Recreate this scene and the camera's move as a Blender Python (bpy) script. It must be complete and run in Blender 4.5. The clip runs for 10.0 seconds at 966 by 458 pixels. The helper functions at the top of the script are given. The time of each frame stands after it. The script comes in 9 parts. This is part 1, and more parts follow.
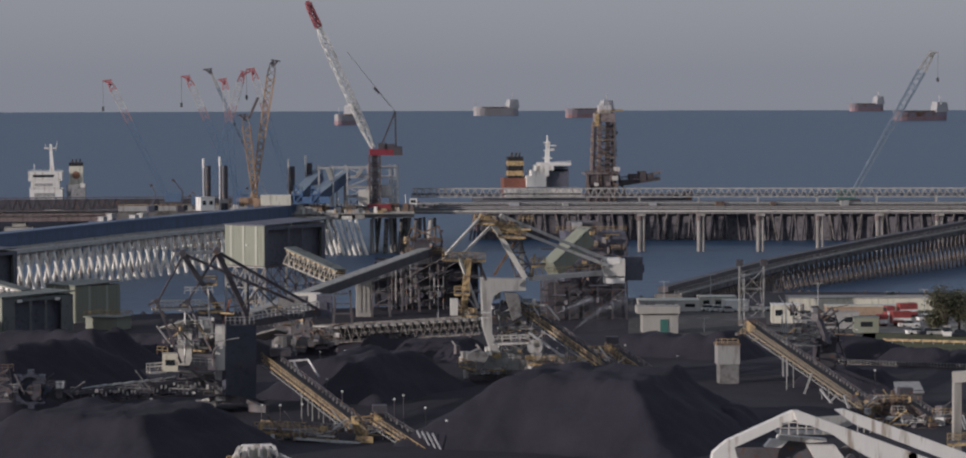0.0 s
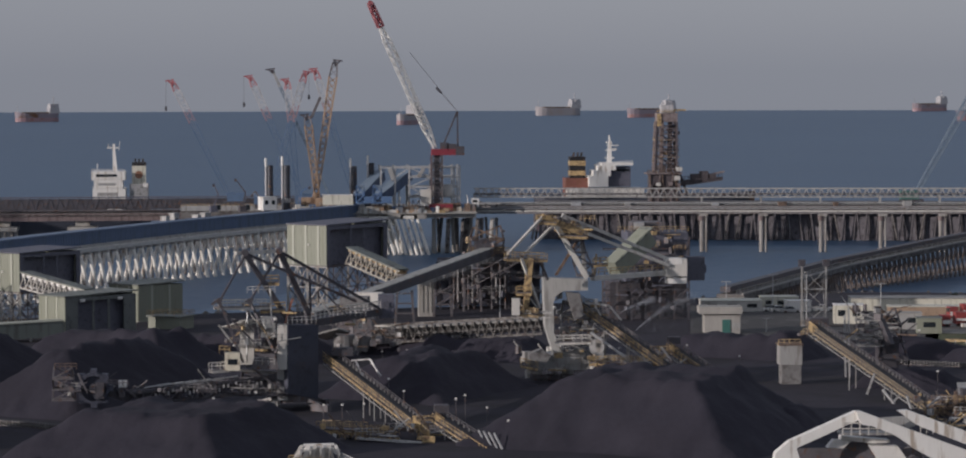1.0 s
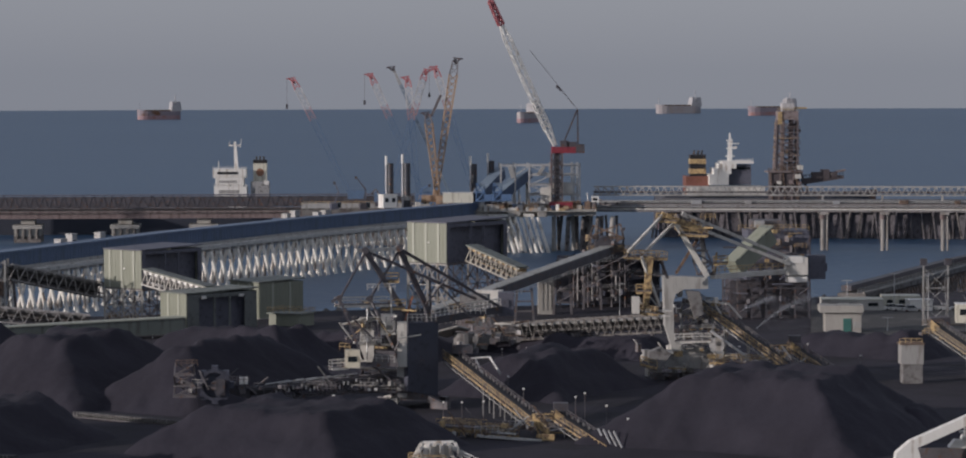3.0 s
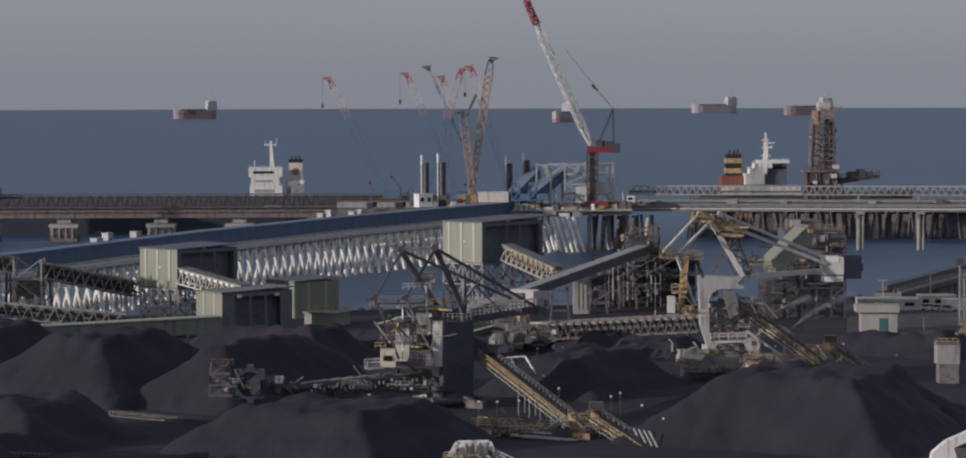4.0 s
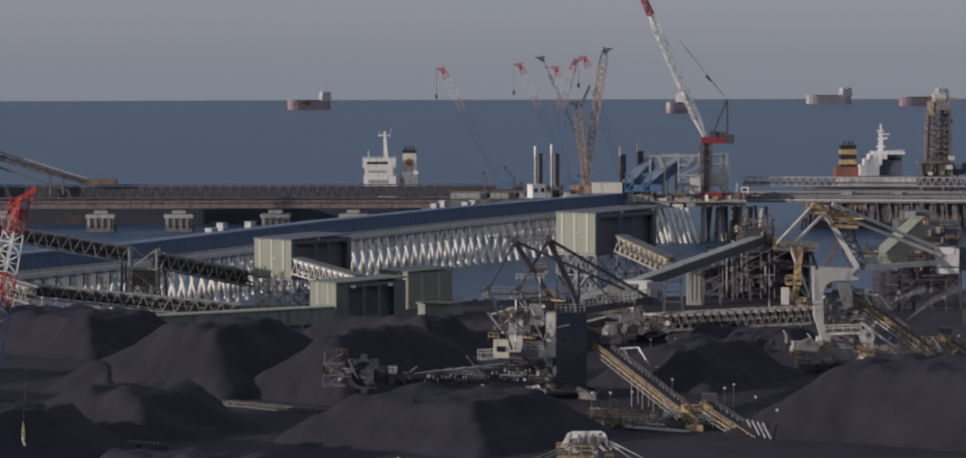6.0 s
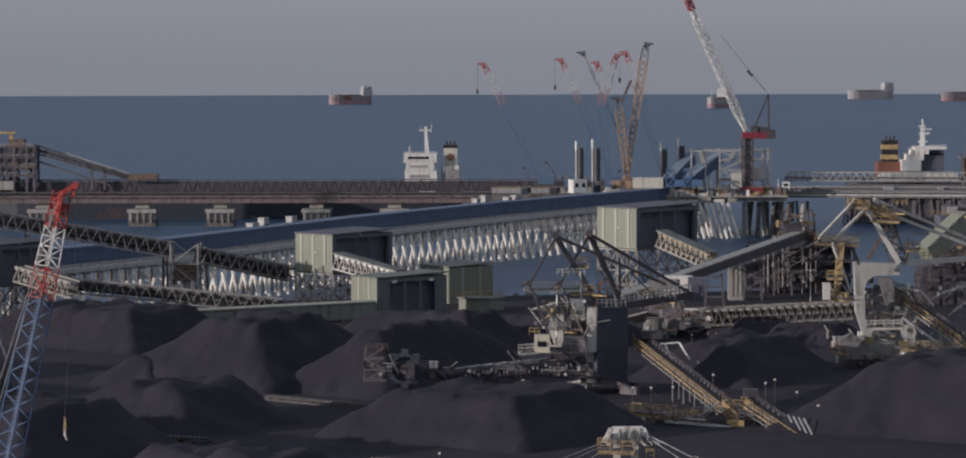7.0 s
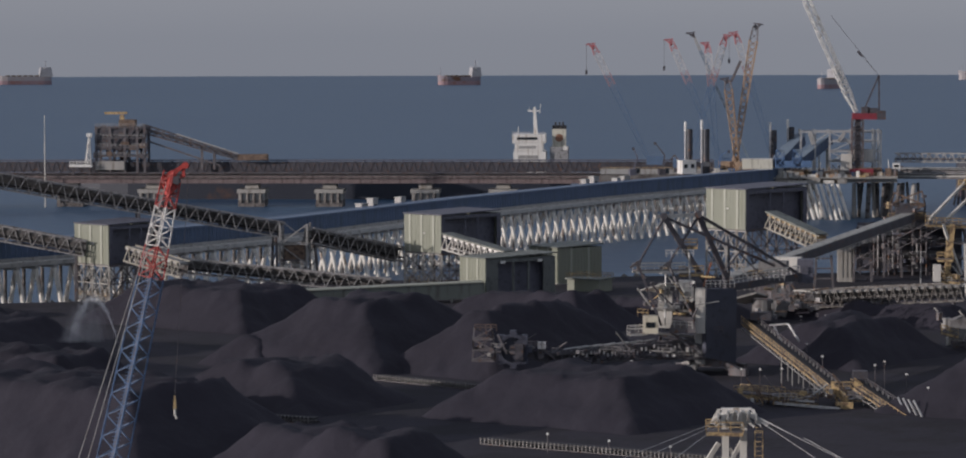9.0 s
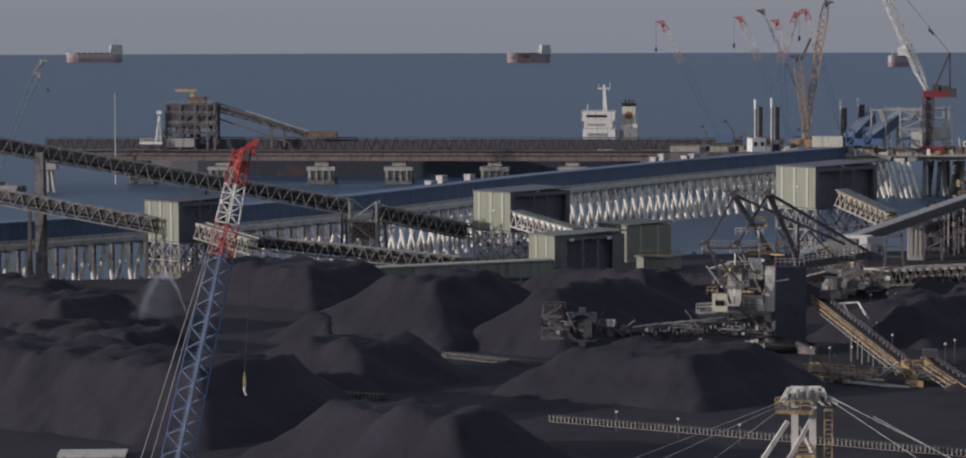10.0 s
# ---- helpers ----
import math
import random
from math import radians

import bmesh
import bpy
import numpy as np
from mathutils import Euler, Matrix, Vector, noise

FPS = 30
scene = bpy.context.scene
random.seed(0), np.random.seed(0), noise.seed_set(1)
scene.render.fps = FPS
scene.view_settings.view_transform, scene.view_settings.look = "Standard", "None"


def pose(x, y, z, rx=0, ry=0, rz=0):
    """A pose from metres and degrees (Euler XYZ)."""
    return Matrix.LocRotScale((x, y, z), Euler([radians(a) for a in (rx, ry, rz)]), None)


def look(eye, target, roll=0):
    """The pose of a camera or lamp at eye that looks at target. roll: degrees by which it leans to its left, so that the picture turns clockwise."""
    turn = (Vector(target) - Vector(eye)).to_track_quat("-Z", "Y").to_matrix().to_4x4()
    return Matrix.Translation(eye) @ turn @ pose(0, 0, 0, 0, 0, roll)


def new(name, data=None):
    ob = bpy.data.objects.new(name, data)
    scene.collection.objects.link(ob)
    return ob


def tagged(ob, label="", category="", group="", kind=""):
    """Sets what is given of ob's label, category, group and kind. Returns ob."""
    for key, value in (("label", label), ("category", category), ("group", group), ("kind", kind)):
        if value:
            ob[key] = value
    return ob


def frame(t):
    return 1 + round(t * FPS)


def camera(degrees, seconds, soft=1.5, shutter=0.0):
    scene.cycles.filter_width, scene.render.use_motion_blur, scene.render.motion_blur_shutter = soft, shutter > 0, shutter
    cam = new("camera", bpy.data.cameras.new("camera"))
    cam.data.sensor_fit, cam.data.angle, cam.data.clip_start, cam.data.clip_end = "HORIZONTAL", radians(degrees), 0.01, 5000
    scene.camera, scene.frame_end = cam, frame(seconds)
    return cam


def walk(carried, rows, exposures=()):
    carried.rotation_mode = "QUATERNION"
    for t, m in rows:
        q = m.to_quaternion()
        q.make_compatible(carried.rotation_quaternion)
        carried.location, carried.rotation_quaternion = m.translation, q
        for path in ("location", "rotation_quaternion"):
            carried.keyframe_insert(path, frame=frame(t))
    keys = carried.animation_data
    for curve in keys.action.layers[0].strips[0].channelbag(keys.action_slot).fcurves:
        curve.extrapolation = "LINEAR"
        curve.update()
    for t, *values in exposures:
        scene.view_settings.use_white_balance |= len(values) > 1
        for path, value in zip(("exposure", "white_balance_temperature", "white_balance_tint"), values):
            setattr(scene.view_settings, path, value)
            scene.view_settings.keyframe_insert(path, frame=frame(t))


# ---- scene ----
cam = camera(18.0, 10.0, soft=2.0)
EYE, LEAN = 62.0, 0.145
ROWS = [
    (0.0, -5.725, -2.935),
    (0.5, -5.227, -2.931),
    (1.0, -4.561, -2.935),
    (1.5, -3.966, -2.935),
    (2.0, -3.230, -2.946),
    (2.5, -2.708, -2.962),
    (4.0, -1.638, -2.978),
    (4.5, -1.265, -3.009),
    (5.0, -0.610, -3.059),
    (5.5, 0.000, -3.104),
    (7.0, 1.267, -3.239),
    (7.5, 1.624, -3.289),
    (8.0, 2.097, -3.326),
    (8.5, 2.661, -3.420),
    (9.0, 3.312, -3.597),
    (9.5, 3.987, -3.828),
    (10.0, 4.616, -4.015)
]
walk(cam, [(t, pose(0, 0, EYE, 90 + tilt, 0, yaw) @ pose(0, 0, 0, 0, 0, -LEAN)) for t, yaw, tilt in ROWS],
     exposures=((0.0, -0.41, 6000, 17), (10.0, -0.41, 6000, 17)))

# ---- world and sun ----
SUN_TO = Vector((-0.88, -0.41, 0.185)).normalized()
world = bpy.data.worlds.new("sky")
scene.world = world
world.use_nodes = True
wn, wl = world.node_tree.nodes, world.node_tree.links
sky = wn.new("ShaderNodeTexSky")
sky.sky_type, sky.sun_disc = "NISHITA", False
sky.sun_elevation = math.asin(SUN_TO.z)
sky.sun_rotation = math.atan2(SUN_TO.x, SUN_TO.y)
sky.air_density, sky.dust_density, sky.ozone_density = 1.0, 1.2, 1.5
tone = wn.new("ShaderNodeHueSaturation")
tone.inputs["Saturation"].default_value = 0.45
wl.new(sky.outputs[0], tone.inputs["Color"])
haze = wn.new("ShaderNodeMix")
haze.data_type = "RGBA"
haze.inputs["Factor"].default_value = 0.68
haze.inputs["B"].default_value = (2.2, 2.35, 2.56, 1)
wl.new(tone.outputs[0], haze.inputs["A"])
wl.new(haze.outputs["Result"], wn["Background"].inputs[0])
wn["Background"].inputs[1].default_value = 0.158
sun_data = bpy.data.lights.new("sun", "SUN")
sun_data.energy, sun_data.angle, sun_data.color = 3.7, radians(0.6), (1.0, 0.89, 0.76)
sun = new("sun", sun_data)
sun.matrix_world = look(SUN_TO * 100, (0, 0, 0))

# ---- materials ----


def surface(name, colour, rough=0.7, metal=0.0, vary=0.25, scale=0.4, fine=4.0, stain=None, stains=0.0, bump=0.3, streak=False):
    """Painted or raw surface: broad patches, fine grain, and stains of a second colour."""
    m = bpy.data.materials.new(name)
    m.use_nodes = True
    n, l = m.node_tree.nodes, m.node_tree.links
    b = n["Principled BSDF"]
    b.inputs["Roughness"].default_value, b.inputs["Metallic"].default_value = rough, metal
    at = n.new("ShaderNodeNewGeometry").outputs["Position"]
    if streak:
        mp = n.new("ShaderNodeMapping")
        mp.inputs["Scale"].default_value = (1, 1, 0.15)
        l.new(at, mp.inputs[0])
        at = mp.outputs[0]
    big, small = n.new("ShaderNodeTexNoise"), n.new("ShaderNodeTexNoise")
    big.inputs["Scale"].default_value, big.inputs["Detail"].default_value = scale, 5
    small.inputs["Scale"].default_value, small.inputs["Detail"].default_value = fine, 4
    l.new(at, big.inputs["Vector"]), l.new(at, small.inputs["Vector"])
    mix = n.new("ShaderNodeMix")
    mix.data_type = "RGBA"
    lo, hi = [c * (1 - vary) for c in colour], [min(1, c * (1 + vary)) for c in colour]
    mix.inputs["A"].default_value, mix.inputs["B"].default_value = (*lo, 1), (*hi, 1)
    add = n.new("ShaderNodeMath")
    add.operation = "MULTIPLY_ADD"
    add.inputs[1].default_value = 0.5
    l.new(small.outputs[0], add.inputs[0]), l.new(big.outputs[0], add.inputs[2])
    sub = n.new("ShaderNodeMath")
    sub.operation, sub.use_clamp = "MULTIPLY_ADD", True
    sub.inputs[1].default_value, sub.inputs[2].default_value = 1.6, -0.7
    l.new(add.outputs[0], sub.inputs[0]), l.new(sub.outputs[0], mix.inputs["Factor"])
    out = mix.outputs["Result"]
    if stain:
        patch = n.new("ShaderNodeTexNoise")
        patch.inputs["Scale"].default_value, patch.inputs["Detail"].default_value = scale * 2.3, 8
        l.new(at, patch.inputs["Vector"])
        ramp = n.new("ShaderNodeValToRGB")
        ramp.color_ramp.elements[0].position, ramp.color_ramp.elements[1].position = 0.62 - stains * 0.4, 0.74 - stains * 0.3
        l.new(patch.outputs[0], ramp.inputs[0])
        over = n.new("ShaderNodeMix")
        over.data_type = "RGBA"
        over.inputs["B"].default_value = (*stain, 1)
        l.new(ramp.outputs[0], over.inputs["Factor"]), l.new(out, over.inputs["A"])
        out = over.outputs["Result"]
    l.new(out, b.inputs["Base Color"])
    if bump:
        bp = n.new("ShaderNodeBump")
        bp.inputs["Strength"].default_value, bp.inputs["Distance"].default_value = bump, 0.3
        l.new(add.outputs[0], bp.inputs["Height"]), l.new(bp.outputs[0], b.inputs["Normal"])
    return m


RUST, GRIME, DUST = (0.16, 0.075, 0.035), (0.05, 0.048, 0.047), (0.03, 0.029, 0.029)
COAL = surface("coal", (0.0305, 0.028, 0.0385), 0.9, 0, 0.24, 0.05, 0.9, (0.035, 0.0322, 0.0435), 0.2, 0.8)
EARTH = surface("coal-stained earth", (0.033, 0.0302, 0.041), 0.95, 0, 0.3, 0.05, 0.8, (0.023, 0.0212, 0.0272), 0.4, 0.7)
for dusty in (COAL, EARTH):
    dusty.node_tree.nodes["Principled BSDF"].inputs["Specular IOR Level"].default_value = 0.32
PAVING = surface("pale pavement", (0.24, 0.23, 0.21), 0.9, 0, 0.2, 0.06, 1.0, (0.11, 0.1, 0.09), 0.4, 0.2)
GRASS = surface("grass", (0.07, 0.085, 0.035), 0.95, 0, 0.4, 0.2, 2.0, (0.13, 0.11, 0.06), 0.3, 0.6)
ROCK = surface("armour rock", (0.16, 0.15, 0.14), 0.9, 0, 0.4, 0.3, 1.2, (0.05, 0.05, 0.05), 0.4, 0.8)
CONCRETE = surface("weathered concrete", (0.36, 0.345, 0.315), 0.85, 0, 0.14, 0.25, 3.0, (0.24, 0.22, 0.19), 0.2, 0.2, True)
DECK = surface("dark concrete deck", (0.17, 0.16, 0.15), 0.9, 0, 0.25, 0.2, 2.0, (0.08, 0.07, 0.065), 0.4, 0.2)
PALE_DECK = surface("pale roadway concrete", (0.52, 0.5, 0.46), 0.85, 0, 0.14, 0.25, 3.0, (0.36, 0.34, 0.3), 0.2, 0.2)
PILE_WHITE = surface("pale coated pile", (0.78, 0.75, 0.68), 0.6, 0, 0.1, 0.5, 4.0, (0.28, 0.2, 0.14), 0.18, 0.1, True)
PILE_DARK = surface("weedy and shaded pile", (0.17, 0.155, 0.145), 0.85, 0, 0.35, 0.4, 3.0, (0.05, 0.04, 0.035), 0.3, 0.3)
WHITE = surface("white paint", (0.76, 0.745, 0.7), 0.5, 0, 0.07, 0.5, 5.0, (0.42, 0.36, 0.29), 0.12, 0.08, True)
DIRTY_WHITE = surface("coal-dusted white paint", (0.6, 0.58, 0.53), 0.6, 0, 0.14, 0.4, 4.0, (0.4, 0.37, 0.32), 0.2, 0.1, True)
STEEL_GREY = surface("grey painted steel", (0.36, 0.355, 0.34), 0.55, 0.1, 0.18, 0.5, 4.0, (0.22, 0.2, 0.175), 0.2, 0.1, True)
# dark steels are dusty and also raised in colour for the veil of haze
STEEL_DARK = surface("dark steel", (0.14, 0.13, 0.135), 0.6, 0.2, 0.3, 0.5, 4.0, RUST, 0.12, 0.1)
STEEL_BLACK = surface("dusty haze-lifted black steel", (0.078, 0.074, 0.084), 0.55, 0.1, 0.3, 0.5, 4.0, RUST, 0.1, 0.1)
YELLOW = surface("faded yellow paint", (0.5, 0.365, 0.18), 0.6, 0, 0.25, 0.6, 4.0, (0.17, 0.115, 0.07), 0.4, 0.1)
RUSTY = surface("rusty steel", (0.19, 0.135, 0.1), 0.8, 0.1, 0.35, 0.5, 4.0, (0.08, 0.055, 0.045), 0.35, 0.2)
GREEN = surface("pale green sheeting", (0.25, 0.262, 0.205), 0.6, 0, 0.07, 0.3, 3.0, (0.22, 0.23, 0.17), 0.18, 0.1, True)
GREEN_PALE = surface("translucent pale sheeting", (0.39, 0.4, 0.33), 0.5, 0, 0.06, 0.4, 3.0, (0.36, 0.36, 0.28), 0.15, 0.05, True)
GREEN_ROOF = surface("grey-green roof sheeting", (0.2, 0.215, 0.185), 0.6, 0, 0.15, 0.3, 3.0, (0.1, 0.1, 0.09), 0.3, 0.1)
BLUE_CLAD = surface("blue cladding", (0.075, 0.115, 0.2), 0.5, 0, 0.14, 0.3, 3.0, (0.06, 0.09, 0.14), 0.3, 0.1, True)
BLUE_ROOF = surface("sun-bleached blue roof", (0.13, 0.18, 0.27), 0.5, 0, 0.1, 0.3, 3.0, (0.1, 0.15, 0.22), 0.25, 0.1)
BLUE = surface("blue paint", (0.1, 0.17, 0.3), 0.5, 0, 0.15, 0.6, 4.0, (0.05, 0.08, 0.13), 0.15, 0.1)
# pale blue drawn towards the sea's tone, haze put into the colour
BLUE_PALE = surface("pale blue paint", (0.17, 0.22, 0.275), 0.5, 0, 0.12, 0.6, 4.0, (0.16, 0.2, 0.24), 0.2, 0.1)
# dark blue raised in colour for haze
BLUE_DARK = surface("dark blue sheeting", (0.115, 0.117, 0.148), 0.6, 0, 0.1, 0.4, 3.0, (0.07, 0.07, 0.085), 0.2, 0.1)
RED = surface("red paint", (0.42, 0.055, 0.045), 0.5, 0, 0.12, 0.6, 4.0, (0.2, 0.04, 0.03), 0.2, 0.1)
# hull red greyed towards the air: distance haze is mixed into the colour
RED_HULL = surface("hazed red hull paint", (0.31, 0.21, 0.225), 0.6, 0, 0.12, 0.05, 1.0, (0.3, 0.16, 0.14), 0.25, 0.05)
TAN = surface("tan crane paint", (0.37, 0.265, 0.18), 0.6, 0, 0.18, 0.6, 4.0, RUST, 0.2, 0.1)
BLACK = surface("black paint", (0.02, 0.02, 0.022), 0.5, 0, 0.3, 0.5, 4.0, RUST, 0.05, 0.1)
# belt black raised in colour for haze, besides its dust
RUBBER = surface("dusty haze-lifted conveyor belt", (0.042, 0.04, 0.043), 0.8, 0, 0.3, 0.5, 4.0, None, 0, 0.1)
GALV = surface("galvanised steel", (0.5, 0.5, 0.49), 0.45, 0.4, 0.12, 0.6, 4.0, (0.3, 0.28, 0.25), 0.2, 0.1)
TEAL = surface("teal paint", (0.05, 0.15, 0.13), 0.5, 0, 0.12, 0.6, 4.0, None, 0, 0.1)
GLASS_DARK = surface("dark window", (0.02, 0.025, 0.03), 0.15, 0, 0.1, 0.5, 4.0, None, 0, 0)
LEAF = surface("foliage", (0.1, 0.1, 0.06), 0.8, 0, 0.5, 0.7, 3.0, (0.1, 0.095, 0.06), 0.3, 0.3)
# red and white of the far cranes, paled in the colour for haze
HAZED_RED = surface("dulled red paint", (0.36, 0.115, 0.125), 0.5, 0, 0.14, 0.6, 4.0, (0.26, 0.1, 0.1), 0.2, 0.1)
PALE_GREY = surface("hazed white paint", (0.5, 0.49, 0.49), 0.55, 0, 0.1, 0.5, 4.0, (0.33, 0.31, 0.3), 0.2, 0.1, True)
CRIMSON = surface("crimson paint", (0.24, 0.035, 0.05), 0.5, 0, 0.15, 0.6, 4.0, (0.14, 0.03, 0.035), 0.2, 0.1)
BARK = surface("bark", (0.1, 0.08, 0.06), 0.9, 0, 0.3, 1.5, 6.0, None, 0, 0.4)


def sea_material():
    m = bpy.data.materials.new("sea water")
    m.use_nodes = True
    n, l = m.node_tree.nodes, m.node_tree.links
    b = n["Principled BSDF"]
    b.inputs["Roughness"].default_value = 0.42
    b.inputs["IOR"].default_value = 1.33
    at = n.new("ShaderNodeNewGeometry").outputs["Position"]
    wide, rip = n.new("ShaderNodeTexNoise"), n.new("ShaderNodeTexNoise")
    wide.inputs["Scale"].default_value, wide.inputs["Detail"].default_value = 0.002, 4
    rip.inputs["Scale"].default_value, rip.inputs["Detail"].default_value = 0.12, 6
    l.new(at, wide.inputs["Vector"]), l.new(at, rip.inputs["Vector"])
    mix = n.new("ShaderNodeMix")
    mix.data_type = "RGBA"
    mix.inputs["A"].default_value, mix.inputs["B"].default_value = (0.049, 0.101, 0.172, 1), (0.064, 0.122, 0.2, 1)
    l.new(wide.outputs[0], mix.inputs["Factor"]), l.new(mix.outputs["Result"], b.inputs["Base Color"])
    bp = n.new("ShaderNodeBump")
    bp.inputs["Strength"].default_value, bp.inputs["Distance"].default_value = 0.5, 1.5
    l.new(rip.outputs[0], bp.inputs["Height"]), l.new(bp.outputs[0], b.inputs["Normal"])
    return m


SEA = sea_material()

# ---- building blocks ----
UP = Vector((0, 0, 1))


class Geo:
    """Collects plain solids; part() turns them into one mesh."""

    def __init__(self):
        self.v, self.f = [], []

    def add(self, pts, faces):
        k = len(self.v)
        self.v += [tuple(p) for p in pts]
        self.f += [tuple(i + k for i in f) for f in faces]
        return self

    def beam(self, a, b, w, h=None, up=None, w2=None, h2=None):
        a, b, h = Vector(a), Vector(b), h or w
        d = (b - a).normalized()
        side = d.cross(up or UP)
        side = side.normalized() if side.length > 1e-4 else Vector((1, 0, 0))
        top = side.cross(d)
        pts = []
        for p, ww, hh in ((a, w, h), (b, w2 or w, h2 or h)):
            pts += [p + side * (sx * ww / 2) + top * (sz * hh / 2) for sx, sz in ((-1, -1), (1, -1), (1, 1), (-1, 1))]
        return self.add(pts, [(3, 2, 1, 0), (4, 5, 6, 7), (0, 1, 5, 4), (1, 2, 6, 5), (2, 3, 7, 6), (3, 0, 4, 7)])

    def tube(self, a, b, r, n=8, r2=None):
        a, b = Vector(a), Vector(b)
        d = (b - a).normalized()
        s = d.cross(UP)
        s = s.normalized() if s.length > 1e-4 else Vector((1, 0, 0))
        t = s.cross(d)
        pts = []
        for p, rr in ((a, r), (b, r if r2 is None else r2)):
            pts += [p + (s * math.cos(2 * math.pi * i / n) + t * math.sin(2 * math.pi * i / n)) * rr for i in range(n)]
        faces = [(i, (i + 1) % n, n + (i + 1) % n, n + i) for i in range(n)]
        return self.add(pts, faces + [tuple(range(n - 1, -1, -1)), tuple(range(n, 2 * n))])

    def box(self, c, size, turn=0.0):
        """A box that stands on c, with size (x, y, z), turned by degrees."""
        q = Matrix.Rotation(radians(turn), 3, "Z")
        x, y, z = size
        pts = [Vector(c) + q @ Vector((sx * x / 2, sy * y / 2, sz * z)) for sz in (0, 1) for sx, sy in ((-1, -1), (1, -1), (1, 1), (-1, 1))]
        return self.add(pts, [(3, 2, 1, 0), (4, 5, 6, 7), (0, 1, 5, 4), (1, 2, 6, 5), (2, 3, 7, 6), (3, 0, 4, 7)])

    def plate(self, pts, t):
        """A flat outline (three points or more) given thickness t along its normal."""
        pts = [Vector(p) for p in pts]
        nrm = (pts[1] - pts[0]).cross(pts[2] - pts[0]).normalized() * t / 2
        n = len(pts)
        return self.add([p - nrm for p in pts] + [p + nrm for p in pts],
                        [tuple(range(n - 1, -1, -1)), tuple(range(n, 2 * n))] + [(i, (i + 1) % n, n + (i + 1) % n, n + i) for i in range(n)])

    def lacing(self, corners_a, corners_b, bays, w, cross=False, rungs=True):
        """Zigzag members on the four sides between two sets of four corners."""
        ca, cb = [Vector(c) for c in corners_a], [Vector(c) for c in corners_b]
        n = len(ca)
        for i in range(bays):
            s, e = i / bays, (i + 1) / bays
            for j in range(n):
                j2 = (j + 1) % n
                p, q = (j, j2) if (i + j) % 2 else (j2, j)
                self.beam(ca[p].lerp(cb[p], s), ca[q].lerp(cb[q], e), w)
                if cross:
                    self.beam(ca[q].lerp(cb[q], s), ca[p].lerp(cb[p], e), w)
                if rungs:
                    self.beam(ca[p].lerp(cb[p], s), ca[q].lerp(cb[q], s), w)
        return self


def thing(name, at, label, category, group="", kind=""):
    ob = new(name)
    ob.location = at
    ob.empty_display_size = 2
    return tagged(ob, label, category, group, kind)


def place_of(ob):
    p = Vector((0, 0, 0))
    while ob:
        p, ob = p + ob.location, ob.parent
    return p


def mesh_of(name, geo, material, origin=(0, 0, 0)):
    o = Vector(origin)
    me = bpy.data.meshes.new(name)
    me.from_pydata([tuple(Vector(p) - o) for p in geo.v], [], geo.f)
    me.materials.append(material)
    return me


def part(name, geo, material, parent=None, label="", kind=""):
    ob = new(name, mesh_of(name, geo, material, place_of(parent)))
    ob.parent = parent
    return tagged(ob, label, kind=kind)


def single(name, geo, material, at, label, category, group="", kind=""):
    ob = new(name, mesh_of(name, geo, material, at))
    ob.location = at
    return tagged(ob, label, category, group, kind)


def ring(c, along, w, h):
    """Four corners of a truss's section at c."""
    d = Vector(along).normalized()
    s = d.cross(UP)
    s = s.normalized() if s.length > 1e-4 else Vector((1, 0, 0))
    t = s.cross(d)
    return [Vector(c) + s * (sx * w / 2) + t * (sz * h / 2) for sx, sz in ((-1, -1), (1, -1), (1, 1), (-1, 1))]


def lattice_boom(owner, name, a, b, w, bays, material, chord=0.25, lace=0.1, ends=0.35, label=""):
    """A crane's lattice boom that tapers at both ends."""
    a, b = Vector(a), Vector(b)
    d = b - a
    stops = [(a, w * ends), (a.lerp(b, 0.15), w), (a.lerp(b, 0.88), w), (b, w * ends)]
    g = Geo()
    for (p, wp), (q, wq), k in zip(stops, stops[1:], (0.15, 0.73, 0.12)):
        ca, cb = ring(p, d, wp, wp), ring(q, d, wq, wq)
        for i in range(4):
            g.beam(ca[i], cb[i], chord)
        g.lacing(ca, cb, max(1, round(bays * k)), lace, rungs=False)
    return part(name, g, material, owner, label)


def rail(geo, a, b, h=1.1, posts=2.0, w=0.07):
    """A handrail of posts and two bars from a to b."""
    a, b = Vector(a), Vector(b)
    n = max(1, round((b - a).length / posts))
    for i in range(n + 1):
        p = a.lerp(b, i / n)
        geo.beam(p, p + UP * h, w)
    for k in (0.55, 1.0):
        geo.beam(a + UP * h * k, b + UP * h * k, w)
    return geo



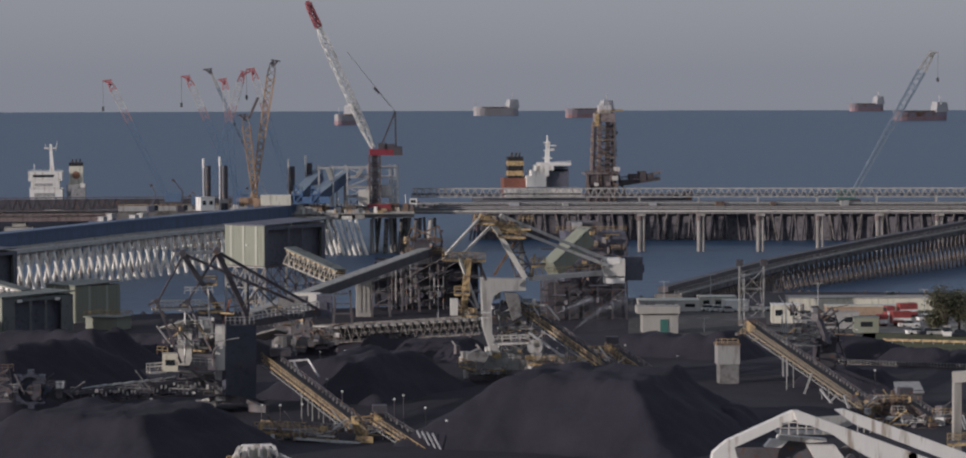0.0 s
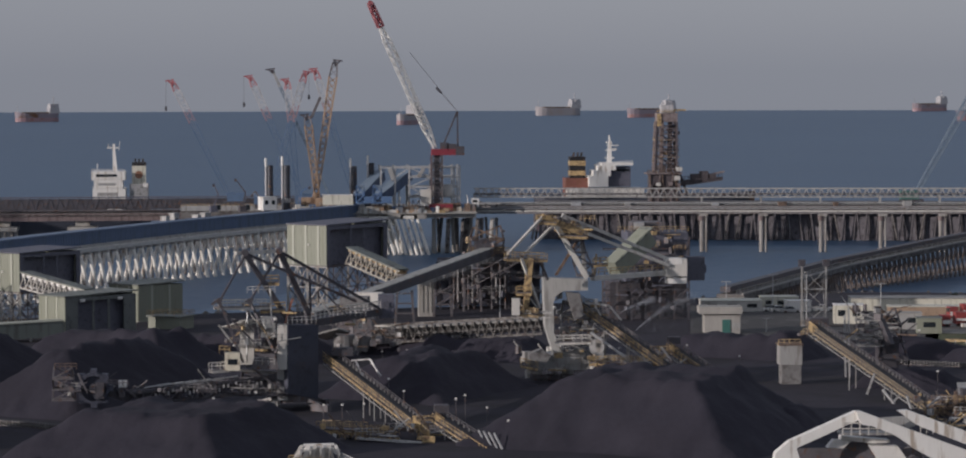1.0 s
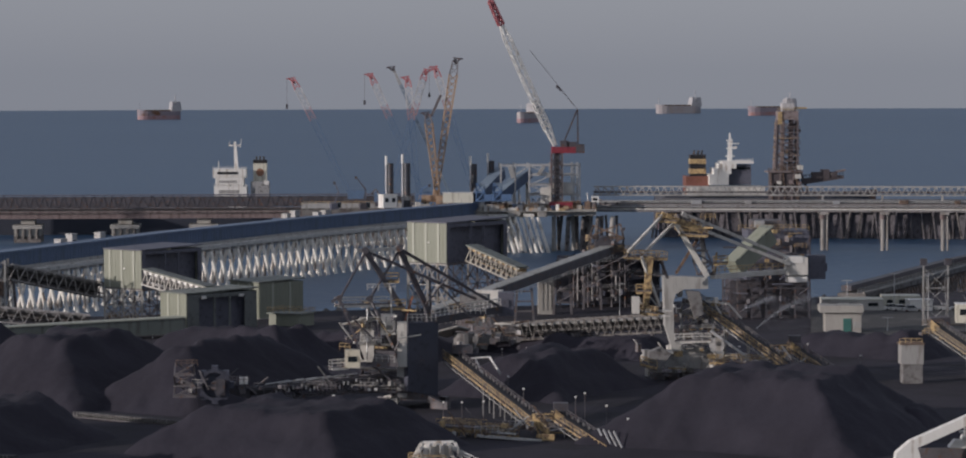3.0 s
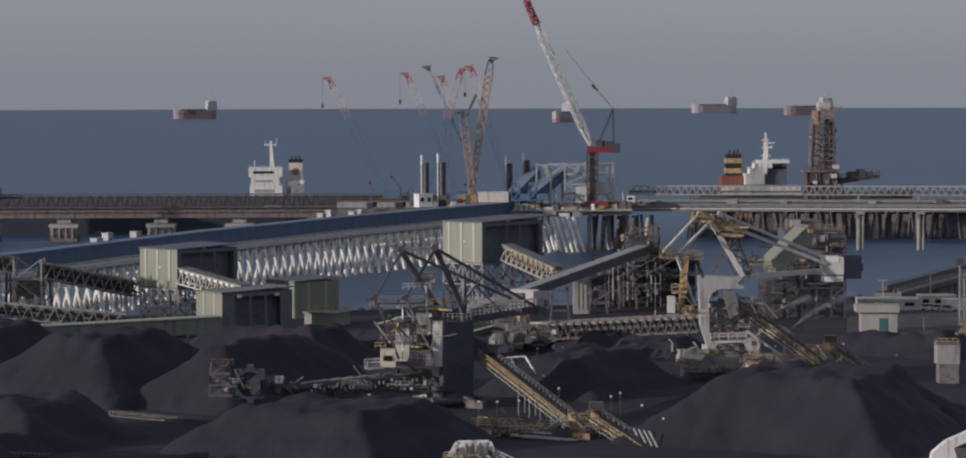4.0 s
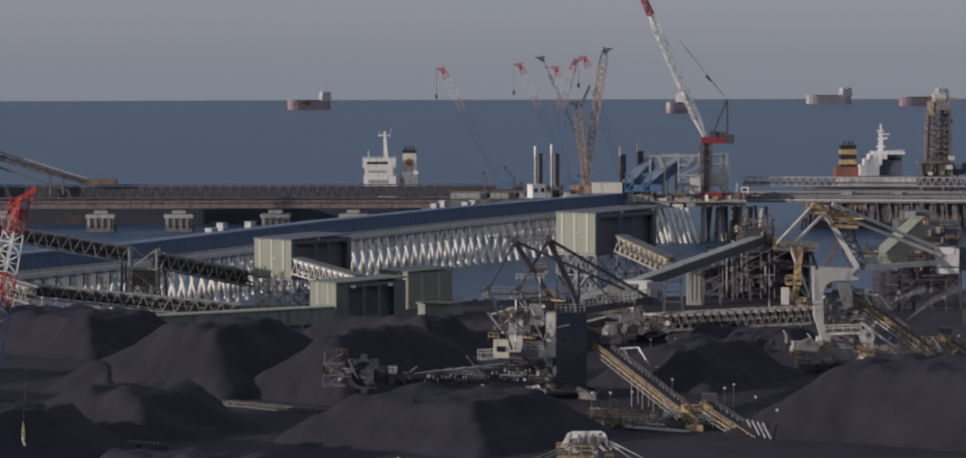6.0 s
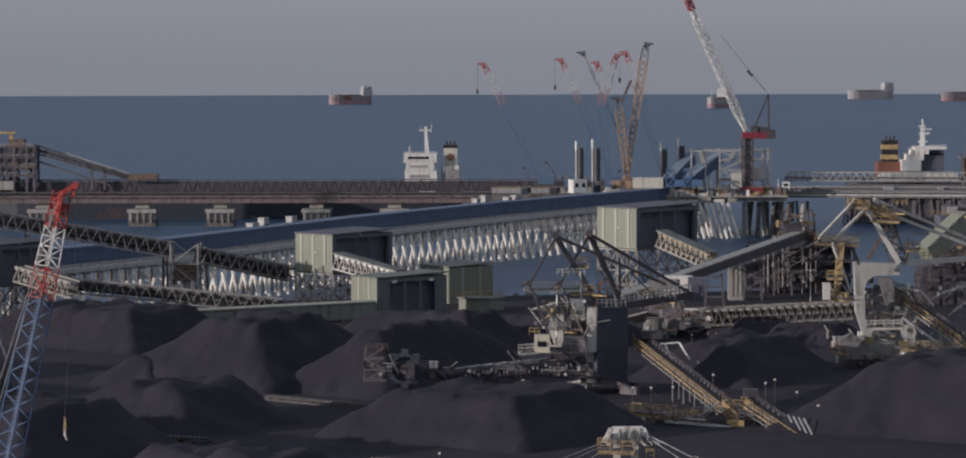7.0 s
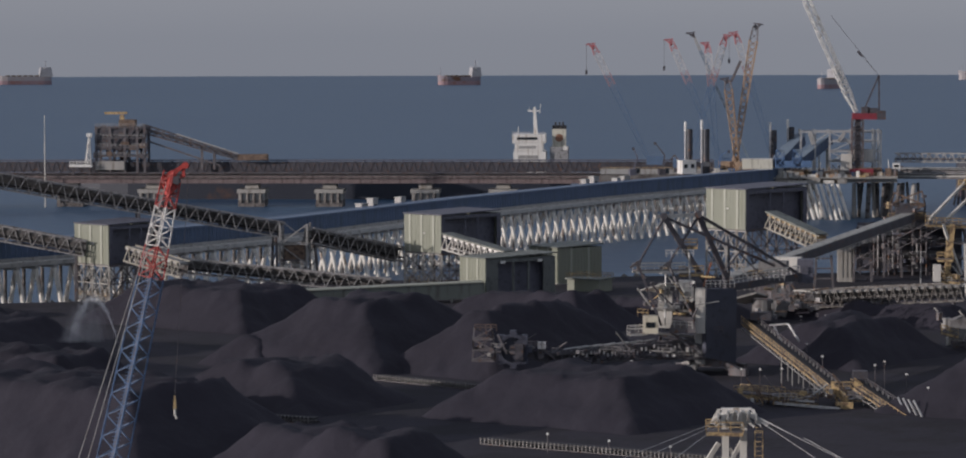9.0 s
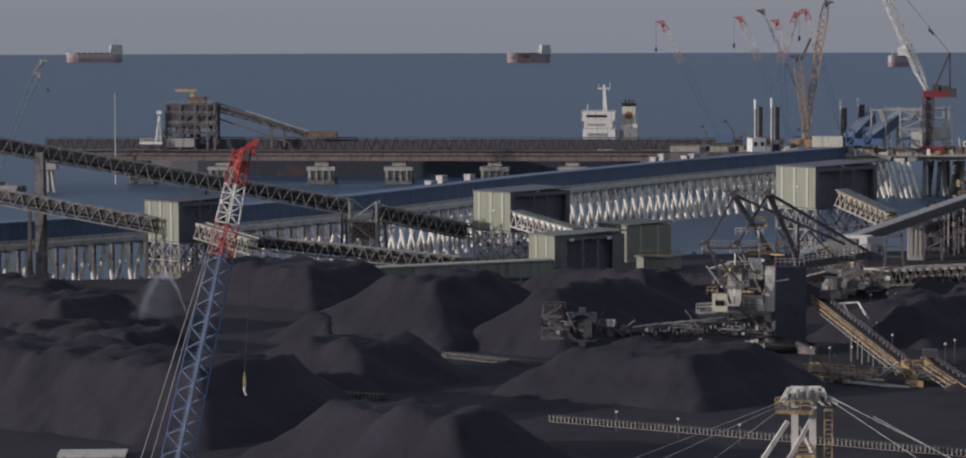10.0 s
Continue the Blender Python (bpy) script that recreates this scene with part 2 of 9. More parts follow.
def clutter(owner, lo, hi, n, seed, mats, size=(0.4, 1.6)):
    """Small plant on a machine: boxes, pipe runs and short rails inside the space from lo to hi."""
    rng = random.Random(seed)
    lo, hi = Vector(lo), Vector(hi)

    def spot():
        return Vector((rng.uniform(lo.x, hi.x), rng.uniform(lo.y, hi.y), rng.uniform(lo.z, hi.z)))

    for i in range(n):
        p, mt, k = spot(), rng.choice(mats), rng.random()
        if k < 0.4:
            part("fitting", Geo().box(p, [rng.uniform(*size) for _ in range(3)], rng.choice((0, -32, -32, 15))), mt, owner)
        elif k < 0.75:
            v = rng.choice((Vector((1, 0, 0)), Vector((1, 0.2, 0.15)), Vector((0.8, 0, 0.6)), Vector((0.85, -0.5, 0)), Vector((-0.6, 0, 0.8))))
            part("pipe_run", Geo().tube(p, p + v * rng.uniform(1.5, 4.5), rng.uniform(0.08, 0.2), 6), mt, owner)
        else:
            part("guard_rail", rail(Geo(), p, p + Vector((rng.uniform(1.5, 4), rng.uniform(-1, 0), 0)), 1.0, 0.9, 0.08), mt, owner)


# ---- sea, shore and yard ----
g = Geo()
N = 128
for r in (0.0, 300.0, 700.0, 1200.0, 2200.0, 4955.0):
    g.v += [(r * math.sin(2 * math.pi * i / N), r * math.cos(2 * math.pi * i / N), 0.0) for i in range(N)]
g.f = [(k * N + i, k * N + (i + 1) % N, (k + 1) * N + (i + 1) % N, (k + 1) * N + i) for k in range(5) for i in range(N)]
single("water", g, SEA, (0, 0, 0), "calm grey-blue open sea reaching the horizon", "sea", kind="structure")

YARD = 6.0
SHORE = [(-700, 560), (-300, 606), (-170, 630), (-116, 643), (-88, 690), (-60, 700), (60, 730), (160, 765), (230, 742), (320, 700), (800, 560)]
g = Geo()
inner = [(x, y, YARD) for x, y in SHORE]
outer = [(x, y + 14, -3.0) for x, y in SHORE]
n = len(SHORE)
back = [(800, -400, YARD), (-700, -400, YARD)]
g.add(inner + back, [tuple(range(n + 1, -1, -1))])
g.add(inner + outer, [(i, n + i, n + i + 1, i + 1) for i in range(n - 1)])
single("ground", g, EARTH, (0, 0, YARD), "flat coal-stained earth of the stockyard with a sloping shore", "ground", kind="structure")


def rocks():
    """Armour stones along the shore."""
    rng = random.Random(4)
    g = Geo()
    for (x0, y0), (x1, y1) in zip(SHORE[1:-2], SHORE[2:-1]):
        for _ in range(260):
            k, s = rng.random(), rng.random()
            c = Vector((x0 + (x1 - x0) * k, y0 + (y1 - y0) * k + s * 13, YARD - s * 8.5))
            r = rng.uniform(0.5, 1.2)
            pts = [c + Vector((dx, dy, dz)) * r * rng.uniform(0.7, 1.2) for dx, dy, dz in ((1, 0, 0), (0, 1, 0), (-1, 0, 0), (0, -1, 0), (0, 0, 0.8), (0, 0, -0.8))]
            g.add(pts, [(0, 1, 4), (1, 2, 4), (2, 3, 4), (3, 0, 4), (1, 0, 5), (2, 1, 5), (3, 2, 5), (0, 3, 5)])
    return single("shore_rock", g, ROCK, (0, 700, 2), "grey armour stones along the shore", "rocks", kind="stuff")


rocks()


ROW = Vector((0.84, -0.54))


def coal_pile(a, b, flat=2.0, slope=36.5, label="long stockpile of black coal with slumped sides", seed=1):
    """A stockpile along the yard's rows, from crest a to crest b: flat-topped, with plane sides and ends at the angle of repose."""
    a, b = Vector(a), Vector(b)
    tan = math.tan(radians(slope))
    mid = (a + b) / 2
    half = max(0.5, abs((b.x - a.x) * ROW.x + (b.y - a.y) * ROW.y) / 2)
    reach = (max(a.z, b.z) - YARD) / tan + 4
    rx, ry = half * ROW.x + flat * 0.54 + reach, half * 0.54 + flat * ROW.x + reach
    step = 0.85
    nx, ny = int(2 * rx / step) + 1, int(2 * ry / step) + 1
    g = Geo()
    high = {}
    for j in range(ny):
        for i in range(nx):
            x, y = mid.x - rx + i * step, mid.y - ry + j * step
            p = (x - mid.x) * ROW.x + (y - mid.y) * ROW.y
            q = -(x - mid.x) * ROW.y + (y - mid.y) * ROW.x
            wob = noise.noise((x * 0.05 + seed * 7, y * 0.05, seed)) * 1.5 + noise.noise((x * 0.17, y * 0.17 + seed * 3, seed)) * 0.7
            wob += noise.noise((p * 0.45, q * 0.08, seed * 5)) * 0.25
            da, dq = max(0, abs(p) - half + wob), max(0, abs(q) - flat + wob)
            dist = max(da, dq, 0.54 * (da + dq))
            k = min(1, max(0, (p / half + 1) / 2))
            top = a.z + (b.z - a.z) * k + noise.noise((x * 0.15, y * 0.15, seed)) * 0.7
            # windrows dumped along the top
            lump = abs(noise.noise((p * 0.16 + seed, q * 0.1, seed * 2.0))) * 1.8 + abs(noise.noise((p * 0.5, q * 0.35 + seed, 3.0))) * 0.7
            z = top - dist * tan + lump * max(0.0, 1 - dist / 3.5) - 0.3
            z += noise.noise((x * 0.5, y * 0.5, seed)) * 0.3 + noise.noise((x * 1.2, y * 1.2, seed)) * 0.15
            high[i, j] = z
    idx = {}
    for j in range(ny):
        for i in range(nx):
            if max(high.get((i + p, j + q), -9) for p in (-1, 0, 1) for q in (-1, 0, 1)) > YARD - 0.4:
                idx[i, j] = len(g.v)
                g.v.append((mid.x - rx + i * step, mid.y - ry + j * step, max(high[i, j], YARD - 0.5)))
    for (i, j) in list(idx):
        q = [idx.get(c) for c in ((i, j), (i + 1, j), (i + 1, j + 1), (i, j + 1))]
        if None not in q:
            g.f.append(tuple(q))
    ob = single("coal_mound", g, COAL, (mid.x, mid.y, YARD), label, "coal pile", "stockpiles of the yard")
    for p in ob.data.polygons:
        p.use_smooth = True
    return ob


PILES = [
    # crest start, crest end, flat half width
    ((54.7, 468.2, 15.8), (72.4, 456.9, 15.9), 10),
    ((66.2, 482.0, 15.6), (66.8, 481.0, 15.5), 0.5),
    ((28.3, 536.4, 12.3), (37.0, 530.8, 12.3), 10),
    ((-18.1, 457.3, 12.4), (-0.6, 446.0, 12.7), 9),
    ((-56.2, 532.4, 16.6), (-45.3, 525.4, 16.6), 9),
    ((-24.5, 522.8, 16.0), (-22.5, 521.6, 16.0), 12),
    ((-36.2, 592.0, 11.9), (-12.2, 588.0, 12.6), 3),
    ((-62.8, 467.0, 12.2), (-51.0, 459.4, 12.2), 8),
    ((-113.0, 438.6, 15.0), (-65.5, 408.0, 14.8), 9),
    ((-48.6, 381.0, 13.2), (-31.1, 369.8, 13.0), 4),
    ((-99.9, 605.2, 13.0), (-76.8, 590.4, 13.0), 8),
    ((-69.6, 524.1, 10.2), (-66.1, 521.9, 10.2), 5),
    ((-137.7, 541.9, 12.8), (-112.1, 525.5, 12.8), 7),
    ((-120.1, 512.5, 9.7), (-95.2, 496.4, 9.7), 6),
    ((25.6, 604.0, 9.3), (59.4, 598.0, 9.7), 3),
    ((90.8, 602.0, 9.8), (107.3, 590.0, 10.3), 3),
    ((129.9, 592.0, 10.4), (138.6, 584.0, 8.6), 2),
    ((139.5, 580.0, 8.2), (156.3, 570.0, 8.0), 2),
    ((80.6, 470.0, 10.7), (85.0, 462.0, 10.5), 3),
    ((115.6, 537.0, 9.5), (123.7, 528.0, 8.9), 2),
    ((-7.2, 604.0, 10.3), (15.7, 598.0, 10.2), 3),
    ((-164.5, 614.0, 9.8), (-132.8, 604.0, 9.2), 3),
]
for i, (a, b, flat) in enumerate(PILES):
    coal_pile(a, b, flat, seed=i + 1)

# ---- approach trestle to the old berth ----
TRESTLE = [Vector((*p, 0)) for p in ((-210, 585), (-162, 645), (-128, 690), (-92, 756), (-52, 858), (-14, 940), (50, 1056))]


def along_line(line, step):
    """Points at even steps along a polyline, each with its direction."""
    out, carry = [], 0.0
    for p, q in zip(line, line[1:]):
        d = q - p
        s = carry
        while s < d.length:
            out.append((p + d * (s / d.length), d.normalized()))
            s += step
        carry = s - d.length
    return out


def swept(geo, line, side0, side1, z0, z1):
    """A solid of rectangular section that follows a polyline."""
    pts = []
    for i, p in enumerate(line):
        d = (line[min(i + 1, len(line) - 1)] - line[max(i - 1, 0)]).normalized()
        s = Vector((d.y, -d.x, 0))
        pts += [p + s * side0 + UP * z0, p + s * side1 + UP * z0, p + s * side1 + UP * z1, p + s * side0 + UP * z1]
    n = len(line)
    faces = [(3, 2, 1, 0), tuple(4 * (n - 1) + i for i in range(4))]
    faces += [(4 * k + i, 4 * k + (i + 1) % 4, 4 * k + 4 + (i + 1) % 4, 4 * k + 4 + i) for k in range(n - 1) for i in range(4)]
    return geo.add(pts, faces)


def approach_trestle():
    t = thing("approach_trestle", TRESTLE[3], "concrete approach trestle on pale raking piles with a blue conveyor gallery", "trestle")
    part("deck", swept(Geo(), TRESTLE, -2.0, 4.6, 11.6, 12.2), PALE_DECK, t, "pale concrete roadway")
    part("kerb", swept(Geo(), TRESTLE, 4.3, 4.6, 12.2, 12.5), PALE_DECK, t)
    joints = Geo()
    for p, d in along_line(TRESTLE, 5.5):
        s = Vector((d.y, -d.x, 0))
        joints.beam(p + s * -1.4 + UP * 12.24, p + s * 4.2 + UP * 12.24, 0.45, 0.16)
    part("deck_joint", joints, PILE_WHITE, t, "raised joints across the roadway", kind="stuff")
    g = part("gallery", swept(Geo(), TRESTLE, -6.6, -2.2, 12.2, 16.6), BLUE_CLAD, t, "blue sheet-clad conveyor gallery")
    part("roof", swept(Geo(), TRESTLE, -7.0, -1.8, 16.6, 17.0), BLUE_ROOF, g, "bleached blue roof sheeting")
    part("rib", swept(Geo(), TRESTLE, -1.8, -1.5, 12.2, 13.0), STEEL_GREY, g)
    ribs = Geo()
    for p, d in along_line(TRESTLE, 1.6):
        s = Vector((d.y, -d.x, 0))
        ribs.beam(p + s * -2.17 + UP * 12.2, p + s * -2.17 + UP * 16.6, 0.12)
    part("sheeting_rib", ribs, BLUE_ROOF, g, kind="stuff")
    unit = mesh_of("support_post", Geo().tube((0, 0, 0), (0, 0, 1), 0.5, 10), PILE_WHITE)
    # rear posts are coloured dark to stand for the shade under the deck
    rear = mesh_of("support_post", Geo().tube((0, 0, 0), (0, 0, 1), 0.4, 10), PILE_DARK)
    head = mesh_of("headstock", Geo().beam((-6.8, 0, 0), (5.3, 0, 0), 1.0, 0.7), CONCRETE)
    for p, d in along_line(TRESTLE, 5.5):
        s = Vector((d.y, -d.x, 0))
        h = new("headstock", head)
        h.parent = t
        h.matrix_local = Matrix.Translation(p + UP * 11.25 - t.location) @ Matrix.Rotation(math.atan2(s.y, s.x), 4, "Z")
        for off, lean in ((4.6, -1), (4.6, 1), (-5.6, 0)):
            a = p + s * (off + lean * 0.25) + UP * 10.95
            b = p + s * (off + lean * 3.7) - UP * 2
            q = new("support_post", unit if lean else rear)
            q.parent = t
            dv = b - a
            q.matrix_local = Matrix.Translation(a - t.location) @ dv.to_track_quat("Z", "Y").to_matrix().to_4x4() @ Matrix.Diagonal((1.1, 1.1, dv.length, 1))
    return t


approach_trestle()


def conveyor_trestle():
    """The ramped trestle that leaves the shore towards the new berth."""
    line = [Vector((119.6, 737.8, 7.0)), Vector((166.9, 850.0, 6.4)), Vector((209.9, 905.0, 9.2)), Vector((252.5, 960.0, 11.3)), Vector((315.8, 1040.0, 13.7))]
    t = thing("conveyor_trestle", line[1], "dark ramped conveyor trestle on close raking piles", "trestle")
    g = Geo()
    for p, q in zip(line, line[1:]):
        g.beam(p, q, 7, 1.2)
    part("deck", g, DECK, t)
    g, r, c = Geo(), Geo(), Geo()
    for p, q in zip(line, line[1:]):
        g.beam(p + Vector((-1, 2, 1.7)), q + Vector((-1, 2, 1.7)), 2.6, 1.3)
        r.beam(p + Vector((2.5, -3, 0.9)), q + Vector((2.5, -3, 0.9)), 0.4, 0.5)
        rail(c, p + Vector((1, -3.2, 0.6)), q + Vector((1, -3.2, 0.6)), 1.2, 4, 0.1)
    part("belt_cover", g, STEEL_BLACK, t)
    part("edge_beam", r, CONCRETE, t, "pale concrete edge beam")
    part("handrail", c, STEEL_GREY, t)
    unit = mesh_of("support_post", Geo().tube((0, 0, 0), (0, 0, 1), 0.3, 8), surface("brown pile", (0.155, 0.14, 0.138), 0.8, 0, 0.2, 0.4, 3.0, (0.12, 0.09, 0.07), 0.4, 0.2))
    for p, d in along_line(line, 3.3):
        s = Vector((d.y, -d.x, 0)).normalized()
        for off in (2.2, -2.2):
            for lean in (-1, 1):
                a = p + s * (off + lean * 0.5) - UP * 0.5
                b = a + s * (lean * 1.6) + d * (lean * 1.0)
                b.z = -2
                if a.z < 5:
                    continue
                q = new("support_post", unit)
                q.parent = t
                dv = b - a
                q.matrix_local = Matrix.Translation(a - t.location) @ dv.to_track_quat("Z", "Y").to_matrix().to_4x4() @ Matrix.Diagonal((1, 1, dv.length, 1))
    return t


conveyor_trestle()

# ---- berths ----


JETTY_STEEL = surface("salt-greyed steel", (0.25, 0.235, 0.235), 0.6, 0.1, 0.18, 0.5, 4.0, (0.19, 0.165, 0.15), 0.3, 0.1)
MAUVE = surface("rust-dulled girder", (0.2, 0.155, 0.15), 0.8, 0.1, 0.25, 0.3, 3.0, (0.12, 0.09, 0.085), 0.3, 0.15, True)


def berth(a, b, label, span, deck_z, gallery_z, first=0.0, pile_mat=CONCRETE, caisson=False, places=()):
    """A jetty from a to b: piers, girder deck, pipes, rails and an open truss gallery on posts."""
    a, b = Vector((a[0], a[1], 0)), Vector((b[0], b[1], 0))
    d = (b - a).normalized()
    s = Vector((d.y, -d.x, 0))
    t = thing("jetty", a, label, "jetty", "berths")
    part("deck", Geo().beam(a + UP * (deck_z - 0.5), b + UP * (deck_z - 0.5), 11, 1.0), DECK, t)
    part("fascia", Geo().beam(a + s * 5.75 + UP * (deck_z - 0.35), b + s * 5.75 + UP * (deck_z - 0.35), 0.3, 0.5), MAUVE if caisson else JETTY_STEEL, t)
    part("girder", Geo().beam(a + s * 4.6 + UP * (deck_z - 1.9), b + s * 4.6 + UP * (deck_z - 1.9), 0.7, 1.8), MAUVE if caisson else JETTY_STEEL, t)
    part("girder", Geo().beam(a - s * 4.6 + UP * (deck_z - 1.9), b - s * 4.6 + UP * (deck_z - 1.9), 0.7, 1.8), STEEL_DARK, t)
    part("handrail", rail(Geo(), a + s * 5.4 + UP * deck_z, b + s * 5.4 + UP * deck_z, 1.2, 3, 0.1), STEEL_DARK if caisson else GALV, t)
    for k, (o, z, r, mt) in enumerate(((3.6, 0.6, 0.28, MAUVE if caisson else GALV), (4.3, 0.9, 0.2, STEEL_DARK if caisson else STEEL_GREY), (2.9, 0.45, 0.22, RUSTY))):
        part("pipe", Geo().tube(a + s * o + UP * (deck_z + z), b + s * o + UP * (deck_z + z), r), mt, t)
    L = (b - a).length
    w, h = 3.4, 4.8 if caisson else 2.9
    c = -1.5
    ca, cb = ring(a + s * c + UP * (gallery_z + h / 2), d, w, h), ring(b + s * c + UP * (gallery_z + h / 2), d, w, h)
    gal = part("gallery", Geo().beam(a + s * c + UP * (gallery_z + 1.0), b + s * c + UP * (gallery_z + 1.0), 2.0, 0.7), STEEL_DARK, t, "open truss conveyor gallery")
    for i in range(4):
        part("chord", Geo().beam(ca[i], cb[i], 0.36), STEEL_GREY if not caisson else BLUE_DARK, gal)
    web = Geo()
    n = round(L / (2.6 if not caisson else 3.6))
    for lo, hi in ((0, 3), (1, 2)):
        for i in range(n):
            p, q, r = (ca[lo].lerp(cb[lo], i / n), ca[hi].lerp(cb[hi], (i + 0.5) / n), ca[lo].lerp(cb[lo], (i + 1) / n))
            web.beam(p, q, 0.12 if caisson else 0.26)
            web.beam(q, r, 0.12 if caisson else 0.26)
    part("lacing", web, STEEL_GREY if not caisson else BLUE_DARK, gal, kind="stuff")
    if caisson:
        part("side_sheet", Geo().beam(a + s * (c + w / 2 - 0.3) + UP * (gallery_z + h * 0.5), b + s * (c + w / 2 - 0.3) + UP * (gallery_z + h * 0.5), 0.15, h * 0.8), STEEL_BLACK, gal, "dull dark side sheeting")
    else:
        part("cable_tray", Geo().beam(a + s * 5.6 + UP * (deck_z - 0.9), b + s * 5.6 + UP * (deck_z - 0.9), 0.5, 0.25), GALV, t)
        part("water_main", Geo().tube(a + s * 5.3 + UP * (deck_z - 1.9), b + s * 5.3 + UP * (deck_z - 1.9), 0.3), DIRTY_WHITE, t)
        for i in range(int(L / 4.1)):
            p = a + d * (i * 4.1 + 1.0)
            part("bracket", Geo().beam(p + s * 4.9 + UP * (deck_z - 2.6), p + s * 5.9 + UP * (deck_z - 0.7), 0.22), STEEL_GREY if i % 3 else RUSTY, t)
    if not places:
        places = [first + span * i for i in range(int((L - first) / span) + 1)]
    for x in places:
        p = a + d * x
        for o in (-1.6, 1.6):
            post = Geo().beam(p + s * (c + o) + UP * deck_z, p + s * (c + o) + UP * (gallery_z + 0.3), 0.55)
            part("gallery_post", post, STEEL_GREY if not caisson else STEEL_DARK, t)
        if caisson:
            part("pier_cap", Geo().box((p.x, p.y, deck_z - 6.4), (10.6, 11, 1.4), math.degrees(math.atan2(d.y, d.x))), CONCRETE, t)
            part("pier", Geo().box((p.x, p.y, -2), (9.6, 9.5, deck_z - 4.4), math.degrees(math.atan2(d.y, d.x))), CONCRETE, t, "stained concrete caisson pier")
            part("tide_band", Geo().box((p.x, p.y, -1), (9.9, 9.8, 3.4), math.degrees(math.atan2(d.y, d.x))), PILE_DARK, t, "dark weedy tide band")
            for o in (-3.6, -1.2, 1.2, 3.6):
                part("fender", Geo().tube(p + d * o + s * 5.0 + UP * 1.5, p + d * o + s * 5.0 + UP * (deck_z - 6.2), 0.5, 8), DECK, t)
            part("pedestal", Geo().box((p.x, p.y, deck_z - 4.8), (5, 6, 2.0), math.degrees(math.atan2(d.y, d.x))), CONCRETE, t)
        else:
            for o, along, r in ((3.4, 0.0, 0.72), (3.4, 1.6, 0.36), (-3.4, 0.55, 0.6)):
                part("support_post", Geo().tube(p + s * o + d * along - UP * 2, p + s * o + d * along + UP * (deck_z - 3.4), r, 12), pile_mat, t)
            part("pile_sleeve", Geo().tube(p + s * 3.4 + UP * (deck_z - 5.2), p + s * 3.4 + UP * (deck_z - 3.2), 1.0, 12), MAUVE, t)
            part("pier_cap", Geo().beam(p + s * -5.2 + UP * (deck_z - 3.2) + d * 0.6, p + s * 5.2 + UP * (deck_z - 3.2) + d * 0.6, 3.0, 0.9), pile_mat, t)
    return t


berth((81.0, 1057.0, 0.0), (420.0, 1010.0, 0.0), "long grey steel jetty on concrete piles with truss gallery", 20.5, 16.0, 18.8, 160.1-80.9, surface("stained pile concrete", (0.3, 0.285, 0.265), 0.85, 0, 0.2, 0.3, 3.0, (0.19, 0.17, 0.15), 0.3, 0.2, True), False)
berth((-253.8, 1118.0, -23.7), (33.1, 1118.0, -22.7), "dark old jetty on stained concrete caissons", 29.5, 11.4, 12.1, -210.1--253.5, CONCRETE, True, [x - -253.5 for x in (-216.7, -186.2, -149.4, -120.7, -85.4, -56.8, -21.1)])


def old_wharf():
    """The dark berth behind the grey jetty, on many thin weedy piles."""
    a, b = Vector((112, 1135, 0)), Vector((430, 1070, 0))
    d = (b - a).normalized()
    s = Vector((d.y, -d.x, 0))
    t = thing("wharf", a, "dark old wharf on many thin weedy piles", "wharf")
    part("deck", Geo().beam(a + UP * 13, b + UP * 13, 18, 2.0), DECK, t)
    part("fascia", Geo().beam(a + s * 9.1 + UP * 12.2, b + s * 9.1 + UP * 12.2, 0.5, 4.0), STEEL_DARK, t)
    # sheet added behind the piles; the recess's hazy shade is its colour
    part("recess_shade", Geo().beam(a + s * 4.5 + UP * 5.5, b + s * 4.5 + UP * 5.5, 0.6, 11), surface("shaded wharf recess", (0.16, 0.15, 0.165), 0.9, 0, 0.3, 0.3, 2.0, (0.08, 0.075, 0.08), 0.3, 0.2), t)
    WEED = surface("black weedy pile", (0.12, 0.112, 0.12), 0.85, 0, 0.3, 0.4, 3.0, (0.05, 0.045, 0.045), 0.3, 0.3)
    unit = mesh_of("support_post", Geo().tube((0, 0, 0), (0, 0, 1), 0.42, 8), WEED)
    pale = mesh_of("support_post", Geo().tube((0, 0, 0), (0, 0, 1), 0.36, 8), PILE_DARK)
    L = (b - a).length
    rng = random.Random(3)
    for i in range(int(L / 4.2)):
        for o, lean in ((8, 1.6), (5.6, -1.2)):
            p = a + d * (4.2 * i) + s * o
            worn = o == 8 and rng.random() < 0.3
            q = new("support_post", pale if worn else unit)
            q.parent = t
            dv = Vector((0, 0, -14)) + d * lean * rng.choice((-1, 1)) * (1.7 if worn else 1) + s * rng.uniform(-1, 1)
            q.matrix_local = Matrix.Translation(p + UP * 12 - t.location) @ dv.to_track_quat("Z", "Y").to_matrix().to_4x4() @ Matrix.Diagonal((1, 1, dv.length, 1))
    return t


old_wharf()

# ---- transfer towers ----


